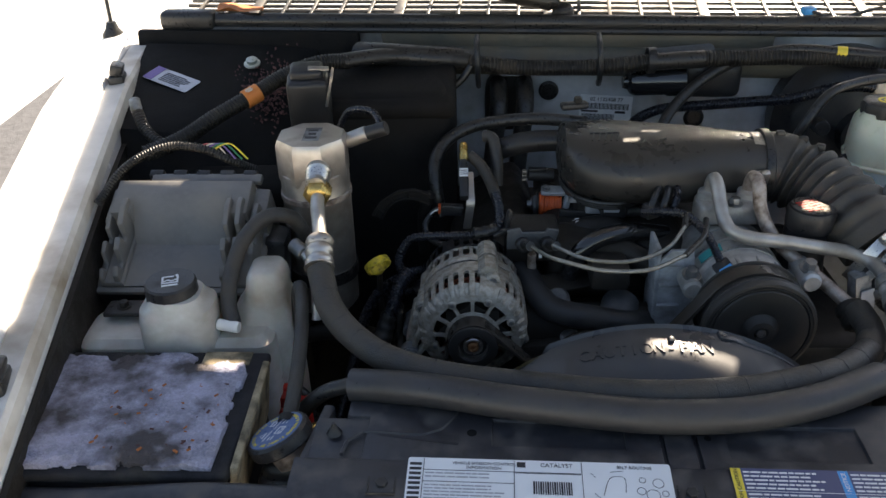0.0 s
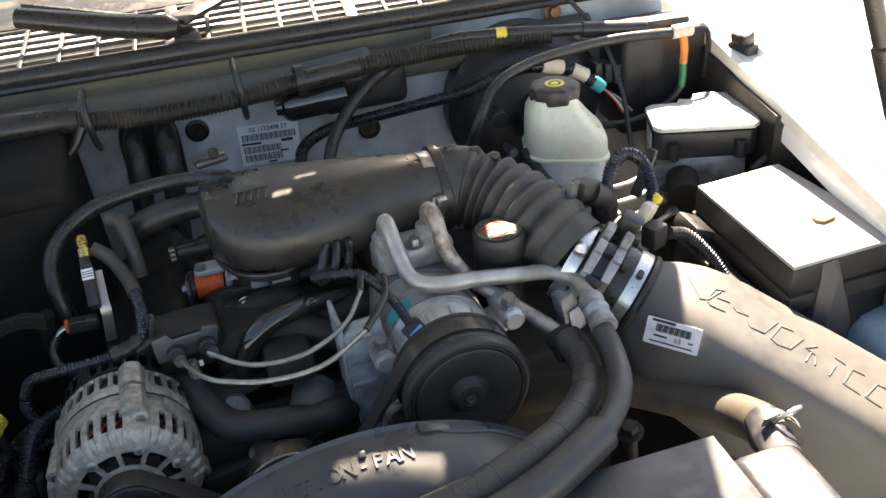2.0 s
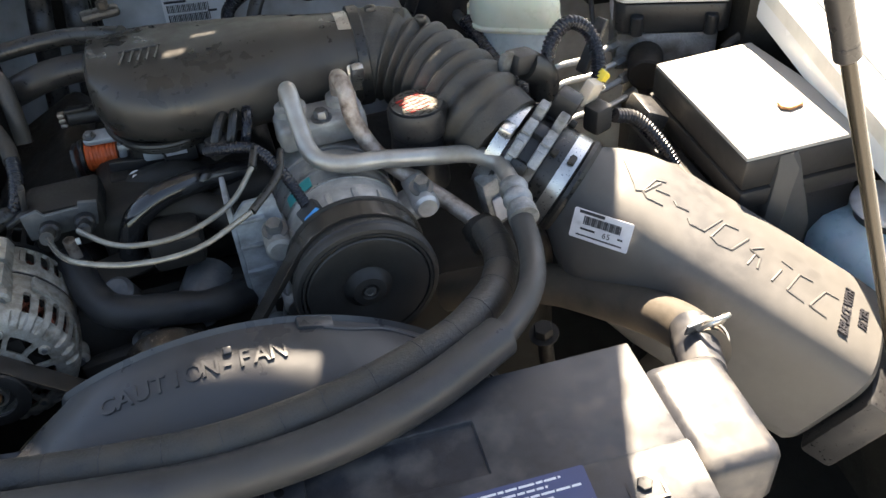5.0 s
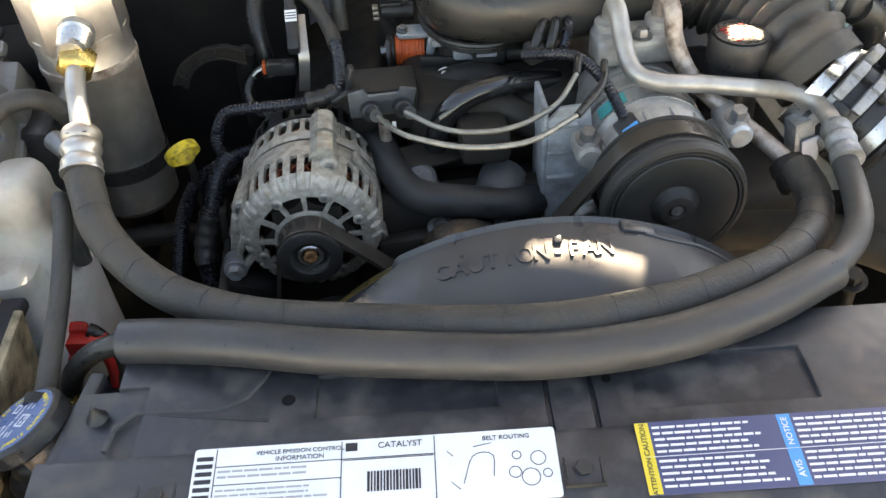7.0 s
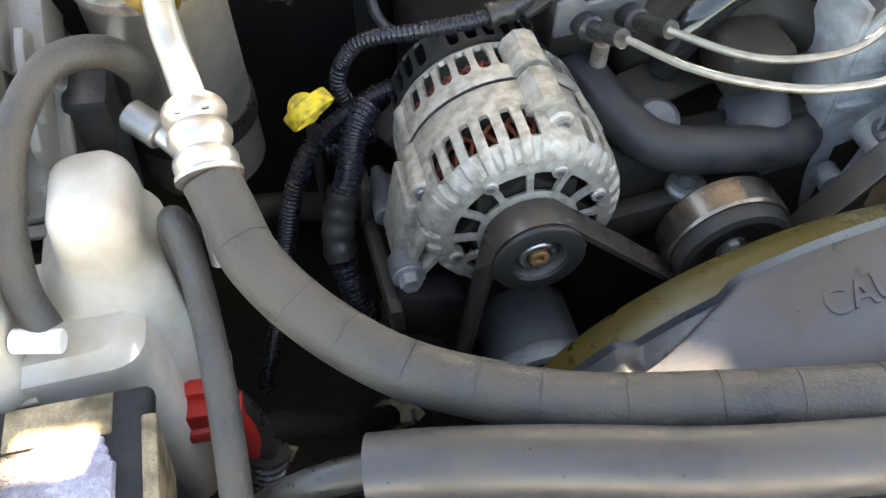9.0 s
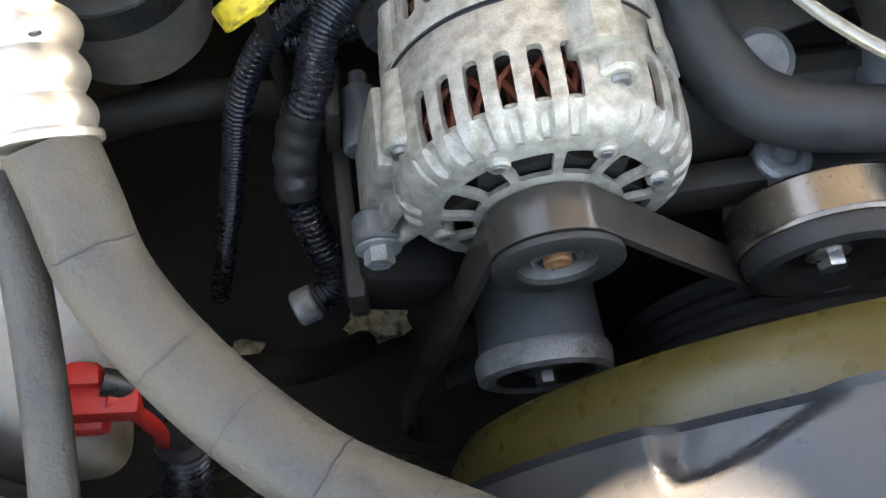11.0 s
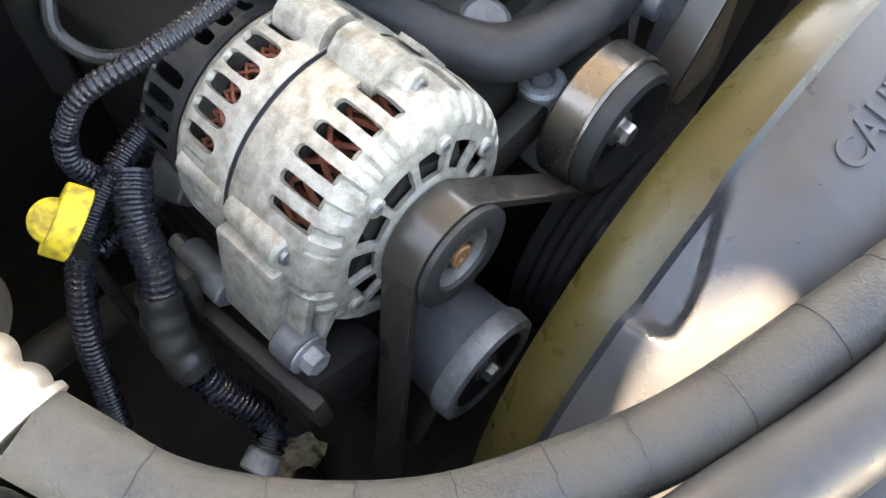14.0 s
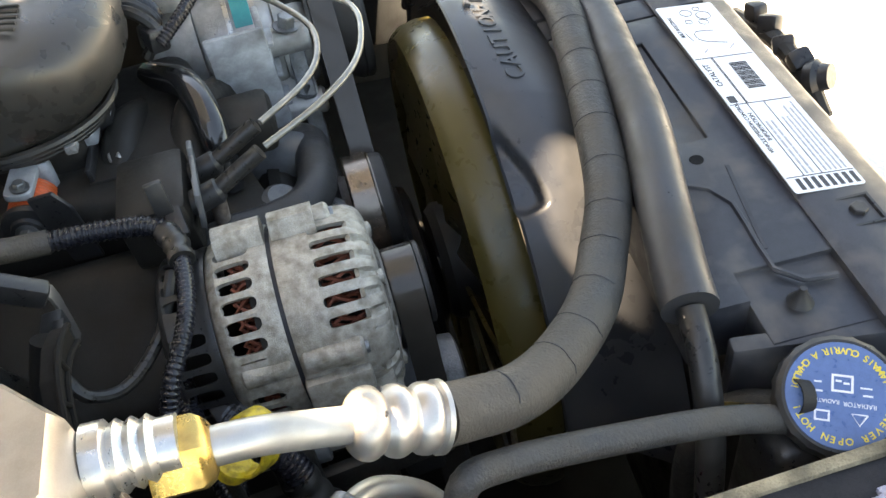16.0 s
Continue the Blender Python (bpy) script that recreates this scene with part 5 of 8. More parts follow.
part("band", lathe(CM, [(0.122, 0.0585), (0.122, 0.0605), (0.126, 0.0605), (0.126, 0.0585)], 48), M_STEEL, com)
bm = None
for q in range(10):
    a = radians(-52 + 3 * q)
    bm = box(axes((CX + 0.0594 * math.sin(a), CY + 0.111, CZC + 0.0594 * math.cos(a)), (math.cos(a), 0, -math.sin(a)), (0, 1, 0)), (0.0034, 0.016, 0.0008), 0, bm=bm)
part("teal_label", bm, M_TEAL, com)
part("rear_head", lathe(CM, [(0.154, 0.0), (0.154, 0.060), (0.175, 0.060), (0.20, 0.054), (0.205, 0.0)], 48), M_COMP, com)
for deg in (-62, -38, -14, 10, 34, 58):
    a = radians(deg)
    part("rib", box(axes((CX + 0.054 * math.sin(a), CY + 0.066, CZC + 0.054 * math.cos(a)), (math.cos(a), 0, -math.sin(a)), (0, 1, 0)), (0.006, 0.026, 0.016), 0.002), M_COMP, com)
for x, z in ((0.306, 0.812), (0.447, 0.820), (0.310, 0.74), (0.44, 0.74)):
    part("ear", rod((x, CY + 0.058, z), (x, CY + 0.110, z), 0.0125, 18, 0.003), M_COMP, com)
    part("ear_web", box(axes(((x + CX) / 2 + (x - CX) * 0.18, CY + 0.084, (z + CZC) / 2), (CX - x, 0, CZC - z), (0, 1, 0)), (0.06, 0.04, 0.012), 0.003), M_COMP, com)
    part("ear_bolt", hexbolt((x, CY + 0.076, z + 0.012), (0.0, -0.25, 1), 0.0078, 0.010), M_BOLT, com)
man = part("manifold", box(pose(0.376, 1.035, 0.862, 0, 0, 0), (0.088, 0.045, 0.030), 0.008, 3), M_COMP, com)
for x in (0.350, 0.401):
    part("manifold_cup", lathe(pose(x, 1.043, 0.85), [(0, 0), (0, 0.019), (0.022, 0.019), (0.024, 0.016), (0.034, 0.0155), (0.036, 0.011), (0.036, 0)], 24), M_COMP, man)
part("manifold_bolt", hexbolt((0.376, 1.02, 0.876), (0, 0, 1), 0.007, 0.008), M_BOLT, man)
cp = part("clutch_plug", box(pose(0.343, 0.922, 0.836, 25, -35, 8), (0.022, 0.026, 0.016), 0.003), M_BLACK, com)
part("blue_insert", box(pose(0.3445, 0.914, 0.838, 25, -35, 8), (0.016, 0.012, 0.0165), 0.001), M_BLUE, cp)
part("white_edge", box(pose(0.349, 0.909, 0.8355, 25, -35, 8), (0.016, 0.004, 0.014), 0.001), M_TUBEWHITE, cp)
part("plug_lead", loom([(0.338, 0.93, 0.845), (0.325, 0.955, 0.868), (0.305, 0.99, 0.878), (0.28, 1.01, 0.872), (0.262, 1.03, 0.862)], 0.0055, 0.0035), M_LOOM, com)
brk2 = thing("compressor_bracket", (0.29, 0.96, 0.62), "blue-grey cast aluminium accessory bracket", "bracket")
part("face_plate", plate(axes((0.272, 0.955, 0.60), (1, 0.06, 0), (0, 0, 1)), [(0.0, 0.10), (0.0, 0.235), (0.012, 0.248), (0.040, 0.248), (0.046, 0.20), (0.040, 0.12), (0.062, 0.06), (0.05, 0.0), (0.02, 0.0)], 0.006, 0.0015), M_BRACKET, brk2)
part("flange", box(pose(0.270, 0.975, 0.77), (0.005, 0.05, 0.16), 0.0015), M_BRACKET, brk2)
part("arm", box(pose(0.305, 0.93, 0.735, 0, 14, 0), (0.014, 0.016, 0.15), 0.004), M_CASTDARK, brk2)
for z in (0.83, 0.80, 0.77):
    part("web", box(pose(0.286, 0.951, z), (0.028, 0.012, 0.004), 0.001), M_BRACKET, brk2)
part("boss", rod((0.288, 0.935, 0.70), (0.288, 0.96, 0.70), 0.010, 18), M_BRACKET, brk2)

# ---- refrigerant pipes and hoses ----
def crimp(points, r, parent_thing, material=M_CAN):
    """A crimped ferrule with three beads."""
    line = spline(points, 0.0012)
    n = len(line)

    def f(s, q):
        if q > 0.93:
            return r * 1.12
        if q < 0.06:
            return r * (0.72 + 4.0 * q)
        return r * (0.84 + 0.24 * abs(math.sin((q - 0.03) * math.pi * 3.2)) ** 0.7)
    return part("ferrule", tube(points, f, 24, 0.0014), material, parent_thing)


def cracks(points, r, share, parent_thing, seed, keep=1.0):
    line = spline(points, 0.004)
    rnd = random.Random(seed)
    k = 6
    while k < len(line) * share - 6:
        t = (line[k + 1] - line[k - 1]).normalized()
        s = t.cross(Vector((0, 0, 1))).normalized()
        u = s.cross(t)
        a0, a1 = rnd.uniform(-0.4, 0.5), rnd.uniform(2.2, 3.3)
        pts = [line[k] + t * rnd.uniform(-0.0007, 0.0007) + (s * math.cos(a0 + (a1 - a0) * q / 9) + u * math.sin(a0 + (a1 - a0) * q / 9)) * (r + 0.00005) for q in range(10)]
        part("crack", tube(pts, 0.00035, 4, 0.003), M_INK, parent_thing)
        k += int(rnd.uniform(8, 12))


suc = thing("suction_line", (0.1, 0.75, 0.79), "refrigerant line, dusty cracked rubber hose with aluminium ends", "refrigerant line")
SUC = [(0.496, 0.8917, 0.7979), (0.4965, 0.8558, 0.7941), (0.4785, 0.8151, 0.7979), (0.454, 0.7853, 0.8054), (0.4194, 0.7572, 0.8105), (0.3684, 0.7345, 0.8155), (0.3197, 0.7188, 0.8185), (0.2348, 0.7066, 0.8226), (0.1627, 0.7179, 0.8178),
       (0.083, 0.7348, 0.8150), (0.0139, 0.7532, 0.8117), (-0.0284, 0.7734, 0.8088), (-0.0691, 0.7968, 0.8112), (-0.1085, 0.8338, 0.821), (-0.1304, 0.8644, 0.8353), (-0.1379, 0.8875, 0.8467), (-0.1436, 0.9052, 0.857)]
part("hose", tube(SUC, 0.0156, 20, 0.006), M_HOSE, suc)
cracks(SUC, 0.0156, 1.0, suc, 5)
part("pipe", tube([(0.400, 1.045, 0.870), (0.400, 1.043, 0.895), (0.400, 1.034, 0.908), (0.402, 1.018, 0.904), (0.404, 1.004, 0.878), (0.418, 0.985, 0.848), (0.450, 0.955, 0.822), (0.478, 0.925, 0.805), (0.493, 0.905, 0.795)], 0.0085, 16, 0.005), M_RUSTPIPE, suc)
part("joint", lathe(along((0.490, 0.908, 0.797), (0.15, -0.55, -0.3)), [(0, 0), (0, 0.011), (0.003, 0.016), (0.012, 0.0175), (0.016, 0.0155), (0.022, 0.0175), (0.030, 0.017), (0.034, 0.012), (0.034, 0)], 24), M_DARK, suc)
crimp([(-0.1466, 0.9460, 0.8765), (-0.1452, 0.9250, 0.8668), (-0.1436, 0.9045, 0.8566)], 0.0163, suc)
for d in (-1, 1):
    part("witness_hole", lathe(along((-0.1450 + 0.007 * d, 0.9285, 0.8838), (0.05 * d, 0.4, 0.9)), [(0, 0), (0.0008, 0.0018), (0, 0.0022)], 10), M_INK, suc)
part("tail_pipe", tube([(-0.1562, 1.012, 0.9050), (-0.1535, 0.985, 0.8985), (-0.1495, 0.962, 0.8860), (-0.1466, 0.9445, 0.8760)], 0.0088, 18, 0.004), M_PIPE, suc)
nm = along((-0.1572, 1.026, 0.9065), (0.03, -1, -0.12))
part("brass_nut", lathe(nm, [(0, 0.012), (0.0, 0.0165), (0.002, 0.0178), (0.020, 0.0178), (0.024, 0.015), (0.026, 0.011), (0.026, 0.0)], 6), M_BRASS, suc)

dis = thing("discharge_line", (0.2, 0.72, 0.79), "refrigerant line with bare aluminium pipe and foam sleeve", "refrigerant line")
part("pipe", tube([(0.350, 1.045, 0.870), (0.350, 1.043, 0.893), (0.350, 1.034, 0.906), (0.3505, 1.020, 0.903), (0.352, 1.0, 0.884), (0.357, 0.974, 0.866), (0.376, 0.962, 0.860), (0.42, 0.960, 0.854), (0.47, 0.959, 0.845), (0.508, 0.957, 0.838), (0.526, 0.942, 0.834), (0.528, 0.915, 0.833), (0.527, 0.895, 0.832)], 0.0088, 16, 0.005), M_PIPE, dis)
crimp([(0.527, 0.905, 0.8325), (0.524, 0.880, 0.830), (0.521, 0.858, 0.826)], 0.0128, dis, M_CASTDARK)
DIS = [(0.5195, 0.862, 0.824), (0.514, 0.826, 0.818), (0.495, 0.780, 0.8175), (0.452, 0.737, 0.8175), (0.3815, 0.704, 0.8175), (0.3045, 0.684, 0.8175), (0.2175, 0.6815, 0.8172), (0.143, 0.692, 0.8172), (0.0656, 0.7054, 0.8184), (-0.0077, 0.7255, 0.8165), (-0.0644, 0.7404, 0.8115), (-0.0915, 0.7460, 0.8085),
       (-0.118, 0.7505, 0.797), (-0.147, 0.7573, 0.767), (-0.165, 0.763, 0.72)]
part("hose", tube(DIS[:12], 0.0112, 16, 0.006), M_SLEEVE, dis)
part("tail", tube(DIS[11:], 0.0086, 16, 0.006), M_RUBBER, dis)
part("sleeve", tube(DIS[3:12], 0.0172, 22, 0.006), M_SLEEVE, dis, "thick foam sleeve")

# ---- accumulator ----
acc = thing("accumulator", (-0.172, 1.09, 0.69), "bare aluminium accumulator can with octagonal head", "accumulator")
part("can", lathe(pose(-0.172, 1.090, 0), [(0.69, 0), (0.69, 0.038), (0.70, 0.046), (0.868, 0.0465), (0.870, 0.0475), (0.873, 0.0475), (0.875, 0.0465), (0.905, 0.0465), (0.908, 0.044)], 48), M_CAN, acc)
part("head", lathe(pose(-0.172, 1.090, 0, 0, 0, 22.5), [(0.895, 0.0475), (0.90, 0.0490), (0.945, 0.0490), (0.953, 0.0455), (0.953, 0)], 8), M_CAN, acc)
part("weld_seam", lathe(pose(-0.172, 1.090, 0), [(0.8665, 0.0464), (0.8680, 0.0482), (0.8715, 0.0486), (0.8750, 0.0482), (0.8765, 0.0464)], 48), M_RUSTPIPE, acc, "rust-stained weld seam")
part("band", lathe(pose(-0.172, 1.090, 0), [(0.742, 0.046), (0.742, 0.0485), (0.76, 0.0485), (0.76, 0.046)], 40), M_RUBBER, acc)
nk = along((-0.1585, 1.046, 0.920), (0.03, -1, -0.12))
part("neck", lathe(nk, [(0, 0), (0, 0.0165), (0.008, 0.0165), (0.010, 0.0135), (0.013, 0.0155), (0.016, 0.013), (0.019, 0.015), (0.022, 0.0125), (0.025, 0.0145), (0.028, 0.012), (0.036, 0.012), (0.036, 0)], 24), M_STEEL, acc)
part("stamp", box(pose(-0.170, 1.090, 0.9535), (0.022, 0.045, 0.0006), 0), M_CASTDARK, acc)
part("stamp_mark", bars(pose(-0.170, 1.090, 0.9540), [(0, 0.012, 0.013, 0.006), (0, 0, 0.010, 0.007), (0, -0.013, 0.015, 0.006)], 0.0003), M_INK, acc)
part("switch", rod((-0.128, 1.11, 0.935), (-0.098, 1.105, 0.948), 0.0105, 18), M_CAN, acc)
part("switch_plug", rod((-0.10, 1.105, 0.947), (-0.072, 1.10, 0.957), 0.0095, 14), M_BLACK, acc)
part("switch_lead", loom([(-0.078, 1.10, 0.957), (-0.095, 1.14, 0.965), (-0.13, 1.17, 0.955), (-0.15, 1.19, 0.92)], 0.005, 0.004), M_LOOM, acc)
part("service_port", rod((-0.19, 1.065, 0.84), (-0.205, 1.045, 0.845), 0.008, 14), M_PIPE, acc)
part("port_pipe", tube([(-0.172, 0.957, 0.849), (-0.160, 0.945, 0.838), (-0.155, 0.925, 0.815), (-0.155, 0.910, 0.780)], 0.0062, 12, 0.004), M_PIPE, suc)
part("port_cap", rod((-0.186, 0.971, 0.853), (-0.170, 0.955, 0.848), 0.0098, 18), M_BOLT, suc)

# ---- left side of the bay ----
bat = thing("battery", (-0.325, 0.735, 0.58), "battery under a worn black cover matted with pale fluff", "battery")
m_b = pose(-0.325, 0.735, 0, 0, 0, -1.5)
part("case", box(m_b @ Matrix.Translation((0, 0, 0.675)), (0.232, 0.185, 0.21), 0.008, 3), M_FABRIC, bat)
part("cover", box(m_b @ Matrix.Translation((0.004, 0.0, 0.784)), (0.246, 0.198, 0.012), 0.004, 3), M_FABRIC, bat)
part("foam_edge", box(m_b @ Matrix.Translation((0.124, -0.005, 0.755)) @ pose(0, 0, 0, 0, 8, 2), (0.008, 0.17, 0.075), 0.002), M_FOAM, bat)
part("rear_foam", box(m_b @ Matrix.Translation((0.08, 0.085, 0.7905)), (0.055, 0.024, 0.002), 0.001), M_FOAM, bat)
# matted fluff with a ragged outline
bm = bmesh.new()
rnd = random.Random(4)
N = 120
grid = {}
for i in range(N + 1):
    for j in range(N + 1):
        x, y = -0.136 + 0.246 * i / N, -0.092 + 0.176 * j / N
        d = min(x + 0.136, 0.110 - x, (y + 0.092) * 1.0, 0.084 - y) + 0.024 * (noise.fractal(Vector((x * 24, y * 24, 3.1)), 0.75, 2.1, 6)) + 0.004
        d -= 0.03 * max(0.0, (x - 0.05) / 0.07) * max(0.0, (y - 0.045) / 0.04)
        if d > 0:
            h = 0.7905 + min(0.009, 0.0025 + d * 0.35) + 0.0016 * noise.fractal(Vector((x * 60, y * 60, 0.3)), 0.7, 2.2, 6) + 0.0008 * noise.noise(Vector((x * 420, y * 420, 2.0)))
            grid[i, j] = bm.verts.new(m_b @ Vector((x, y, h)))
for (i, j), v in grid.items():
    q = [grid.get(k) for k in ((i, j), (i + 1, j), (i + 1, j + 1), (i, j + 1))]
    if all(q):
        bm.faces.new(q)
bmesh.ops.delete(bm, geom=[v for v in bm.verts if not v.link_faces], context="VERTS")
r = bmesh.ops.extrude_face_region(bm, geom=bm.faces[:])
bmesh.ops.translate(bm, verts=[v for v in r["geom"] if isinstance(v, bmesh.types.BMVert)], vec=(0, 0, -0.008))
bmesh.ops.recalc_face_normals(bm, faces=bm.faces)
part("fluff", bm, M_FLEECE, bat, "pale lilac matted fluff with dark stains")
part("tray_lip", box(m_b @ Matrix.Translation((0.0, -0.108, 0.752)), (0.27, 0.016, 0.03), 0.005), M_BLACK, bat)
# small leaf crumbs on the fluff
for k in range(46):
    x, y = rnd.uniform(-0.02, 0.10), rnd.uniform(-0.085, 0.03)
    s = rnd.uniform(0.0010, 0.0026)
    q = m_b @ Vector((x, y, 0.8015))
    solo("leaf_crumb", box(Matrix.Translation(q) @ pose(0, 0, 0, rnd.uniform(-30, 30), rnd.uniform(-30, 30), rnd.uniform(0, 180)), (s * 2.2, s, s * 0.6), 0.0002, 1), M_LEAF if k % 3 else M_SEED,
         "tiny dry leaf crumb on the battery's fluff", "leaf crumb", group="leaf crumbs")
front = thing("front_panel", (-0.30, 0.57, 0.60), "dark plastic front panel below the battery edge", "panel", kind="structure")
part("lip", tube([(-0.50, 0.625, 0.755), (-0.42, 0.628, 0.768), (-0.34, 0.620, 0.775), (-0.22, 0.615, 0.786), (-0.13, 0.605, 0.790)], 0.013, 12, 0.02, flat=0.6), M_COVER, front)
part("face", box(pose(-0.31, 0.585, 0.66, 0, 0, -2), (0.36, 0.04, 0.20), 0.01), M_COVER, front)
part("tank_side", box(pose(-0.155, 0.70, 0.70, 0, 0, -3), (0.05, 0.06, 0.13), 0.012, 3), M_BLACK, front)

# coolant bottle
ct = thing("coolant_bottle", (-0.31, 0.90, 0.60), "stained translucent white coolant bottle with black cap", "coolant bottle")
rings = []
for z, x0, x1, y0, y1 in ((0.60, -0.435, -0.20, 0.845, 0.93), (0.75, -0.437, -0.198, 0.845, 0.935), (0.783, -0.432, -0.20, 0.848, 0.933), (0.792, -0.42, -0.21, 0.856, 0.926)):
    cx, cy = (x0 + x1) / 2, (y0 + y1) / 2
    rings.append([(cx + a, cy + b, z) for a, b in rounded(x1 - x0, y1 - y0, 0.018, 6)])
part("body", loft(rings), M_TANK, ct)
rings = []
for z, w, d in ((0.775, 0.092, 0.074), (0.815, 0.090, 0.072), (0.832, 0.084, 0.066), (0.838, 0.066, 0.060), (0.846, 0.058, 0.056)):
    rings.append([(-0.308 + a, 0.874 + b, z) for a, b in rounded(w, d, min(w, d) * 0.34, 6)])
part("neck", loft(rings), M_TANK, ct)
rings = []
for z, w, d, dx in ((0.62, 0.080, 0.10, 0.0), (0.76, 0.077, 0.097, 0.0), (0.785, 0.075, 0.094, 0.001), (0.797, 0.071, 0.088, 0.003), (0.805, 0.063, 0.079, 0.005), (0.811, 0.055, 0.071, 0.007), (0.818, 0.050, 0.066, 0.008), (0.832, 0.048, 0.063, 0.010), (0.842, 0.045, 0.059, 0.010), (0.849, 0.038, 0.051, 0.010), (0.852, 0.028, 0.040, 0.010)):
    rings.append([(-0.222 + dx + a, 0.925 + b, z) for a, b in rounded(w, d, min(w, d) * 0.36, 8)])
part("side_lobe", loft(rings), M_TANK, ct)
part("cap", lathe(pose(-0.3135, 0.876, 0.838), [(0, 0), (0, 0.0285), (0.002, 0.0300), (0.020, 0.0295), (0.0225, 0.0275), (0.0225, 0.0)], 72, warp=lambda a, i: 1.0 + (0.012 if math.cos(24 * a) > 0 else 0.0)), M_BLACK, ct)
m_c = pose(-0.3135, 0.876, 0.8608, 0, 0, 14)
bm = bars(m_c, [(0, -0.006, 0.019, 0.0022), (-0.0085, 0.001, 0.0022, 0.014), (0.0085, 0.001, 0.0022, 0.014), (-0.002, 0.008, 0.013, 0.002), (0.0075, 0.0095, 0.003, 0.004)] + [(-0.007 + 0.0045 * k, -0.002 + 0.002 * (k % 2), 0.0045, 0.002) for k in range(4)], 0.0003)
part("cap_symbol", bars(m_c, [(0, -0.0115, 0.018, 0.0026)], 0.0003, bm), M_WHITEINK, ct)
part("nipple", rod((-0.262, 0.862, 0.808), (-0.236, 0.857, 0.806), 0.0068, 16), M_TUBEWHITE, ct)
part("seam", tube([(-0.43, 0.8445, 0.765), (-0.33, 0.8445, 0.770), (-0.262, 0.846, 0.772)], 0.002, 8, 0.02), M_TANK, ct)
part("mount_ear", box(pose(-0.388, 0.905, 0.803), (0.045, 0.03, 0.006), 0.002), M_BLACK, ct)
part("mount_bolt", hexbolt((-0.388, 0.905, 0.806), (0, 0, 1), 0.006, 0.006), M_DARK, ct)
COOL = [(-0.245, 0.866, 0.806), (-0.252, 0.882, 0.822), (-0.252, 0.915, 0.848), (-0.241, 0.955, 0.873), (-0.217, 0.985, 0.886), (-0.192, 0.998, 0.878), (-0.180, 1.005, 0.855), (-0.185, 1.02, 0.82)]
solo("vent_hose", tube(COOL, 0.0096, 16, 0.005), M_HOSE, "arched black rubber hose from the coolant bottle", "hose")

# overflow hose and radiator cap
OVF = [(-0.1591, 0.7100, 0.772), (-0.1563, 0.7500, 0.7895), (-0.1572, 0.8150, 0.8085), (-0.1632, 0.8800, 0.8296), (-0.1686, 0.9000, 0.8350), (-0.174, 0.908, 0.818), (-0.176, 0.909, 0.755)]
solo("overflow_hose", tube(OVF, 0.0082, 16, 0.005), M_HOSE, "slim black overflow hose bent over at its upper end", "hose")
solo("heater_return_hose", tube([(-0.150, 0.705, 0.772), (-0.128, 0.730, 0.752), (-0.120, 0.748, 0.715), (-0.120, 0.752, 0.60)], 0.0085, 14, 0.006), M_HOSE, "dusty grey-black hose leaving the radiator neck", "hose")
rc = thing("radiator_filler", (-0.160, 0.683, 0.76), "radiator filler neck under a black cap with warning print", "radiator filler")
RN = Vector((-0.40, 0.15, 0.905)).normalized()
RO = Vector((-0.1625, 0.692, 0.7915))
RM = axes(RO, Vector((0.915, 0, 0.40)), Vector((0, 1, -0.166)))
part("neck", lathe(along(RO - RN * 0.035, RN), [(0, 0), (0, 0.019), (0.022, 0.019), (0.022, 0.026), (0.026, 0.026)], 28), M_RUSTPIPE, rc)
part("cap", lathe(RM @ Matrix.Translation((0, 0, -0.013)), [(0, 0), (0, 0.0318), (0.002, 0.0336), (0.013, 0.0332), (0.0155, 0.0308), (0.0155, 0.0)], 80, warp=lambda a, i: 1.0 + (0.02 if math.cos(20 * a) > 0.2 and i < 4 else 0.0)), M_BLACK, rc)
part("decal", lathe(RM @ Matrix.Translation((0, 0, 0.0026)), [(0, 0.0292), (0.0005, 0.0290), (0.0005, 0)], 48), M_CAPBLUE, rc)
m_d = RM @ Matrix.Translation((0, 0, 0.0033)) @ pose(0, 0, 0, 0, 0, 64)
bm = None
for txt, mid, sign, rr in (("NEVER OPEN HOT!", 90, -1, 0.0245), ("NE JAMAIS OUVRIR A CHAUD!", 270, 1, 0.0245)):
    step = 9.6 if sign < 0 else 7.2
    for i, ch in enumerate(txt):
        if ch == " ":
            continue
        a = mid + sign * (i - (len(txt) - 1) / 2) * step
        up = a - 90 if sign < 0 else a + 90
        bm = words(m_d @ Matrix.Translation((rr * math.cos(radians(a)), rr * math.sin(radians(a)), 0)) @ pose(0, 0, 0, 0, 0, up), ch, 0.0052, 0.00015, bm, weight=0.00008)
part("ring_print", bm, M_YELPRINT, rc, smooth=False)
bm = words(m_d @ Matrix.Translation((-0.009, 0.0045, 0)), "RADIATOR", 0.0034, 0.00015)
bm = words(m_d @ Matrix.Translation((0.0095, 0.004, 0)), "RADIATEUR", 0.0031, 0.00015, bm)
bm = bars(m_d, [(0, -0.0105, 0.011, 0.0012), (-0.005, -0.006, 0.0012, 0.009), (0.005, -0.006, 0.0012, 0.009), (0, -0.002, 0.011, 0.0012), (-0.002, -0.0065, 0.003, 0.0012), (0.002, -0.0075, 0.003, 0.0012),
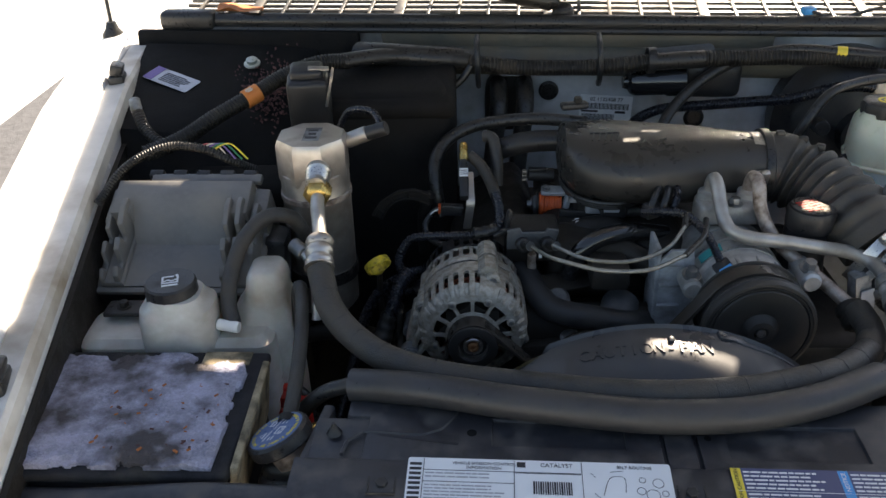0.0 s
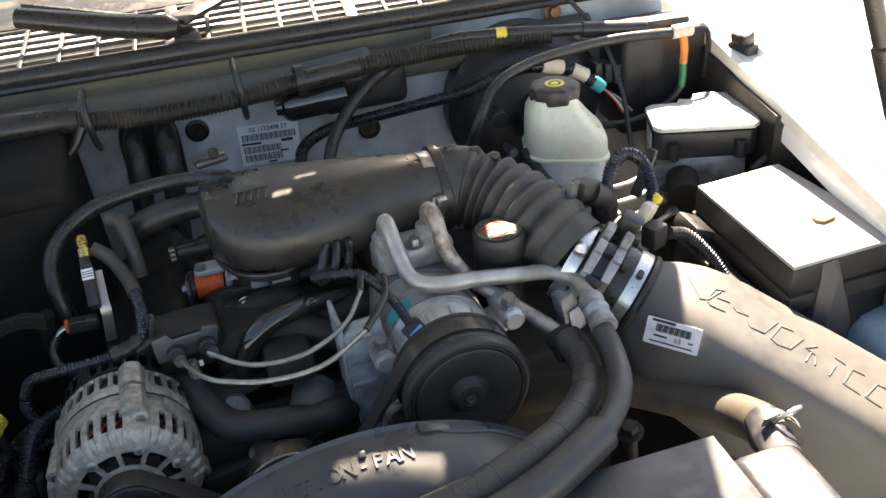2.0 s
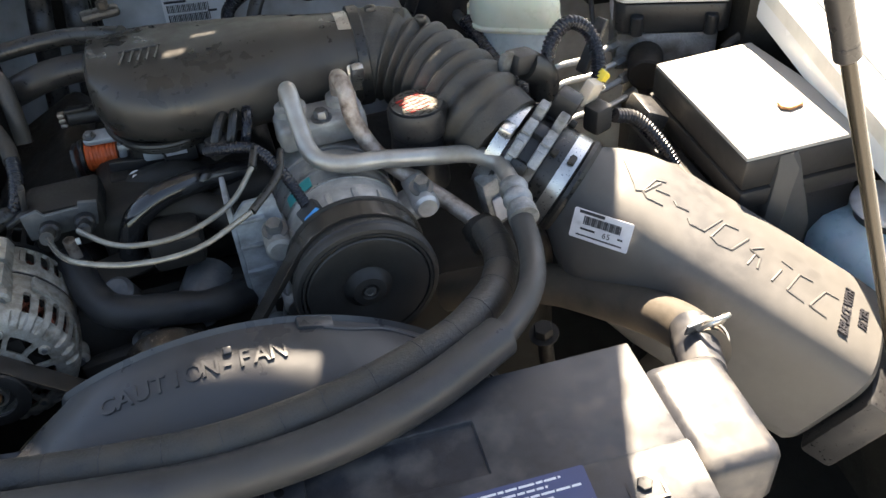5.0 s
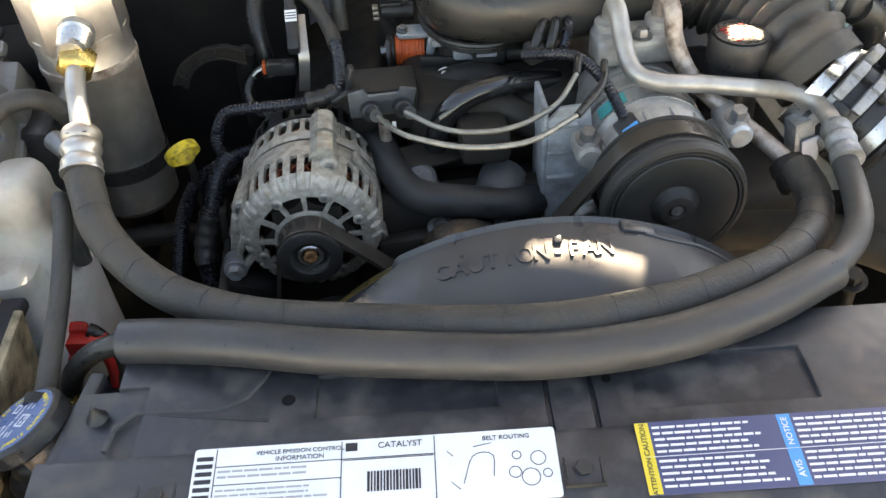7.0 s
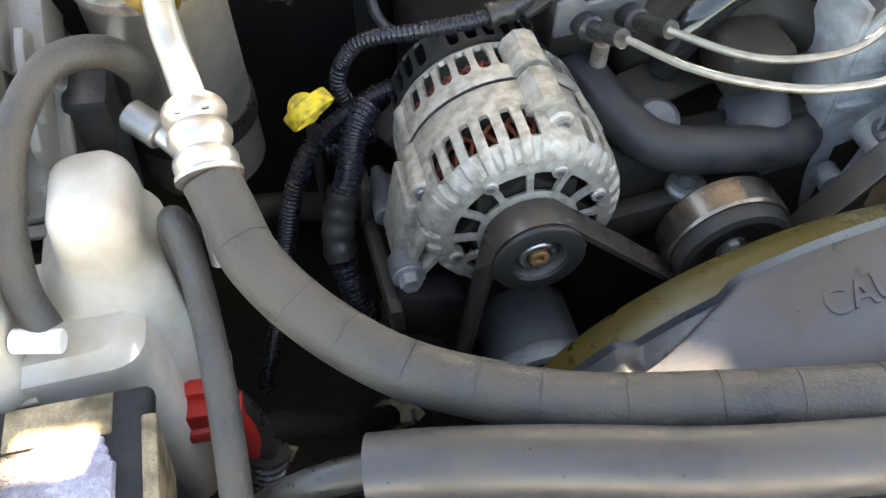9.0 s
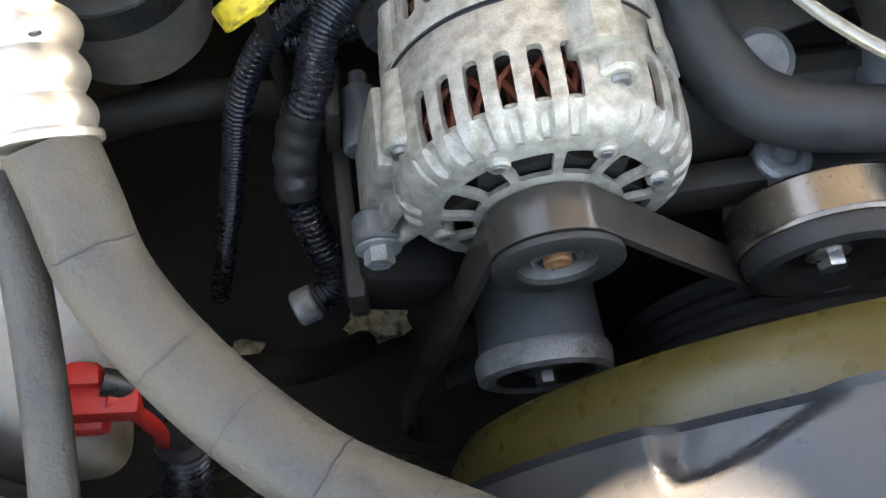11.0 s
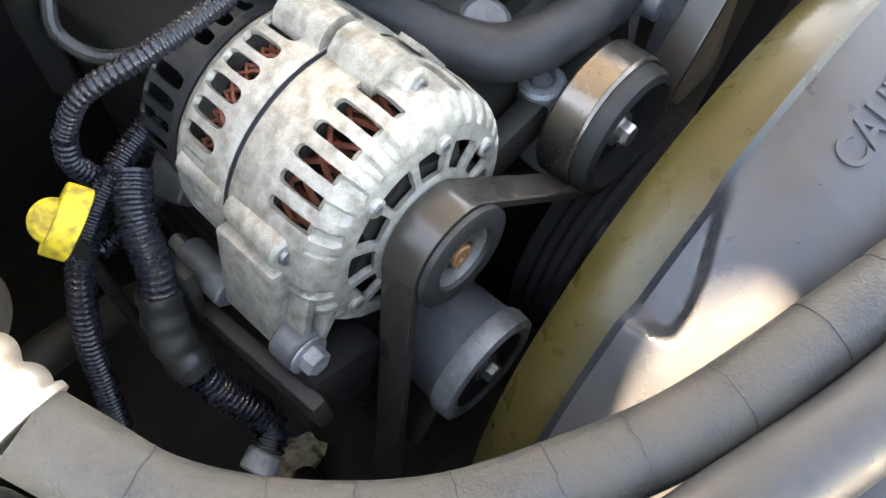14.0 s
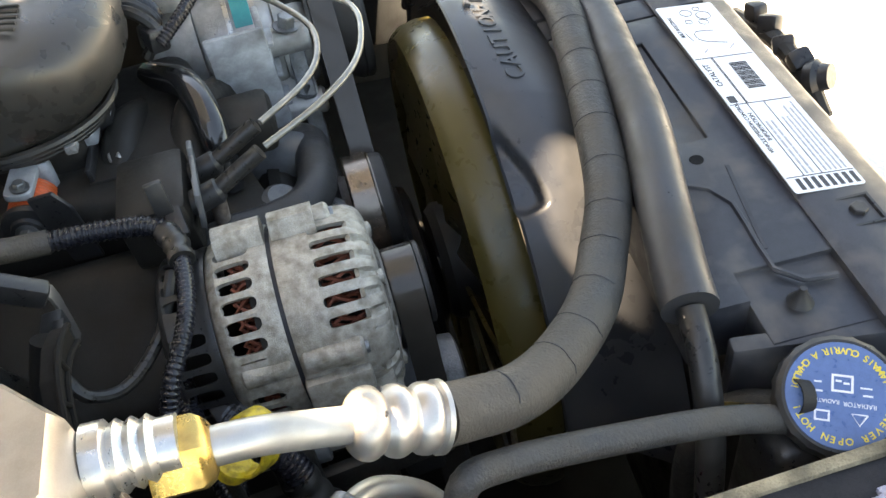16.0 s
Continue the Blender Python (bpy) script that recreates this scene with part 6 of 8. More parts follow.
                (0.010, 0.0095, 0.007, 0.0010), (0.010, 0.0145, 0.007, 0.0010), (0.0065, 0.012, 0.001, 0.006), (0.0135, 0.012, 0.001, 0.006), (-0.013, -0.001, 0.005, 0.001), (-0.012, -0.005, 0.006, 0.0009), (0.013, -0.001, 0.006, 0.001), (0.0125, -0.006, 0.004, 0.0009)], 0.00015, bm)
bm = tube([m_d @ Vector(q) for q in ((-0.013, 0.0095, 0), (-0.009, 0.0155, 0), (-0.005, 0.0095, 0), (-0.013, 0.0095, 0))], 0.0005, 4, 0.002, bm, straight=True)
part("white_print", bm, M_WHITEINK, rc, smooth=False)
# spring clamp and copper-coloured bits by the neck
solo("hose_clip", band((-0.155, 0.712, 0.79), (0.1, 0.9, 0.3), 0.0095, 0.008), M_DARK, "small dark steel clip on the overflow hose", "hose clip")
solo("drain_fitting", rod((-0.145, 0.725, 0.762), (-0.128, 0.745, 0.75), 0.008, 12), M_BRASS, "brownish metal fitting beside the radiator neck", "fitting")
# red battery cable
cab = thing("positive_cable", (-0.175, 0.79, 0.62), "red battery cable with a red terminal clamp", "cable")
m_b = pose(-0.2044, 0.8690, 0.690)
part("clamp", plate(m_b, [(0.0242, -0.0016), (0.0229, 0.0087), (0.0196, 0.0119), (-0.0127, 0.0154), (-0.0193, 0.0138), (-0.0241, 0.0093), (-0.0242, 0.0032)], 0.016, 0.004), M_RED, cab)
part("clamp_band", box(m_b @ pose(0.0195, -0.006, 0.001, 0, 4, -3), (0.040, 0.016, 0.018), 0.0025), M_RED, cab)
part("clamp_tongue", box(m_b @ pose(-0.026, 0.001, -0.001, 0, -6, -6), (0.058, 0.009, 0.010), 0.002), M_RED, cab)
part("clamp_base", box(m_b @ pose(-0.004, -0.008, -0.012, 0, 0, -3), (0.046, 0.018, 0.014), 0.004), M_RED, cab)
part("lead", tube([(-0.1814, 0.8625, 0.6970), (-0.1750, 0.8620, 0.6920), (-0.1697, 0.8595, 0.6830), (-0.1661, 0.8556, 0.6620), (-0.1712, 0.8532, 0.6250)], 0.0062, 12, 0.006), M_RED, cab)
part("black_lead", tube([(-0.1812, 0.8703, 0.7020), (-0.1745, 0.8691, 0.6980), (-0.1689, 0.8667, 0.6900), (-0.1615, 0.8610, 0.6680), (-0.1610, 0.8514, 0.6320)], 0.0072, 12, 0.006), M_RUBBER, cab)
part("conduit", loom([(-0.1606, 0.8540, 0.6370), (-0.1659, 0.8457, 0.6100), (-0.1784, 0.8329, 0.5600), (-0.1996, 0.8052, 0.4800)], 0.0155, 0.006, 14), M_LOOM, cab)

# control box
ecu = thing("control_box", (-0.34, 1.03, 0.78), "dusty grey plastic control box with a recessed lid", "control box")
m_e = axes((-0.338, 0.985, 0.858), (1, -0.04, 0), (0, 0.86, 0.42))
exs = [-0.105, -0.092, -0.082, -0.065, 0.062, 0.079, 0.088, 0.098, 0.108]
eys = [-0.055, -0.045, -0.005, 0.030, 0.058, 0.075, 0.085]


def ecu_h(i, j):
    x, y = (exs[i] + exs[i + 1]) / 2, (eys[j] + eys[j + 1]) / 2
    if -0.065 < x < 0.062:
        return -0.030 if y < 0.058 else 0.012
    if y > 0.04:
        return 0.012 if abs(x) < 0.09 else -0.006
    if x < -0.092 or x > 0.098:
        return -0.034
    return -0.024


part("lid", terrace(m_e, exs, eys, ecu_h, -0.045, 0.004), M_ECU, ecu)
rings = []
for x in (-0.066, 0.063):
    rings.append([m_e @ Vector((x, y, z)) for y, z in ((0.008, -0.031), (0.050, 0.010), (0.0605, 0.0125), (0.0605, -0.031))])
part("sloping_wall", loft(rings), M_ECU, ecu)
for x, w, k in ((-0.092, 0.006, 0.8), (-0.072, 0.008, 1.0), (0.064, 0.007, 1.0), (0.080, 0.007, 1.05), (0.098, 0.006, 0.8)):
    out = [(-0.054, 0.0), (-0.051, 0.022), (-0.040, 0.030), (-0.036, 0.016), (-0.028, 0.019), (-0.022, 0.040), (-0.006, 0.045), (-0.001, 0.026), (0.006, 0.028), (0.010, 0.050), (0.036, 0.057), (0.050, 0.054), (0.060, 0.0)]
    part("fin", plate(m_e @ Matrix.Translation((x - w / 2, 0, -0.036)) @ pose(0, 0, 0, 90, 0, 90), [(p, q * k) for p, q in out], w, 0.0016), M_ECU, ecu)
part("base", box(m_e @ Matrix.Translation((0.0, 0.01, -0.062)), (0.215, 0.14, 0.045), 0.006), M_BLACK, ecu)
part("front_edge", box(m_e @ Matrix.Translation((0.0, -0.060, -0.034)), (0.20, 0.008, 0.008), 0.002), M_ECU, ecu)
part("rear_rail", box(m_e @ Matrix.Translation((0.02, 0.098, -0.004)), (0.15, 0.014, 0.010), 0.003), M_ECU, ecu)
for k in range(5):
    part("connector", box(m_e @ Matrix.Translation((-0.05 + 0.032 * k, 0.106, -0.004)), (0.02, 0.012, 0.010), 0.003), M_GRILLE if k == 3 else M_BLACK, ecu)
part("moulded_mark", bars(m_e @ Matrix.Translation((0.02, 0.065, 0.0082)), [(0.004 * k, 0, 0.0026, 0.0012) for k in range(-4, 5)], 0.0004), M_BLACK, ecu)
solo("box_loom", loom([(-0.45, 1.03, 0.885), (-0.42, 1.075, 0.918), (-0.37, 1.10, 0.935), (-0.32, 1.10, 0.930), (-0.29, 1.10, 0.915), (-0.26, 1.12, 0.89)], 0.0062, 0.004), M_LOOM_DUSTY, "dusty wiring loom curling behind the control box", "wiring loom")
for k, mt in enumerate((M_RED, M_CREAM, M_PURPLE, M_GREEN, M_YELPRINT)):
    solo("thin_wire", tube([(-0.335 + 0.006 * k, 1.10, 0.928), (-0.315 + 0.007 * k, 1.105, 0.936), (-0.295 + 0.008 * k, 1.10, 0.915)], 0.0012, 6, 0.005), mt, "thin coloured wire at the control box plug", "wire", group="control box wires")
blk = thing("box_bracket", (-0.22, 1.02, 0.70), "black crumpled plastic bracket beside the control box", "bracket")
part("sheet", plate(axes((-0.245, 1.0, 0.80), (0.1, 1, 0), (-0.2, 0, 1)), [(0, 0), (0.09, 0), (0.10, 0.05), (0.08, 0.085), (0.05, 0.075), (0.03, 0.09), (0.0, 0.06)], 0.005, 0.0015), M_BLACK, blk)
part("post", box(pose(-0.225, 1.03, 0.78, 0, 6, 0), (0.03, 0.05, 0.12), 0.008), M_BLACK, blk)

# dark apron hump, label, debris and blower case at the rear left
hump = thing("apron_hump", (-0.40, 1.33, 0.70), "black plastic inner panel with a purple and white label", "inner panel", kind="structure")
bm = loft([[(-0.50, 1.16, 0.78), (-0.36, 1.14, 0.78), (-0.22, 1.15, 0.76), (-0.22, 1.16, 0.50), (-0.50, 1.16, 0.50)],
           [(-0.50, 1.24, 0.91), (-0.38, 1.23, 0.90), (-0.22, 1.26, 0.86), (-0.22, 1.27, 0.50), (-0.50, 1.27, 0.50)],
           [(-0.51, 1.34, 0.925), (-0.38, 1.34, 0.925), (-0.22, 1.38, 0.90), (-0.22, 1.38, 0.50), (-0.51, 1.38, 0.50)],
           [(-0.52, 1.50, 0.965), (-0.38, 1.50, 0.96), (-0.22, 1.50, 0.955), (-0.22, 1.50, 0.50), (-0.52, 1.50, 0.50)]])
part("panel", bm, M_HUMP, hump)
part("rear_flap", box(axes((-0.345, 1.512, 0.955), (1, -0.10, 0), (0, 0.15, 1)), (0.40, 0.052, 0.02), 0.006), M_HUMP, hump)
m_h = axes((-0.447, 1.383, 0.9355), (1, 0.0, -0.02), (-0.1, 1, 0.25))
# white label paper in grey, for the shade it lies in
part("label_paper", plate(m_h @ pose(0, 0, 0.002, 0, 0, -30), rounded(0.095, 0.038, 0.003, 3), 0.0006, 0), M_LABELGREY, hump, smooth=False)
part("label_band", bars(m_h @ pose(0, 0, 0.0032, 0, 0, -30), [(-0.037, 0, 0.018, 0.037)], 0.0003), M_PURPLE, hump, smooth=False)
part("label_print", text_lines(m_h @ pose(0, 0, 0.0032, 0, 0, -30), -0.018, 0.010, 0.056, 6, 0.0042, 0.0018, 21), M_INK, hump, smooth=False)
part("bolt_washer", lathe(along((-0.321, 1.425, 0.948), (0, -0.35, 1)), [(0, 0), (0, 0.014), (0.002, 0.0135), (0.003, 0.009), (0.009, 0.009), (0.010, 0.007), (0.010, 0)], 20), M_ZINC, hump, "pale plated bolt")
bm = None
rnd = random.Random(9)
for k in range(420):
    x, y = rnd.gauss(-0.285, 0.030), rnd.gauss(1.36, 0.035)
    z = 0.905 + 0.40 * (y - 1.34) + 0.006
    s = rnd.uniform(0.0012, 0.0028)
    bm = box(pose(x, y, z + rnd.uniform(0, 0.004), rnd.uniform(0, 180), rnd.uniform(0, 180), rnd.uniform(0, 180)), (s * 1.8, s, s), 0, bm=bm)
solo("seed_debris", bm, M_SEED, "purple-brown dried seeds gathered on the panel", "debris", "stuff")
bm = loom([(-0.43, 1.17, 0.895), (-0.385, 1.20, 0.905), (-0.34, 1.235, 0.925), (-0.29, 1.27, 0.945), (-0.24, 1.31, 0.965), (-0.19, 1.335, 0.975), (-0.15, 1.35, 0.972)], 0.0125, 0.005, 12)
lo = thing("rear_loom", (-0.25, 1.29, 0.90), "dusty corrugated loom with an orange tape band", "wiring loom")
part("conduit", bm, M_LOOM_DUSTY, lo)
part("orange_band", tube([(-0.299, 1.2635, 0.9413), (-0.280, 1.278, 0.9488)], 0.0142, 16, 0.01), M_ORANGETAPE, lo)
part("tape_print", bars(axes((-0.2905, 1.262, 0.9575), (0.76, 0.58, 0.3), (-0.6, 0.75, 0.1)), [(0, 0.004, 0.010, 0.002), (0, 0.0, 0.012, 0.002), (0, -0.004, 0.008, 0.002)], 0.0004), M_CREAM, lo)
part("branch", loom([(-0.455, 1.235, 0.935), (-0.44, 1.215, 0.915), (-0.41, 1.195, 0.90), (-0.375, 1.20, 0.90)], 0.009, 0.005), M_LOOM_DUSTY, lo)
part("branch_end", rod((-0.456, 1.236, 0.936), (-0.462, 1.25, 0.95), 0.0085, 12), M_CASTDARK, lo)
case = thing("blower_case", (-0.11, 1.34, 0.50), "large black heater and blower case against the firewall", "heater case")
part("case", box(pose(-0.10, 1.36, 0.72), (0.24, 0.24, 0.46), 0.03, 3), M_HUMP, case)
part("lid", box(pose(-0.09, 1.345, 0.935, 4, 0, 0), (0.22, 0.22, 0.03), 0.012, 3), M_HUMP, case)
part("duct", tube([(-0.14, 1.42, 0.965), (-0.10, 1.40, 0.968), (-0.03, 1.40, 0.962), (0.03, 1.41, 0.955)], 0.022, 14, 0.01, flat=0.8), M_RUBBER, case)
rel = thing("relay_module", (-0.19, 1.235, 0.86), "black module with metal clip behind the accumulator", "relay")
part("body", box(pose(-0.195, 1.235, 0.945, 8, 0, 6), (0.062, 0.045, 0.085), 0.008, 3), M_FUSE, rel)
part("cap", box(pose(-0.197, 1.240, 0.990, 8, 0, 6), (0.048, 0.040, 0.02), 0.006, 3), M_FUSE, rel)
part("clip", box(pose(-0.163, 1.225, 0.972, 8, 14, 6), (0.004, 0.03, 0.05), 0.001), M_CAN, rel)
part("clip_top", box(pose(-0.178, 1.232, 0.998, 8, 4, 6), (0.03, 0.012, 0.003), 0.001), M_CAN, rel)
solo("dark_housing", box(pose(-0.30, 1.17, 0.78, 0, 0, 0), (0.16, 0.10, 0.16), 0.02, 3), M_HUMP, "dark plastic housing below the rear loom", "housing")
solo("cowl_leaf", loft([[(-0.40 + 0.02 * k, 1.535 + 0.012 * math.sin(k * 1.3), 1.010 + 0.004 * math.sin(k * 2.1)), (-0.40 + 0.02 * k, 1.565 + 0.01 * math.sin(k), 1.013 + 0.004 * math.cos(k)), (-0.40 + 0.02 * k, 1.55, 1.006)] for k in range(5)]), M_LEAF, "dry orange-brown leaf lying on the cowl", "leaf")
oc = thing("oil_filler", (-0.020, 1.295, 0.80), "black oil filler cap with worn yellow print", "oil filler")
part("neck", rod((-0.020, 1.295, 0.80), (-0.020, 1.294, 0.872), 0.017, 20), M_BLACK, oc)
part("oil_cap", lathe(pose(-0.020, 1.2945, 0.868), [(0, 0), (0, 0.024), (0.016, 0.0245), (0.020, 0.022), (0.0215, 0.019), (0.0215, 0)], 48, warp=lambda a, i: 1.0 + 0.03 * math.cos(8 * a)), M_BLACK, oc)
part("cap_print", lathe(pose(-0.020, 1.2945, 0.8898), [(0, 0.0185), (0.0004, 0.018), (0.0004, 0.0135), (0, 0.013)], 28), M_YELPRINT, oc)
part("cap_symbol", bars(pose(-0.020, 1.2945, 0.8900), [(0, 0, 0.014, 0.004), (0.004, 0.004, 0.006, 0.003)], 0.0003), M_YELPRINT, oc)

# ---- engine top: resonator, elbow, air meter, intake duct ----
res = thing("air_resonator", (0.28, 1.13, 0.84), "dark grey moulded plastic air resonator on the engine", "air resonator")


def blob(cx, cy, cz, hy, hz, p, n=40):
    out = []
    for k in range(n):
        a = 2 * math.pi * k / n
        c, s = math.cos(a), math.sin(a)
        out.append((cx, cy + hy * math.copysign(abs(c) ** (2 / p), c), cz + hz * math.copysign(abs(s) ** (2 / p), s)))
    return out


secs = [(0.1635, 1.158, 0.893, 0.022, 0.016), (0.1655, 1.157, 0.893, 0.040, 0.028), (0.171, 1.155, 0.894, 0.058, 0.037), (0.182, 1.152, 0.890, 0.073, 0.039), (0.20, 1.148, 0.889, 0.084, 0.042), (0.23, 1.143, 0.888, 0.090, 0.0435),
        (0.27, 1.135, 0.888, 0.086, 0.0445), (0.31, 1.128, 0.888, 0.076, 0.0455), (0.35, 1.122, 0.889, 0.064, 0.0465), (0.39, 1.116, 0.887, 0.053, 0.046), (0.415, 1.114, 0.886, 0.047, 0.0455), (0.43, 1.113, 0.886, 0.046, 0.045)]
part("shell", loft([blob(x, y, z, hy, hz, 2.5) for x, y, z, hy, hz in secs]), M_RESON, res)
bm = None
for k in range(3):
    ring = [(0.231 + (0.062 - 0.003 * k) * math.cos(a), 1.144 + (0.074 - 0.004 * k) * math.sin(a), 0.854 - 0.005 * k) for a in (2 * math.pi * q / 40 for q in range(41))]
    bm = tube(ring, 0.0035, 8, 0.02, bm, straight=True)
part("foot_ring", bm, M_RUBBER, res)
part("foot", lathe(pose(0.229, 1.14, 0.80), [(0, 0.034), (0.02, 0.040), (0.045, 0.045), (0.06, 0.055), (0.06, 0)], 32, warp=lambda a, i: 1.0 + 0.2 * abs(math.sin(a))), M_RESON, res)
m_k = axes((0.223, 1.118, 0.9315), (1, 0, 0.0), (0, 1, 0.02))
bm = None
for x in (-0.017, -0.008, 0.0, 0.008, 0.016):
    bm = tube([m_k @ Vector(q) for q in ((x - 0.003, -0.012, 0), (x, 0.0, 0.001), (x + 0.002, 0.012, 0))], 0.0013, 5, 0.008, bm)
part("moulded_mark", tube([m_k @ Vector(q) for q in ((-0.02, 0.013, 0), (0.02, 0.013, 0))], 0.0013, 5, 0.008, bm), M_RESON, res)
part("end_band", band((0.4235, 1.1135, 0.886), (1, -0.03, 0), 0.0465, 0.013, 0.0012), M_STEEL, res)
part("band_screw", box(pose(0.424, 1.063, 0.893, 20, 0, 0), (0.013, 0.010, 0.022), 0.003), M_STEEL, res)
part("bolt_tab", box(pose(0.19, 1.205, 0.945, 0, 0, 10), (0.04, 0.018, 0.010), 0.004), M_BLACK, res)
part("tab_bolt", hexbolt((0.195, 1.205, 0.948), (0, 0, 1), 0.006, 0.008), M_DARK, res)

elb = thing("intake_bellows", (0.50, 1.05, 0.80), "ribbed black rubber intake bellows between clamps", "intake bellows")
ELB = [(0.428, 1.1135, 0.886), (0.462, 1.108, 0.886), (0.494, 1.082, 0.876), (0.517, 1.042, 0.866), (0.532, 1.004, 0.854), (0.547, 0.978, 0.838)]


def bell(s, q):
    base = 0.0465
    if q < 0.08:
        return base + 0.004 * (1 if q > 0.03 else 0)
    if q < 0.20:
        return base + 0.001
    if q > 0.90:
        return base - 0.001
    return base + 0.0035 * math.sin((q - 0.2) / 0.70 * 2 * math.pi * 8.0)


part("bellows", tube(ELB, bell, 36, 0.0022), M_HOSE, elb)
part("collar_bead", band((0.436, 1.1135, 0.886), (1, -0.05, 0), 0.0470, 0.010, 0.0050), M_RUBBER, elb)
for p, a in (((0.455, 1.112, 0.934), 0), ((0.482, 1.10, 0.930), -20), ((0.50, 1.085, 0.925), -40)):
    part("nub", box(pose(*p, 0, 0, a), (0.012, 0.010, 0.010), 0.003), M_RUBBER, elb)
D = Vector((0.652, -0.621, -0.435)).normalized()
L = Vector((-0.69, -0.724, 0)).normalized()
U = L.cross(D)
if U.z < 0:
    U = -U
C0 = Vector((0.585, 0.944, 0.802))
part("end_band", band(C0 - D * 0.058, D, 0.0468, 0.014, 0.0012), M_STEEL, elb)
part("band_screw", box(axes(C0 - D * 0.058 + U * 0.040 + L * 0.028, D, L), (0.014, 0.018, 0.010), 0.003), M_STEEL, elb)
mt_ = thing("air_meter", C0 - D * 0.03 - Vector((0, 0, 0.05)), "grey finned air flow meter between two clamps", "air flow meter")
part("core", lathe(along(C0 - D * 0.046, D), [(0, 0), (0, 0.0455), (0.034, 0.0455), (0.034, 0)], 40), M_BLACK, mt_)
for k, w in ((-0.041, 0.011), (-0.019, 0.011)):
    o = C0 + D * k
    outl = []
    for q in range(32):
        a = 2 * math.pi * q / 32
        bump = 1.0 + 0.16 * max(0.0, math.cos(2 * (a - 0.9))) ** 6
        outl.append((0.049 * bump * math.cos(a), 0.049 * bump * math.sin(a)))
    part("flange", plate(axes(o, L, U) @ Matrix.Translation((0, 0, -w / 2)), outl, w, 0.0018), M_CASTDARK, mt_)
for deg in (25, 75, 130, 180, 230, 300):
    a = radians(deg)
    o = C0 - D * 0.030 + (L * math.cos(a) + U * math.sin(a)) * 0.048
    part("block", box(axes(o, D, L * -math.sin(a) + U * math.cos(a)), (0.018, 0.016, 0.010), 0.003), M_BLACK, mt_)
for deg in (42, 68, 94, 120):
    a = radians(deg)
    for k in (-0.041, -0.019):
        o = C0 + D * k + (L * math.cos(a) + U * math.sin(a)) * 0.0535
        part("ridge", box(axes(o, D, L * -math.sin(a) + U * math.cos(a)), (0.0105, 0.018, 0.010 if deg != 94 else 0.022), 0.002), M_CASTDARK, mt_)
for deg in (60, 120, 240):
    a = radians(deg)
    o = C0 - D * 0.012 + (L * math.cos(a) + U * math.sin(a)) * 0.053
    part("screw", rod(o, o + D * 0.007, 0.0042, 12), M_DARK, mt_)
part("plug", box(axes(C0 - D * 0.025 + U * 0.058 - L * 0.030, D, L), (0.025, 0.022, 0.03), 0.004), M_BLACK, mt_)
du = thing("intake_duct", C0 + D * 0.17 - Vector((0, 0, 0.08)), "black plastic intake duct with raised badge shapes", "intake duct")
part("front_collar", lathe(along(C0 - D * 0.012, D), [(0, 0.0455), (0, 0.049), (0.008, 0.0500), (0.016, 0.049), (0.030, 0.0485), (0.032, 0.052), (0.036, 0.0525), (0.040, 0.050), (0.040, 0.045)], 44), M_RUBBER, du)
part("band", band(C0 + D * 0.010, D, 0.0495, 0.014, 0.0012), M_STEEL, du)
part("band_buckle", box(axes(C0 + D * 0.010 + U * 0.046 + L * 0.020, L, D), (0.018, 0.007, 0.004), 0.0015), M_DARK, du)
DS = [0.024, 0.045, 0.07, 0.12, 0.20, 0.30, 0.335, 0.342]
DW = [0.047, 0.062, 0.072, 0.077, 0.078, 0.078, 0.076, 0.070]
DH = [0.047, 0.056, 0.062, 0.064, 0.065, 0.065, 0.063, 0.056]


def duct_pt(q, a):
    """A point of the duct's skin, q metres along it, at the angle a from its near side."""
    w, h = np.interp(q, DS, DW), np.interp(q, DS, DH)
    c, sn = math.cos(a), math.sin(a)
    near = np.interp(q, [0.024, 0.07, 0.2], [2.0, 3.2, 4.6])
    p = near if sn > 0 and c > 0 else np.interp(q, [0.024, 0.10], [2.0, 4.5])
    if c < 0:
        w = np.interp(q, [0.024, 0.06, 0.1], [0.047, 0.052, 0.056])
    if sn < 0:
        h = np.interp(q, [0.024, 0.06, 0.15], [0.047, 0.065, 0.085])
    return C0 + D * q + L * (w * math.copysign(abs(c) ** (2 / p), c)) + U * (h * math.copysign(abs(sn) ** (2 / p), sn))


part("duct", loft([[duct_pt(q, 2 * math.pi * k / 64) for k in range(64)] for q in (0.024, 0.034, 0.045, 0.057, 0.07, 0.09, 0.12, 0.16, 0.20, 0.25, 0.30, 0.335, 0.342)]), M_DUCT, du)


def duct_top(q, l):
    """The point on the duct's upper skin at l metres towards its near side."""
    lo, hi = 0.02, math.pi - 0.02
    for _ in range(24):
        mid_ = (lo + hi) / 2
        if (duct_pt(q, mid_) - C0).dot(L) > l:
            lo = mid_
        else:
            hi = mid_
    return duct_pt(q, (lo + hi) / 2)


# raised badge outline shapes along the duct
for s0, shape in ((0.052, ((0, 1), (0.022, -1), (0.030, -0.7), (0.040, 0.6))), (0.082, ((0.014, 1), (0.004, 0.7), (-0.002, -0.7), (0.004, -1), (0.020, -0.9))), (0.092, ((-0.002, 0.0), (0.012, 0.2))), (0.110, ((0, 0.0), (0.004, -0.25), (0.016, -0.1))),
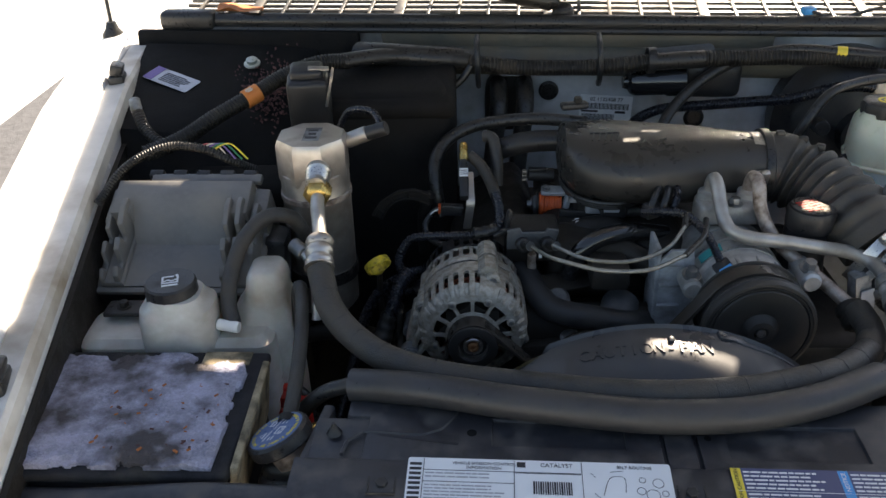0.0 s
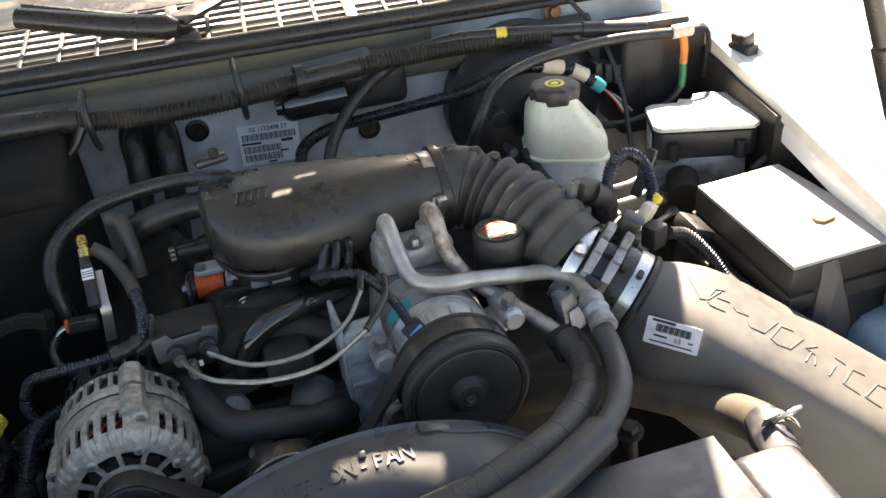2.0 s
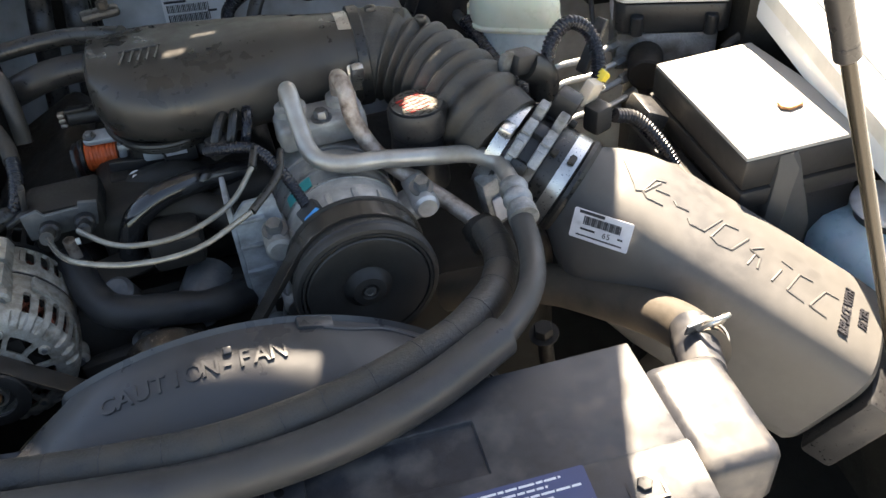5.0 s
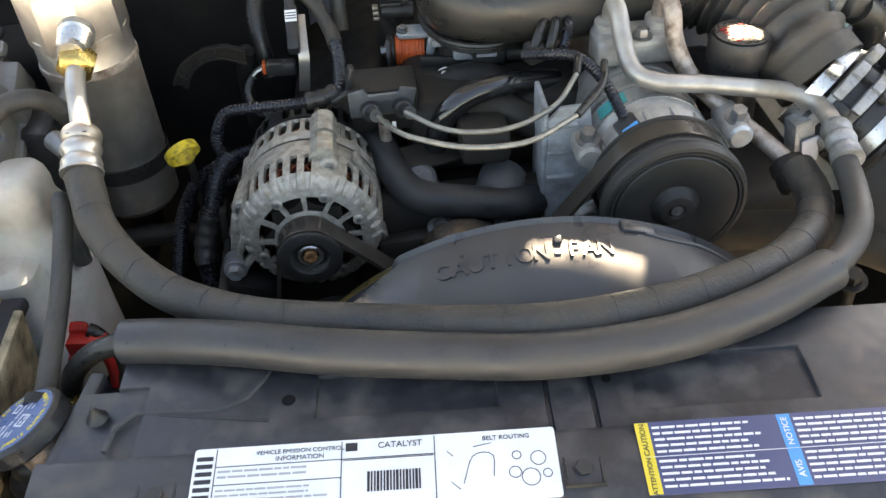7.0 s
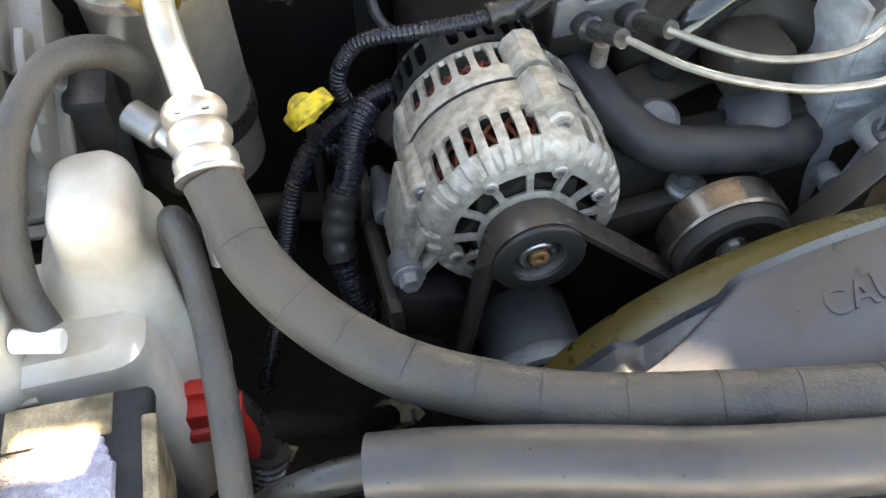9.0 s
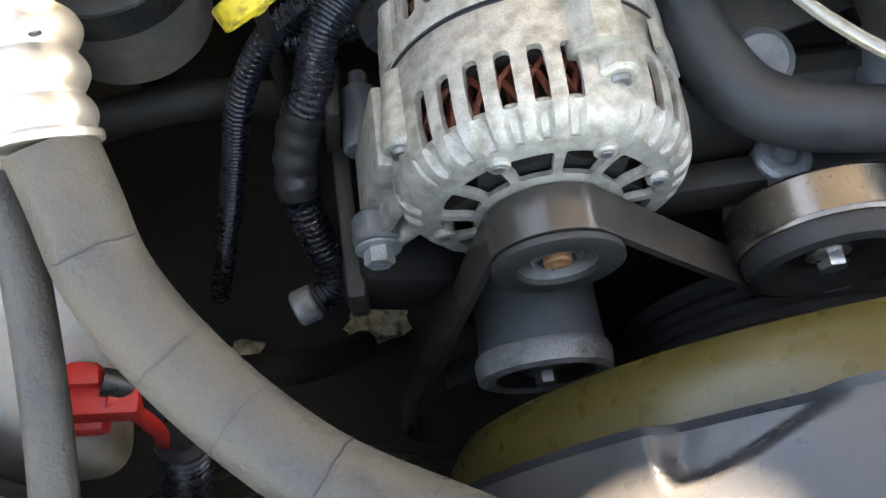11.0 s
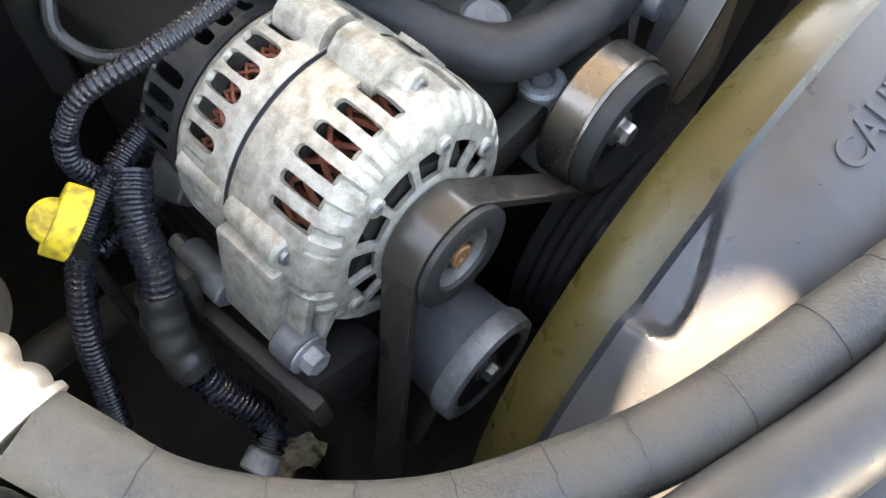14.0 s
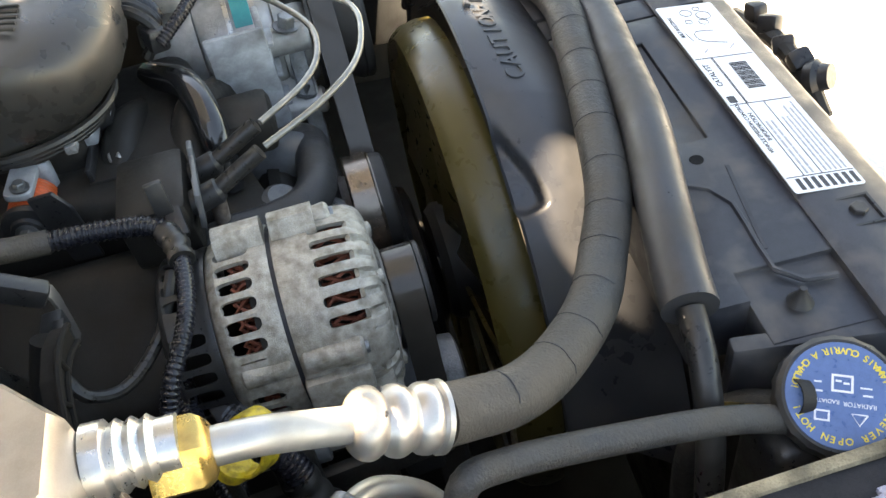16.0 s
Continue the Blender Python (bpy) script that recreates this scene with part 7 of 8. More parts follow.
                  (0.128, ((0.0, -0.6), (0.004, -0.9), (0.018, -0.8), (0.030, 0.9))), (0.158, ((0.018, 1), (0.004, 0.8), (-0.004, -0.8), (0.004, -1), (0.018, -0.8), (0.030, 0.8))), (0.192, ((0.012, 0.9), (0.0, 0.2), (0.012, 0.0), (0.012, -0.9))),
                  (0.196, ((-0.002, -1), (0.002, 0.0))), (0.214, ((0.022, 0.8), (0.010, 0.9))), (0.220, ((0.006, 0.2), (0.0, -1))), (0.240, ((0.018, 0.9), (0.004, 0.8), (-0.004, -0.9), (0.014, -1))), (0.262, ((0.024, 0.9), (0.010, 0.8), (-0.002, -0.9), (0.016, -1)))):
    l0 = 0.012 + 0.012 * (s0 - 0.06) / 0.2
    pts = []
    for a, b in zip(shape, shape[1:]):
        pts += [duct_top(s0 + a[0] + (b[0] - a[0]) * q / 5, l0 - 0.017 * (a[1] + (b[1] - a[1]) * q / 5)) for q in range(6)]
    part("badge_stroke", tube(pts, 0.0012, 6, 0.004, straight=True), M_DUCT, du)
# moulded words, coloured black for the shadow lines of their relief
for row, (q, text) in enumerate(((0.296, "REPLACE WITH"), (0.314, "FILTER"))):
    o = duct_top(q, 0.018 - 0.004 * row)
    part("moulded_words", words(axes(o, duct_top(q, 0.008) - duct_top(q, 0.028), duct_top(q - 0.02, 0.018) - o), text, 0.0125, 0.0012, stretch=0.72, weight=0.0004), M_INK, du, smooth=False)
nrm = (L * 0.965 + U * 0.25 - D * 0.06).normalized()
xd = (D * 0.94 + U * 0.33).normalized()
ql = axes(C0 + D * 0.066 + L * 0.0712 + U * 0.0350 + nrm * 0.001, xd, nrm.cross(xd))
# grey paper instead of white: the duct's near side is shaded
part("label_paper", plate(ql, rounded(0.056, 0.030, 0.0015, 3), 0.0006, 0), M_LABELGREY, du, smooth=False)
m_t = ql @ Matrix.Translation((0, 0, 0.0008))
bm = bars(m_t, [(-0.017 + 0.0019 * k, 0.005, 0.0011 + 0.0004 * (k % 3), 0.0085) for k in range(19)] + [(-0.011, 0.0125, 0.024, 0.003), (0.0, -0.0108, 0.044, 0.0014), (-0.012, -0.0042, 0.014, 0.002), (0.019, -0.004, 0.005, 0.0016)], 0.0002)
part("label_print", words(m_t @ Matrix.Translation((0.006, -0.005, 0)), "65", 0.008, 0.0002, bm), M_INK, du, smooth=False)
part("support", box(axes(C0 + D * 0.25 - U * 0.10, D, L), (0.14, 0.12, 0.10), 0.01), M_DARK, du)
fb = thing("air_filter_edge", C0 + D * 0.36 - Vector((0, 0, 0.1)), "pleated edge of the air filter housing, coloured pale where the sun strikes", "air filter")
part("housing", box(axes(C0 + D * 0.362 - U * 0.005, D, L), (0.035, 0.17, 0.10), 0.006), M_BLACK, fb)
# pleats in a pale tone for the sunlight on the ridge
for k in range(7):
    part("pleat", box(axes(C0 + D * 0.372 + L * (0.066 - 0.022 * k) + U * 0.047, D + L * 0.7, L), (0.022, 0.004, 0.012), 0.001), M_LABELGREY, fb)

# power steering reservoir
ps = thing("steering_reservoir", (0.465, 1.0, 0.78), "black power steering reservoir with a worn silver cap", "reservoir")
part("neck", lathe(pose(0.4655, 1.002, 0.79), [(0, 0.03), (0.05, 0.027), (0.072, 0.026), (0.072, 0)], 32), M_BLACK, ps)
part("cap", lathe(pose(0.467, 1.0, 0.852), [(0, 0), (0, 0.0270), (0.004, 0.0290), (0.024, 0.0295), (0.029, 0.0275), (0.030, 0.0)], 60, warp=lambda a, i: 1.0 + (0.015 if math.cos(30 * a) > 0 and 0 < i < 4 else 0)), M_BLACK, ps)
part("decal", lathe(pose(0.467, 1.0, 0.8823), [(0, 0.0255), (0.0006, 0.025), (0.0006, 0)], 40), M_DECAL, ps)
part("decal_print", text_lines(pose(0.467, 1.0, 0.8832, 0, 0, 20), -0.016, 0.012, 0.030, 5, 0.006, 0.003, 33), M_RED, ps, smooth=False)

# ignition coil bracket, wires, throttle parts
coil = thing("ignition_coil", (0.12, 1.03, 0.78), "grey coil bracket with two black towers", "ignition coil")
part("bracket", plate(axes((0.085, 1.022, 0.815), (1, 0.05, 0), (0, -0.15, 1)), [(0, 0), (0.062, 0), (0.068, 0.028), (0.052, 0.032), (0.050, 0.026), (0.020, 0.026), (0.016, 0.034), (0.0, 0.030)], 0.004, 0.001), M_TENS, coil)
part("body", box(pose(0.12, 1.05, 0.815), (0.07, 0.05, 0.05), 0.006), M_DARK, coil)
for x in (0.104, 0.136):
    part("tower", rod((x, 1.03, 0.822), (x + 0.003, 1.002, 0.828), 0.0095, 16, 0.003), M_BLACK, coil)
    part("boot", tube([(x + 0.002, 1.008, 0.827), (x + 0.005, 0.990, 0.836), (x + 0.008, 0.968, 0.847)], 0.0062, 12, 0.004), M_RUBBER, coil)
part("tag", box(pose(0.128, 1.0, 0.815, 0, 0, 0), (0.004, 0.003, 0.006), 0.0005), M_TUBEWHITE, coil)
WA = [(0.1140, 0.965, 0.8480), (0.1300, 0.920, 0.8600), (0.1480, 0.894, 0.8670), (0.1883, 0.878, 0.8650), (0.2382, 0.8760, 0.8660), (0.2905, 0.9139, 0.8630), (0.3206, 0.9485, 0.8717), (0.3287, 0.9768, 0.8776)]
WB = [(0.1400, 0.965, 0.8500), (0.1680, 0.930, 0.8530), (0.1902, 0.9150, 0.8556), (0.2306, 0.9106, 0.8586), (0.2744, 0.9323, 0.8640), (0.2996, 0.9632, 0.875), (0.3066, 0.9856, 0.8809)]
for w in (WA, WB):
    pw = thing("plug_wire", w[3], "glossy silver-grey ignition wire in a loop", "ignition wire", "ignition wires")
    part("wire", tube(w[:6], 0.0026, 12, 0.005), M_PLUGWIRE, pw)
    part("tail", tube(w[5:], 0.0037, 12, 0.005), M_RUBBER, pw)
thr = thing("throttle_body", (0.19, 1.11, 0.79), "throttle parts with an orange spring below the resonator", "throttle body")
part("body", box(pose(0.225, 1.135, 0.822), (0.08, 0.07, 0.05), 0.01, 3), M_DARK, thr)
part("spring", tube([(0.138, 1.1440, 0.8186), (0.170, 1.1415, 0.8186)], lambda s_, q: 0.0162 + 0.0009 * abs(math.sin(s_ * 820)) - 0.0035 * max(0.0, q - 0.75), 24, 0.0007), M_ORANGE, thr, "orange wound spring")
part("drum", lathe(along((0.1375, 1.1440, 0.8186), (-1, 0.08, 0)), [(0, 0), (0, 0.0185), (0.003, 0.0195), (0.006, 0.0185), (0.007, 0.012), (0.010, 0.011), (0.010, 0)], 28), M_BLACK, thr)
part("drum_bolt", hexbolt((0.1275, 1.1448, 0.8186), (-1, 0.08, 0), 0.0055, 0.005), M_BOLT, thr)
part("spring_bracket", plate(axes((0.158, 1.142, 0.8375), (1, -0.08, 0.0), (0, 1, 0.15)), rounded(0.036, 0.020, 0.005, 4), 0.006, 0.0015), M_BRACKET, thr, "pale cast bracket over the spring")
part("bracket_cheek", box(pose(0.1775, 1.136, 0.826, 0, 10, -8), (0.010, 0.024, 0.030), 0.004), M_BRACKET, thr)
part("bracket_bolt", hexbolt((0.147, 1.140, 0.8440), (0, -0.2, 1), 0.0045, 0.004), M_BOLT, thr)
part("lever", plate(axes((0.128, 1.120, 0.800), (0.1, 1, 0), (0, 0, 1)), [(-0.014, -0.02), (0.008, -0.02), (0.012, 0.01), (0.014, 0.044), (-0.004, 0.046), (-0.012, 0.03)], 0.004, 0.001), M_BLACK, thr)
part("link_bar", box(pose(0.215, 1.105, 0.843, 0, 2, 0), (0.080, 0.009, 0.008), 0.002), M_CASTDARK, thr)
part("link_end", box(pose(0.212, 1.098, 0.834, 0, 4, 0), (0.028, 0.014, 0.014), 0.003), M_BRACKET, thr)
part("sensor", box(pose(0.235, 1.090, 0.834, 0, 2, 0), (0.034, 0.020, 0.018), 0.003), M_BLACK, thr)
part("sensor_cap", rod((0.252, 1.090, 0.834), (0.272, 1.092, 0.832), 0.009, 16, 0.002), M_BLACK, thr)
part("sensor_label", box(pose(0.2315, 1.0795, 0.8372, 32, 2, 0), (0.021, 0.0008, 0.011), 0), M_LABELGREY, thr)
part("shelf", box(pose(0.222, 1.090, 0.8125, 0, 5, 0), (0.125, 0.022, 0.010), 0.003), M_DARK, thr)
part("shelf_lip", box(pose(0.222, 1.098, 0.8215, 0, 5, 0), (0.120, 0.004, 0.012), 0.001), M_BLACK, thr)
part("shelf_bolt", hexbolt((0.1871, 1.082, 0.8165), (0, -0.8, 0.5), 0.0062, 0.006), M_CAN, thr)
part("plug", rod((0.125, 1.19, 0.8460), (0.163, 1.19, 0.8425), 0.0105, 16), M_BLACK, thr)
part("plug_latch", box(pose(0.138, 1.183, 0.8555), (0.026, 0.008, 0.004), 0.001), M_BLACK, thr)
for k in range(3):
    part("plug_end", box(pose(0.1195, 1.186, 0.8390 + 0.0062 * k), (0.007, 0.008, 0.0045), 0.001), M_CAN, thr)
part("inlet_pipe", tube([(0.075, 1.22, 0.87), (0.12, 1.215, 0.885), (0.18, 1.21, 0.89)], 0.016, 14, 0.01), M_BLACK, thr)
sen = thing("pressure_sensor", (0.036, 1.113, 0.79), "upright sensor module with a silver bracket and brass nipple", "sensor")
rings = []
for p, n in (((0.0335, 1.1130, 0.796), (0, -1, 0.05)), ((0.0385, 1.1120, 0.830), (0, -1, 0.1)), ((0.0392, 1.1128, 0.838), (0, -0.9, 0.5)), ((0.0388, 1.1180, 0.845), (0, -0.65, 0.76)), ((0.0378, 1.1500, 0.868), (0, -0.6, 0.8))):
    p, n = Vector(p), Vector(n).normalized()
    rings.append([p + Vector((-0.0058, 0, 0)), p + Vector((0.0058, 0, 0)), p + Vector((0.0058, 0, 0)) - n * 0.0022, p + Vector((-0.0058, 0, 0)) - n * 0.0022])
part("bracket", loft(rings), M_CAN, sen)
m_s = axes((0.0330, 1.1330, 0.8590), (1, 0, 0), (0, 0.80, 0.60))
part("body", box(m_s @ Matrix.Translation((-0.003, 0, 0.001)), (0.013, 0.052, 0.016), 0.003), M_BLACK, sen)
part("collar", box(m_s @ Matrix.Translation((-0.004, 0.030, 0.001)), (0.011, 0.014, 0.013), 0.003), M_BLACK, sen)
part("tag", box(m_s @ Matrix.Translation((-0.003, 0.012, 0.0094)), (0.0125, 0.013, 0.0008), 0), M_LABEL, sen)
part("tag_print", bars(m_s @ Matrix.Translation((-0.003, 0.012, 0.0099)), [(0, -0.003 + 0.003 * k, 0.0115, 0.001) for k in range(3)], 0.0003), M_INK, sen)
part("nipple", lathe(m_s @ Matrix.Translation((-0.003, 0.036, 0.002)) @ pose(0, 0, 0, -80), [(0, 0), (0, 0.0065), (0.010, 0.0065), (0.011, 0.0052), (0.014, 0.0052), (0.015, 0.0065), (0.018, 0.0055), (0.019, 0.0065), (0.022, 0.0055), (0.023, 0.0062), (0.026, 0.004), (0.026, 0)], 18), M_BRASS, sen)
part("connector", box(pose(0.0125, 1.1145, 0.8265, 0, 4, 2), (0.032, 0.014, 0.015), 0.0025), M_BLACK, sen)
part("connector_key", box(pose(0.008, 1.108, 0.8345, 0, 4, 2), (0.016, 0.007, 0.004), 0.001), M_BLACK, sen)
part("red_seal", box(pose(-0.0052, 1.1155, 0.8278, 0, 4, 2), (0.004, 0.012, 0.012), 0.0015), M_ORANGE, sen)
for k in range(3):
    part("wire_end", tube([(-0.007, 1.111 + 0.004 * k, 0.828), (-0.013, 1.110 + 0.004 * k, 0.826), (-0.020, 1.109 + 0.003 * k, 0.820)], 0.0011, 6, 0.003), (M_TUBEWHITE, M_PLUGWIRE, M_RUBBER)[k], sen)
solo("sensor_cable", tube([(-0.018, 1.110, 0.821), (-0.026, 1.102, 0.808), (-0.018, 1.085, 0.795), (0.01, 1.060, 0.800), (0.045, 1.042, 0.822)], 0.0042, 10, 0.006), M_RUBBER, "taped black cable below the sensor", "cable")
lm = thing("engine_loom", (0.06, 1.05, 0.80), "black corrugated loom branching over the engine front", "wiring loom")
part("run", loom([(-0.0575, 1.0589, 0.7914), (-0.0431, 1.0469, 0.8171), (-0.0091, 1.0333, 0.8284), (0.0368, 1.0320, 0.8305), (0.0640, 1.0370, 0.8340)], 0.0058, 0.0036, 12), M_LOOM, lm)
part("rise", loom([(0.0640, 1.0370, 0.8270), (0.0751, 1.0455, 0.8350), (0.0777, 1.0817, 0.8435), (0.0740, 1.112, 0.8490)], 0.0072, 0.0036, 12), M_LOOM, lm)
part("hose_end", tube([(0.0740, 1.112, 0.8490), (0.0690, 1.135, 0.8550), (0.0556, 1.160, 0.8720), (0.0458, 1.170, 0.8790), (0.038, 1.174, 0.884)], 0.0082, 14, 0.004), M_HOSE, lm)
part("tape", tube([(0.042, 1.032, 0.8310), (0.062, 1.0365, 0.8320), (0.072, 1.0430, 0.8335)], lambda s_, q: 0.0086 + 0.0008 * math.sin(s_ * 500), 12, 0.003), M_RUBBER, lm)
part("clip", box(pose(0.0875, 1.040, 0.846, 0, 12, 10), (0.006, 0.012, 0.030), 0.0015), M_BLACK, lm)
part("clip_foot", box(pose(0.078, 1.034, 0.833, 0, -20, 10), (0.024, 0.012, 0.005), 0.0015), M_BLACK, lm)
solo("loom_drop", loom([(-0.0575, 1.0589, 0.7914), (-0.062, 1.060, 0.772), (-0.055, 1.058, 0.750)], 0.0066, 0.0038), M_LOOM, "short black loom dropping behind the alternator", "wiring loom")
solo("breather_hose", tube([(0.2057, 1.195, 0.9228), (0.141, 1.24, 0.9125), (0.0867, 1.2464, 0.9072), (0.0451, 1.2349, 0.904), (0.0138, 1.2224, 0.8934), (-0.0055, 1.2009, 0.8804), (-0.0125, 1.178, 0.866), (-0.0112, 1.160, 0.846), (-0.004, 1.145, 0.80)], 0.0092, 16, 0.006), M_RUBBER, "glossy black breather hose arching to the resonator", "hose")
solo("vacuum_elbow", tube([(0.060, 1.205, 0.900), (0.0694, 1.2016, 0.9006), (0.0745, 1.195, 0.8965), (0.0768, 1.1873, 0.8862), (0.0789, 1.1768, 0.8679), (0.079, 1.1664, 0.8379)], 0.0088, 14, 0.004), M_HOSE, "bent rubber vacuum elbow beside the sensor", "hose")
solo("intake_runner_pipe", tube([(0.168, 1.008, 0.780), (0.172, 1.005, 0.7983), (0.1845, 1.005, 0.8220), (0.2068, 1.010, 0.8350), (0.2372, 1.020, 0.8370), (0.2721, 1.040, 0.8261), (0.30, 1.055, 0.815)], 0.0122, 16, 0.005), M_GLOSS, "glossy black curved pipe behind the ignition wires", "pipe")
hb = thing("wire_bracket", (-0.06, 1.10, 0.80), "ribbed black plastic wire bracket on the dark side", "bracket")
m_w = axes((0, 1.10, 0), (1, 0, 0), (0, 0, 1))
out = [(-0.0972, 0.831), (-0.0843, 0.8517), (-0.0602, 0.8663), (-0.0376, 0.8682), (-0.0168, 0.8607), (-0.0180, 0.8470), (-0.0385, 0.8560), (-0.0585, 0.8549), (-0.0762, 0.8433), (-0.0855, 0.826)]
part("arm", plate(m_w, out[::-1], 0.010, 0.0015), M_HUMP, hb)
part("rib", tube([m_w @ Vector((x, z, 0.0105)) for x, z in out[:5]], 0.0020, 8, 0.005), M_HUMP, hb)
part("rib", tube([m_w @ Vector((x, z, 0.0105)) for x, z in out[5:]], 0.0020, 8, 0.005), M_HUMP, hb)
for a, b in (((-0.090, 0.842), (-0.081, 0.835)), ((-0.0715, 0.860), (-0.0665, 0.8500)), ((-0.048, 0.8675), (-0.047, 0.8560))):
    part("web", rod(m_w @ Vector((*a, 0.0105)), m_w @ Vector((*b, 0.0105)), 0.0018, 8), M_HUMP, hb)
part("stem", tube([(-0.018, 1.105, 0.855), (-0.028, 1.12, 0.82), (-0.03, 1.13, 0.75)], 0.008, 12, 0.008), M_HUMP, hb)
for deg, mt in ((0, M_RUBBER), (1, M_RUBBER), (2, M_LOOM)):
    solo("lead", tube([(0.268 + 0.012 * deg, 1.045, 0.850), (0.272 + 0.015 * deg, 1.03, 0.868), (0.285 + 0.012 * deg, 1.05, 0.885), (0.30, 1.075, 0.87)], 0.005, 8, 0.005), mt, "short black ignition lead end", "ignition wire", group="lead ends")
solo("lead_clip", box(pose(0.275, 1.035, 0.862, 10, 0, 30), (0.024, 0.018, 0.020), 0.004), M_BLACK, "black clip gathering the ignition leads", "clip")

# ---- firewall fittings ----
fl = thing("build_label", (0.283, fw(0.28) - 0.002, 0.80), "white paper build label with barcodes on the firewall", "label")
m_f = axes((0.285, fw(0.285) - 0.0035, 0.828), (1, -0.10, 0), (0.0, 0.0, 1)) @ pose(0, 0, 0, 0, 0, -2)
part("paper", plate(m_f, rounded(0.092, 0.066, 0.001, 3), 0.0008, 0), M_LABEL, fl, smooth=False)
m_t = m_f @ Matrix.Translation((0, 0, 0.001))
bm = words(m_t @ Matrix.Translation((0.0, 0.0255, 0)), "02 1132408 77", 0.0095, 0.0002, weight=0.0001)
for y, n in ((0.013, 34), (-0.007, 24), (-0.021, 24)):
    bm = bars(m_t, [(-0.040 + 0.0024 * k, y, 0.0011 + 0.0007 * (k * 5 % 3 == 0), 0.011) for k in range(n)], 0.0002, bm)
part("print", bars(m_t, [(-0.028, 0.003, 0.030, 0.0035), (0.026, 0.003, 0.018, 0.0045), (0.02, -0.014, 0.012, 0.003), (0, -0.030, 0.012, 0.003)], 0.0002, bm), M_INK, fl, smooth=False)
wm = thing("wiper_motor", (0.37, 1.43, 0.86), "black wiper motor on the firewall", "wiper motor")
part("can", lathe(along((0.296, 1.405, 0.912), (1, -0.02, 0.02)), [(0, 0), (0, 0.010), (0.008, 0.013), (0.012, 0.020), (0.020, 0.0235), (0.070, 0.0235), (0.074, 0.026), (0.10, 0.026), (0.104, 0.02), (0.104, 0)], 32), M_GLOSS, wm)
part("gearbox", box(pose(0.445, 1.43, 0.91, 0, 0, -5), (0.10, 0.05, 0.062), 0.014, 3), M_BLACK, wm)
part("plate", plate(axes((0.40, 1.435, 0.945), (1, -0.1, 0.1), (0, 0.7, 0.7)), rounded(0.10, 0.035, 0.008, 4), 0.003, 0.0008), M_TENS, wm)
part("opening", lathe(axes((0.42, fw(0.42) - 0.004, 0.945), (1, -0.1, 0), (0, 0, 1)), [(0, 0.034), (0.003, 0.036), (0.003, 0.03), (-0.001, 0.03), (-0.001, 0)], 28), M_DARK, wm)
ml = thing("main_loom", (0.25, 1.38, 0.90), "long dusty corrugated main loom along the firewall", "wiring loom")
part("left_run", tube([(-0.16, 1.35, 0.972), (-0.10, 1.38, 0.970), (-0.02, 1.40, 0.962), (0.04, 1.40, 0.955)], 0.0165, 14, 0.008, flat=0.75), M_RUBBER, ml)
part("run", loom([(0.02, 1.40, 0.955), (0.10, 1.395, 0.945), (0.18, 1.39, 0.942), (0.26, 1.385, 0.945), (0.34, 1.385, 0.952)], 0.0130, 0.0055, 14), M_LOOM_DUSTY, ml)
part("tape", tube([(0.335, 1.385, 0.951), (0.42, 1.385, 0.955)], 0.0140, 14, 0.01), M_RUBBER, ml)
part("right_run", loom([(0.41, 1.385, 0.955), (0.50, 1.385, 0.955), (0.58, 1.375, 0.957), (0.66, 1.36, 0.957), (0.70, 1.35, 0.956)], 0.0130, 0.0055, 14), M_LOOM_DUSTY, ml)
for x in (0.055, 0.252):
    cl = part("clip", tube([(x, 1.41, 0.99), (x - 0.001, 1.376, 0.975), (x, 1.370, 0.95), (x + 0.001, 1.378, 0.928), (x + 0.002, 1.392, 0.915)], 0.0048, 8, 0.005, flat=1.3), M_BLACK, ml)
part("ring_clip", lathe(along((0.335, 1.387, 0.953), (1, 0, 0)), [(-0.006, 0.0175), (-0.006, 0.021), (0.006, 0.021), (0.006, 0.0175), (-0.006, 0.0175)], 28), M_BLACK, ml)
solo("drop_cable", tube([(0.045, 1.385, 0.95), (0.03, 1.38, 0.93), (0.01, 1.375, 0.915), (-0.03, 1.36, 0.905)], 0.006, 10, 0.008), M_RUBBER, "black cable dropping from the main loom", "cable")
solo("left_connector", box(pose(-0.015, 1.355, 0.915, 0, 20, 0), (0.04, 0.03, 0.035), 0.006), M_BLACK, "black connector hanging by the firewall", "connector")
for x, x2 in ((0.094, 0.085), (0.139, 0.130)):
    solo("heater_hose", tube([(x, fw(x) - 0.005, 0.880), (x, fw(x) - 0.045, 0.882), (x - 0.002, fw(x) - 0.075, 0.860), (x2, fw(x) - 0.085, 0.80), (x2 - 0.01, fw(x) - 0.10, 0.72)], 0.0155, 16, 0.008), M_RUBBER, "black heater hose bending down at the firewall", "hose", group="heater hoses")
cbl = thing("bonnet_cable", (0.55, 1.36, 0.90), "black cable sleeve with a yellow band over the firewall", "cable")
CAB = [(0.335, 1.31, 0.81), (0.352, 1.335, 0.86), (0.375, 1.36, 0.885), (0.425, 1.385, 0.922), (0.48, 1.392, 0.950), (0.55, 1.385, 0.967), (0.628, 1.366, 0.967), (0.70, 1.35, 0.962), (0.78, 1.335, 0.955)]
part("sleeve", tube(CAB, 0.0088, 14, 0.006), M_RUBBER, cbl)
part("yellow_band", tube([(0.622, 1.3678, 0.9672), (0.637, 1.3640, 0.9668)], 0.0095, 14, 0.005), M_YELPRINT, cbl)
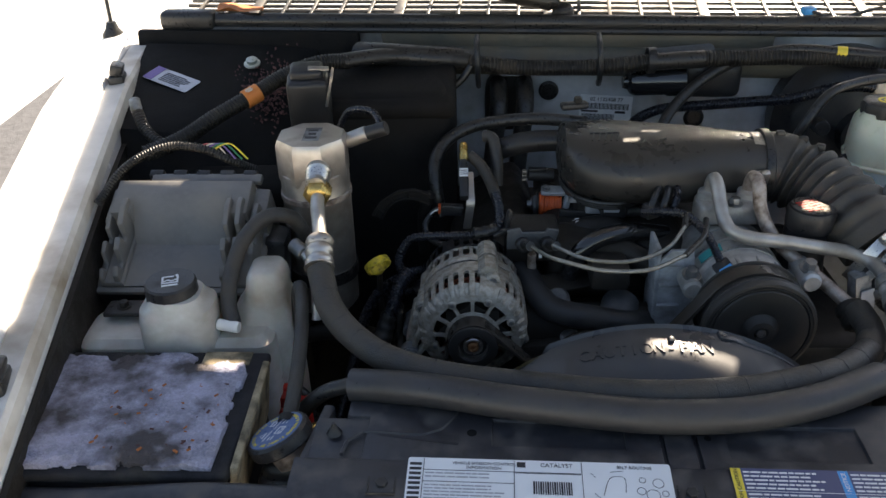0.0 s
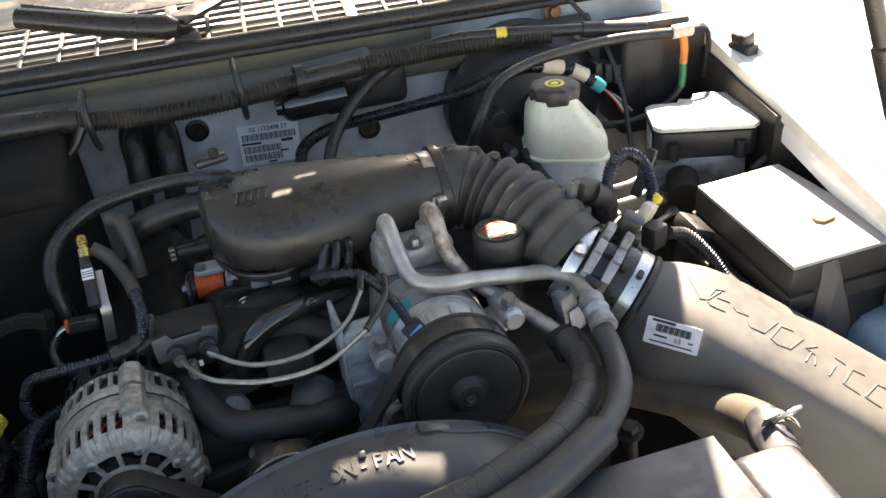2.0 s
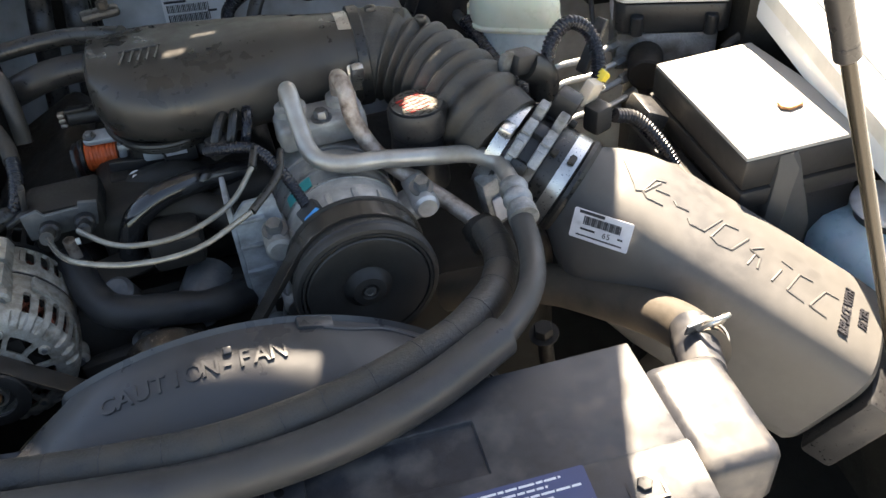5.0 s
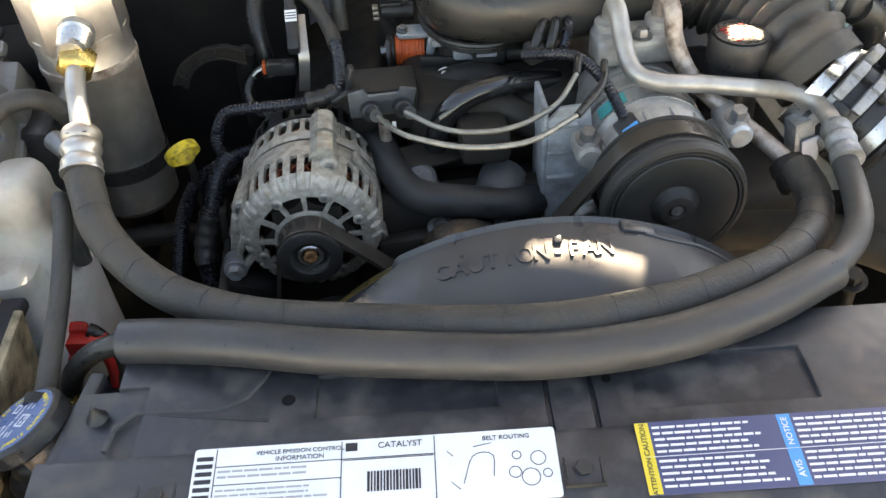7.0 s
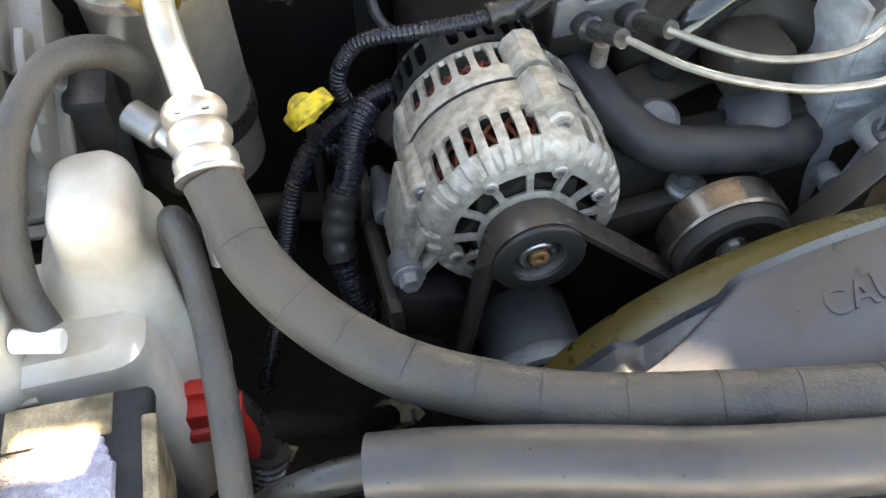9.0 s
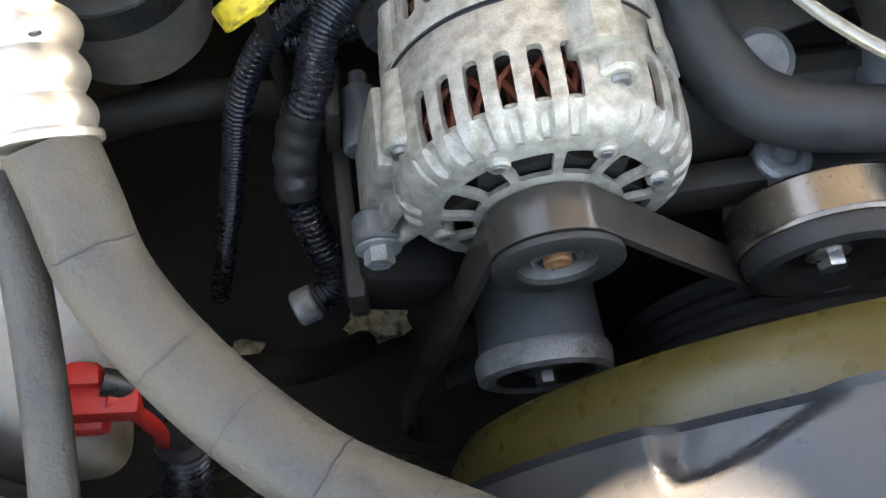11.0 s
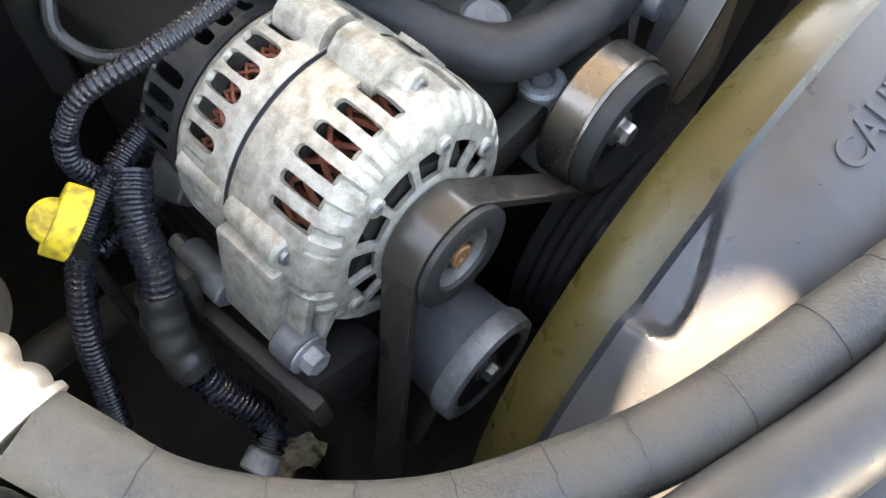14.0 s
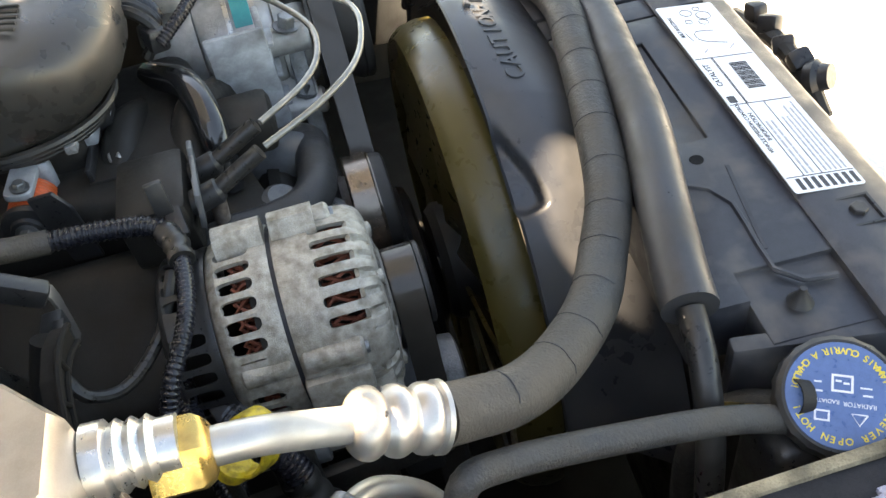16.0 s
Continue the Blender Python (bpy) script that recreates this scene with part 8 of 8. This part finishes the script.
part("end_tube", rod((0.745, 1.342, 0.958), (0.84, 1.322, 0.948), 0.0115, 14), M_BLACK, cbl)
l2 = thing("brake_loom", (0.55, 1.33, 0.84), "corrugated loom with cream and teal tape near the brake bottle", "wiring loom")
part("run", loom([(0.318, 1.43, 0.80), (0.325, 1.42, 0.835), (0.36, 1.405, 0.862), (0.43, 1.39, 0.874), (0.50, 1.37, 0.886), (0.56, 1.345, 0.90), (0.60, 1.33, 0.918), (0.65, 1.325, 0.925), (0.685, 1.325, 0.920)], 0.0092, 0.0045, 12), M_LOOM, l2)
part("cream_tape", tube([(0.672, 1.325, 0.923), (0.705, 1.325, 0.914)], 0.0105, 14, 0.006), M_CREAM, l2)
part("mid", loom([(0.70, 1.325, 0.916), (0.722, 1.324, 0.908)], 0.0098, 0.0045, 12), M_LOOM, l2)
part("cream_tape", tube([(0.720, 1.324, 0.908), (0.742, 1.320, 0.895)], 0.0105, 14, 0.006), M_CREAM, l2)
part("lower", loom([(0.740, 1.320, 0.896), (0.752, 1.316, 0.884)], 0.0098, 0.0045, 12), M_LOOM, l2)
part("teal_tape", tube([(0.752, 1.316, 0.885), (0.764, 1.311, 0.874)], 0.0102, 14, 0.005), M_TEAL, l2)
for k, mt in enumerate((M_RED, M_CREAM, M_GREEN, M_RUBBER, M_RUSTPIPE)):
    part("wire_end", tube([(0.762, 1.31 + 0.003 * k, 0.875), (0.775 + 0.002 * k, 1.30, 0.860), (0.785 + 0.004 * k, 1.285, 0.838)], 0.0014, 6, 0.005), mt, l2)
solo("vacuum_hose", tube([(0.520, 1.27, 0.82), (0.53, 1.25, 0.86), (0.545, 1.245, 0.90), (0.575, 1.26, 0.935), (0.63, 1.285, 0.945), (0.70, 1.30, 0.947), (0.78, 1.31, 0.945), (0.86, 1.305, 0.940), (0.885, 1.30, 0.938)], 0.0075, 12, 0.006), M_RUBBER, "black vacuum hose looping over the brake servo", "hose")
vt = thing("vacuum_tee", (0.885, 1.30, 0.92), "cream plastic tee with orange and green leads", "connector")
part("tee", rod((0.872, 1.302, 0.940), (0.902, 1.296, 0.942), 0.010, 14), M_CREAM, vt)
part("orange_lead", tube([(0.888, 1.298, 0.936), (0.89, 1.295, 0.915), (0.888, 1.292, 0.892)], 0.006, 10, 0.004), M_ORANGETAPE, vt)
part("green_lead", tube([(0.888, 1.292, 0.893), (0.887, 1.290, 0.875), (0.884, 1.288, 0.858)], 0.0058, 10, 0.004), M_GREEN, vt)
part("black_lead", tube([(0.884, 1.288, 0.858), (0.86, 1.285, 0.838), (0.80, 1.28, 0.826), (0.72, 1.28, 0.832)], 0.0055, 10, 0.006), M_RUBBER, vt)
part("white_pipe", tube([(0.90, 1.297, 0.942), (0.925, 1.295, 0.938), (0.935, 1.30, 0.915), (0.93, 1.30, 0.86)], 0.004, 8, 0.005), M_RUBBER, vt)
wsh = thing("rear_box", (0.90, 1.37, 0.75), "black plastic box beside the brake servo", "plastic box")
part("box", box(pose(0.885, 1.375, 0.855, 0, 0, -6), (0.14, 0.10, 0.16), 0.01, 3), M_BLACK, wsh)
part("ridge", box(pose(0.86, 1.36, 0.94, 0, 0, -12), (0.13, 0.04, 0.02), 0.006), M_BLACK, wsh)
for k in range(4):
    part("fuse_block", box(pose(0.775 + 0.016 * k, 1.355, 0.885 - 0.004 * k), (0.012, 0.03, 0.03), 0.002), M_BLACK, wsh)
solo("washer_line", tube([(0.735, 1.45, 1.012), (0.755, 1.40, 0.985), (0.775, 1.335, 0.94), (0.778, 1.28, 0.88), (0.765, 1.22, 0.80)], 0.0035, 8, 0.008), M_RUBBER, "thin black washer tube hanging from the cowl", "tube")
solo("jet_tube", tube([(0.60, 1.45, 1.012), (0.64, 1.44, 1.002), (0.68, 1.45, 1.006), (0.72, 1.455, 1.014)], 0.003, 8, 0.008), M_RUBBER, "thin tube along the cowl edge", "tube")
solo("jet_clip", box(pose(0.60, 1.452, 1.012, 10, 0, 20), (0.022, 0.014, 0.012), 0.003), M_BLUE, "small blue plastic clip on the cowl", "clip")
solo("cowl_bolt", hexbolt((0.745, fw(0.74) - 0.006, 0.960), (0, -1, 0.1), 0.009, 0.008), M_RUST, "rusty bolt at the cowl corner", "bolt")

# ---- brake servo, bottle, valve block ----
bs = thing("brake_servo", (0.69, 1.38, 0.72), "round black brake servo on the firewall", "brake servo")
part("shell", lathe(along((0.68, 1.445, 0.835), (-0.05, -1, 0.05)), [(0, 0), (0, 0.122), (0.03, 0.125), (0.045, 0.126), (0.055, 0.118), (0.075, 0.110), (0.092, 0.095), (0.10, 0.070), (0.104, 0.04), (0.12, 0.035), (0.12, 0)], 48), M_BLACK, bs)
part("check_valve", rod((0.60, 1.335, 0.86), (0.595, 1.30, 0.865), 0.012, 14), M_BLACK, bs)
part("stud", rod((0.62, 1.345, 0.80), (0.62, 1.315, 0.80), 0.007, 12), M_BOLT, bs)
bb = thing("brake_bottle", (0.655, 1.20, 0.77), "translucent pale brake fluid bottle with a black cap", "brake fluid bottle")
m_q = pose(0.644, 1.202, 0.020, 0, 0, -18)
def bottle_rings(levels):
    return [[m_q @ Vector((dx + a, b, z + sl * a)) for a, b in rounded(w, d, min(w, d) * 0.27, 7)] for z, w, d, dx, sl in levels]


part("bottle", loft(bottle_rings(((0.832, 0.106, 0.086, 0.004, -0.10), (0.836, 0.107, 0.087, 0.004, -0.10), (0.858, 0.106, 0.086, 0.004, -0.12), (0.870, 0.100, 0.082, 0.002, -0.20), (0.884, 0.084, 0.074, -0.004, -0.22), (0.896, 0.068, 0.064, -0.009, -0.12), (0.904, 0.060, 0.058, -0.010, 0.0), (0.910, 0.056, 0.056, -0.010, 0.0)))), M_BRAKETANK, bb)
part("seam", loft(bottle_rings(((0.8285, 0.108, 0.088, 0.004, -0.10), (0.8305, 0.113, 0.093, 0.004, -0.10), (0.8335, 0.113, 0.093, 0.004, -0.10), (0.8355, 0.108, 0.088, 0.004, -0.10)))), M_BRAKETANK, bb)
part("lower_tank", loft(bottle_rings(((0.750, 0.070, 0.060, 0.006, 0.0), (0.756, 0.084, 0.070, 0.006, 0.0), (0.800, 0.096, 0.078, 0.005, -0.06), (0.830, 0.103, 0.084, 0.004, -0.10)))), M_BRAKEFLUID, bb, "bluish lower half with fluid")
part("cap", lathe(m_q @ Matrix.Translation((-0.009, 0, 0.905)), [(0, 0), (0, 0.0315), (0.013, 0.0330), (0.018, 0.031), (0.020, 0.027), (0.020, 0)], 60, warp=lambda a, i: 1.0 + 0.035 * math.cos(10 * a)), M_BLACK, bb)
part("cap_mark", lathe(m_q @ Matrix.Translation((-0.009, 0, 0.9252)), [(0, 0.013), (0.0005, 0.0125), (0.0005, 0.009), (0, 0.0085)], 28), M_YELPRINT, bb)
part("cap_mark", lathe(m_q @ Matrix.Translation((-0.009, 0, 0.9252)), [(0, 0.0055), (0.0005, 0.005), (0.0005, 0)], 20), M_YELPRINT, bb)
m_w = m_q @ Matrix.Translation((0.0465, -0.030, 0.838)) @ pose(0, 0, 0, 90, 0, 52)
part("warning_label", plate(m_w, rounded(0.026, 0.024, 0.001, 3), 0.0006, 0), M_LABEL, bb, smooth=False)
part("label_yellow", bars(m_w @ Matrix.Translation((0, 0, 0.0008)), [(0, 0.0085, 0.025, 0.0065)], 0.0002), M_YELPRINT, bb, smooth=False)
part("label_print", text_lines(m_w @ Matrix.Translation((0, 0, 0.0008)), -0.011, 0.001, 0.022, 3, 0.0045, 0.0022, 41), M_INK, bb, smooth=False)
mc = thing("master_cylinder", (0.66, 1.22, 0.72), "dull metal brake master cylinder below its bottle", "master cylinder")
part("bore", rod((0.655, 1.33, 0.745), (0.66, 1.13, 0.745), 0.02, 20), M_CASTDARK, mc)
part("port", rod((0.68, 1.16, 0.745), (0.71, 1.155, 0.75), 0.009, 14), M_BOLT, mc)
for k in range(4):
    z, y = 0.79 - 0.014 * k, 1.165 - 0.018 * k
    solo("brake_pipe", tube([(0.64, y - 0.03, z - 0.03), (0.68, y - 0.005, z), (0.73, y, z + 0.003), (0.775, y + 0.015, z + 0.006)], 0.0042, 10, 0.006), M_PIPE if k % 2 else M_CASTDARK, "grey steel brake pipe into the valve block", "brake pipe", group="brake pipes")
    solo("pipe_nut", rod((0.765, y + 0.012, z + 0.005), (0.780, y + 0.017, z + 0.0065), 0.0068, 6), M_BOLT, "steel nut on a brake pipe", "pipe nut", group="brake pipe nuts")
ab = thing("abs_unit", (0.85, 1.20, 0.72), "brake valve unit with bright alloy lid and black body", "valve unit")
m_a = axes((0.856, 1.198, 0.857), (0.93, -0.36, 0), (0.36, 0.93, 0))
lid = [(-0.062, -0.050), (0.062, -0.054), (0.072, -0.044), (0.072, 0.020), (0.058, 0.034), (0.052, 0.060), (0.030, 0.068), (0.004, 0.064), (0.0, 0.046), (-0.020, 0.048), (-0.024, 0.036), (-0.062, 0.034), (-0.072, 0.024), (-0.072, -0.040)]
part("lid", plate(m_a @ Matrix.Translation((0, 0, -0.006)), lid, 0.008, 0.002), M_ABS, ab)
for x, y in ((-0.05, -0.035), (-0.01, -0.038), (0.03, -0.04), (0.058, -0.03), (-0.03, 0.01), (0.02, 0.03)):
    part("lid_screw", lathe(m_a @ Matrix.Translation((x, y, 0.002)), [(0, 0), (0, 0.0045), (0.0012, 0.004), (0.0008, 0.002), (0.0002, 0)], 12), M_CASTDARK, ab)
part("body", plate(m_a @ Matrix.Translation((0, 0, -0.046)), [(x * 0.97, y * 0.97) for x, y in lid], 0.038, 0.003), M_BLACK, ab)
part("valve_block", box(m_a @ Matrix.Translation((-0.005, -0.005, -0.072)), (0.125, 0.085, 0.05), 0.004), M_CASTDARK, ab)
part("motor", rod(m_a @ Vector((-0.03, -0.05, -0.075)), m_a @ Vector((-0.035, -0.095, -0.08)), 0.022, 24), M_DARK, ab)
part("paper_tag", box(m_a @ Matrix.Translation((-0.0725, -0.018, -0.022)), (0.0008, 0.034, 0.022), 0), M_LABELGREY, ab)
for x in (-0.045, 0.045):
    part("lug", rod(m_a @ Vector((x, -0.055, -0.045)), m_a @ Vector((x, -0.055, -0.02)), 0.008, 12), M_BLACK, ab)
part("cable", tube([m_a @ Vector(q) for q in ((0.072, -0.01, -0.02), (0.095, -0.02, -0.025), (0.10, -0.045, -0.035), (0.06, -0.07, -0.06))], 0.006, 10, 0.006), M_HOSE, ab)

# wiring by the air meter
wc = thing("meter_wiring", (0.62, 1.03, 0.80), "taped wiring with grey and yellow connectors", "wiring")
part("grey_clip", box(pose(0.566, 1.018, 0.888, 10, 15, 30), (0.022, 0.008, 0.034), 0.002), M_CASTDARK, wc)
part("grey_plug", box(pose(0.585, 1.022, 0.890, 0, 10, 20), (0.03, 0.024, 0.022), 0.004), M_BLACK, wc)
part("taped_wiring", tube([(0.59, 1.02, 0.885), (0.607, 1.022, 0.872), (0.612, 1.025, 0.845)], 0.016, 12, 0.005), M_RUBBER, wc)
part("loop", loom([(0.61, 1.02, 0.872), (0.622, 1.03, 0.902), (0.645, 1.04, 0.912), (0.665, 1.035, 0.900), (0.668, 1.015, 0.872), (0.660, 1.00, 0.852)], 0.008, 0.004, 10), M_LOOM, wc)
part("yellow_clip", box(pose(0.652, 1.0, 0.850, 20, 20, 30), (0.022, 0.014, 0.030), 0.004), M_CREAM, wc)
part("yellow_clip_arm", box(pose(0.664, 1.004, 0.860, 20, 40, 30), (0.012, 0.012, 0.022), 0.003), M_YELPRINT, wc)
part("plug", box(pose(0.655, 0.985, 0.828, 0, 0, 20), (0.024, 0.022, 0.03), 0.004), M_BLACK, wc)
part("lead", loom([(0.675, 0.985, 0.825), (0.70, 0.985, 0.815), (0.725, 0.965, 0.785), (0.74, 0.94, 0.75)], 0.008, 0.004, 10), M_LOOM, wc)
part("strap", box(pose(0.672, 1.04, 0.880, 0, 30, 20), (0.006, 0.014, 0.06), 0.002), M_BLACK, wc)
solo("under_loom", loom([(0.585, 1.20, 0.86), (0.60, 1.15, 0.83), (0.62, 1.10, 0.81), (0.62, 1.05, 0.80)], 0.009, 0.0045), M_LOOM, "black loom below the brake bottle", "wiring loom")

# ---- fuse box, washer bottle ----
fu = thing("fuse_box", (0.84, 0.98, 0.62), "black fuse box, its lid bright in the sun", "fuse box")
lid = [(0.763, 0.876), (0.916, 0.873), (0.908, 1.090), (0.778, 1.088)]
cx, cy = 0.841, 0.982
part("lid", plate(pose(0, 0, 0.772), lid, 0.036, 0.004), M_FUSE, fu)
# separate top skin, so only the upper face carries the glare colour
part("lid_top", plate(pose(0, 0, 0.806), [(cx + (x - cx) * 0.985, cy + (y - cy) * 0.985) for x, y in lid], 0.006, 0.0025), M_FUSETOP, fu, "lid top coloured pale for the sun glare")
part("lid_rim", plate(pose(0, 0, 0.750), [(cx + (x - cx) * 1.03, cy + (y - cy) * 1.03) for x, y in lid], 0.022, 0.003), M_FUSE, fu)
part("body", plate(pose(0, 0, 0.62), [(cx + (x - cx) * 0.94, cy + (y - cy) * 0.94) for x, y in lid], 0.13, 0.003), M_BLACK, fu)
part("latch", plate(pose(0.862, 0.945, 0.8125, 0, 0, 10), [(-0.016, 0), (-0.012, 0.010), (-0.006, 0.006), (0.008, 0.006), (0.016, 0.012), (0.018, 0.002), (0.008, -0.008), (-0.010, -0.008)], 0.004, 0.001), M_RUST, fu)
part("side_shelf", box(pose(0.745, 0.975, 0.755, 0, 20, -4), (0.04, 0.19, 0.008), 0.002), M_BLACK, fu)
part("side_wall", box(pose(0.738, 0.975, 0.70, 0, 6, -4), (0.008, 0.20, 0.12), 0.002), M_BLACK, fu)
part("side_catch", box(pose(0.742, 1.035, 0.785, 0, 24, -4), (0.03, 0.05, 0.02), 0.004), M_BLACK, fu)
tb = part("terminal_cover", loft([[(0.802, 0.876, 0.806), (0.813, 0.873, 0.808), (0.824, 0.876, 0.806), (0.824, 0.890, 0.804), (0.802, 0.890, 0.804)], [(0.798, 0.870, 0.790), (0.820, 0.866, 0.792), (0.827, 0.872, 0.790), (0.827, 0.890, 0.79), (0.798, 0.890, 0.79)],
                                  [(0.792, 0.868, 0.728), (0.803, 0.857, 0.728), (0.842, 0.859, 0.724), (0.844, 0.888, 0.724), (0.792, 0.888, 0.728)], [(0.794, 0.868, 0.64), (0.805, 0.860, 0.64), (0.838, 0.862, 0.64), (0.840, 0.888, 0.64), (0.794, 0.888, 0.64)]]), M_TERMINAL, fu)
part("plus_mark", bars(axes((0.8215, 0.8645, 0.765), (1, 0.05, 0), (0, 0.12, 0.95)), [(0.006, 0.004, 0.008, 0.0016), (0.006, 0.004, 0.0016, 0.008), (-0.006, -0.003, 0.006, 0.006)], 0.0006), M_BLACK, tb)
for y in (0.93, 0.965):
    solo("teal_lead", tube([(0.70, y, 0.74), (0.71, y - 0.012, 0.752), (0.722, y - 0.008, 0.745)], 0.003, 8, 0.004), M_TEAL, "short teal wire beside the fuse box", "wire", group="teal leads")
PIVOT = Vector((0.339, 0.305, 1.341))
fu.location, fu.scale = PIVOT + (fu.location - PIVOT) * 0.98, (0.98, 0.98, 0.98)
wb = thing("washer_bottle", (0.93, 0.84, 0.50), "translucent washer bottle with blue fluid and pale cap", "washer bottle")
rings = []
for z, w, d in ((0.48, 0.11, 0.16), (0.62, 0.125, 0.18), (0.68, 0.12, 0.17), (0.698, 0.10, 0.14), (0.708, 0.07, 0.09)):
    rings.append([(0.930 + a, 0.832 + b, z) for a, b in rounded(w, d, 0.035, 6)])
part("bottle", loft(rings), M_BLUETANK, wb)
part("neck", rod((0.935, 0.850, 0.70), (0.935, 0.850, 0.722), 0.033, 28), M_BLACK, wb)
part("cap", lathe(pose(0.935, 0.850, 0.720), [(0, 0), (0, 0.038), (0.004, 0.040), (0.008, 0.039), (0.014, 0.030), (0.017, 0)], 36), M_LABELGREY, wb)
part("cap_tab", box(pose(0.922, 0.806, 0.712, 30, 0, -16), (0.014, 0.026, 0.005), 0.002), M_LABELGREY, wb)
part("cap_mark", bars(pose(0.940, 0.855, 0.7365), [(0, 0, 0.010, 0.002), (0.003, 0.003, 0.002, 0.006)], 0.0004), M_INK, wb)

wb.location, wb.scale = PIVOT + (wb.location - PIVOT) * 0.97, (0.97, 0.97, 0.97)
# ---- radiator hose on the right, with its spring clamp ----
RH = [(0.47, 0.96, 0.665), (0.52, 0.925, 0.690), (0.563, 0.880, 0.712), (0.598, 0.828, 0.725), (0.620, 0.780, 0.740), (0.626, 0.735, 0.757), (0.618, 0.700, 0.770)]
rh = thing("radiator_hose", (0.56, 0.86, 0.66), "thick black radiator hose with a spring clamp", "hose")
part("hose", tube(RH, 0.0215, 22, 0.006), M_RADHOSE, rh)
part("clamp", band((0.6225, 0.716, 0.764), (-0.1, -0.75, 0.3), 0.0222, 0.013, 0.0016), M_STEEL, rh)
for d in (-1, 1):
    part("clamp_ear", plate(axes((0.620 + 0.012 * d, 0.712, 0.788), (1, 0.1, 0), (0, -0.3, 1)), [(-0.007, 0), (0.007, 0), (0.008, 0.014), (-0.008, 0.014)], 0.002, 0.0005), M_STEEL, rh)
part("clamp_wire", tube([(0.612, 0.708, 0.792), (0.620, 0.700, 0.806), (0.634, 0.702, 0.806), (0.637, 0.712, 0.795)], 0.0022, 8, 0.003), M_STEEL, rh)
bl = thing("shroud_bolt", (0.52, 0.79, 0.72), "dark threaded stud beside the radiator hose", "bolt")
part("stud", rod((0.520, 0.795, 0.69), (0.510, 0.785, 0.752), 0.007, 14), M_DARK, bl)
part("head", hexbolt((0.510, 0.785, 0.752), (-0.16, -0.16, 1), 0.009, 0.010), M_DARK, bl)
solo("side_bracket", box(pose(0.525, 0.945, 0.79, 0, -12, 12), (0.03, 0.02, 0.06), 0.004), M_CASTDARK, "grey metal bracket below the pipe bend", "bracket")
solo("bracket_tag", box(pose(0.528, 0.932, 0.785, 0, -12, 12), (0.018, 0.002, 0.03), 0.0004), M_LABELGREY, "small worn paper tag on the bracket", "tag")

# ---- hood strut ----
st = thing("hood_strut", (0.745, 0.60, 0.66), "black gas strut holding the hood open", "gas strut")
SA, SB = Vector((0.728, 0.535, 0.66)), Vector((0.5415, 0.6126, 1.2130))
sd = (SB - SA).normalized()
mid = SA + sd * ((1.098 - SA.z) / sd.z)
top = SA + sd * ((1.93 - SA.z) / sd.z)
step = SA + sd * ((1.187 - SA.z) / sd.z)
part("rod", rod(SA, mid, 0.0040, 14), M_ROD, st)
part("collar", rod(mid - sd * 0.004, mid + sd * 0.006, 0.0067, 20, 0.0015), M_STRUT, st)
part("cylinder", rod(mid, step, 0.0065, 20, 0.001), M_STRUT, st)
part("upper_rod", rod(step, top, 0.0051, 18), M_STRUT, st)
part("ball_joint", lathe(along(SA - sd * 0.02, sd), [(0, 0), (0, 0.010), (0.02, 0.012), (0.03, 0.006), (0.03, 0)], 16), M_BLACK, st)
# lamp hardware ahead of the cover
hl = thing("lamp_bracket", (0.22, 0.50, 0.68), "dark ribbed lamp bracket in front of the radiator", "bracket")
part("arm", tube([(0.30, 0.500, 0.715), (0.24, 0.507, 0.735), (0.20, 0.512, 0.745), (0.15, 0.515, 0.738), (0.12, 0.515, 0.72)], 0.009, 10, 0.006), M_DARK, hl)
for q in range(4):
    part("plug", box(pose(0.255 - 0.030 * q, 0.506 + 0.003 * q, 0.747 + 0.004 * (q % 2), 20 * q, 15, 30 * q), (0.020, 0.016, 0.018), 0.004), M_BLACK, hl)
part("socket", lathe(along((0.150, 0.515, 0.742), (-0.6, -0.5, 0.3)), [(0, 0), (0, 0.014), (0.008, 0.016), (0.012, 0.012), (0.02, 0.011), (0.02, 0)], 20), M_BLACK, hl)
# pale lumps, the two lowest standing in for sunlit ground, and a cover crumb
rnd = random.Random(12)
for x, y, z, s in ((-0.062, 1.01, 0.350, 0.029), (-0.19, 1.01, 0.313, 0.016), (0.022, 0.93, 0.60, 0.008), (-0.145, 1.09, 0.62, 0.010)):
    bm = bmesh.new()
    bmesh.ops.create_icosphere(bm, subdivisions=3, radius=1.0)
    for v in bm.verts:
        v.co *= 1 + 0.45 * noise.noise(v.co * 1.7 + Vector((x * 40, 0, 0)))
        v.co = Vector((x, y, z)) + Vector((v.co.x * s, v.co.y * s * 0.7, v.co.z * s * 0.35))
    solo("debris_lump", bm, M_STONE, "pale lump low in the bay, the lowest standing in for sunlit ground", "debris", group="debris lumps")
solo("cover_crumb", box(m_cov @ Matrix.Translation((0.115, 0.043, CZ + 0.002)) @ pose(0, 0, 0, 10, 20, 30), (0.009, 0.006, 0.004), 0.001), M_STONE, "small pale crumb on the radiator cover", "crumb")
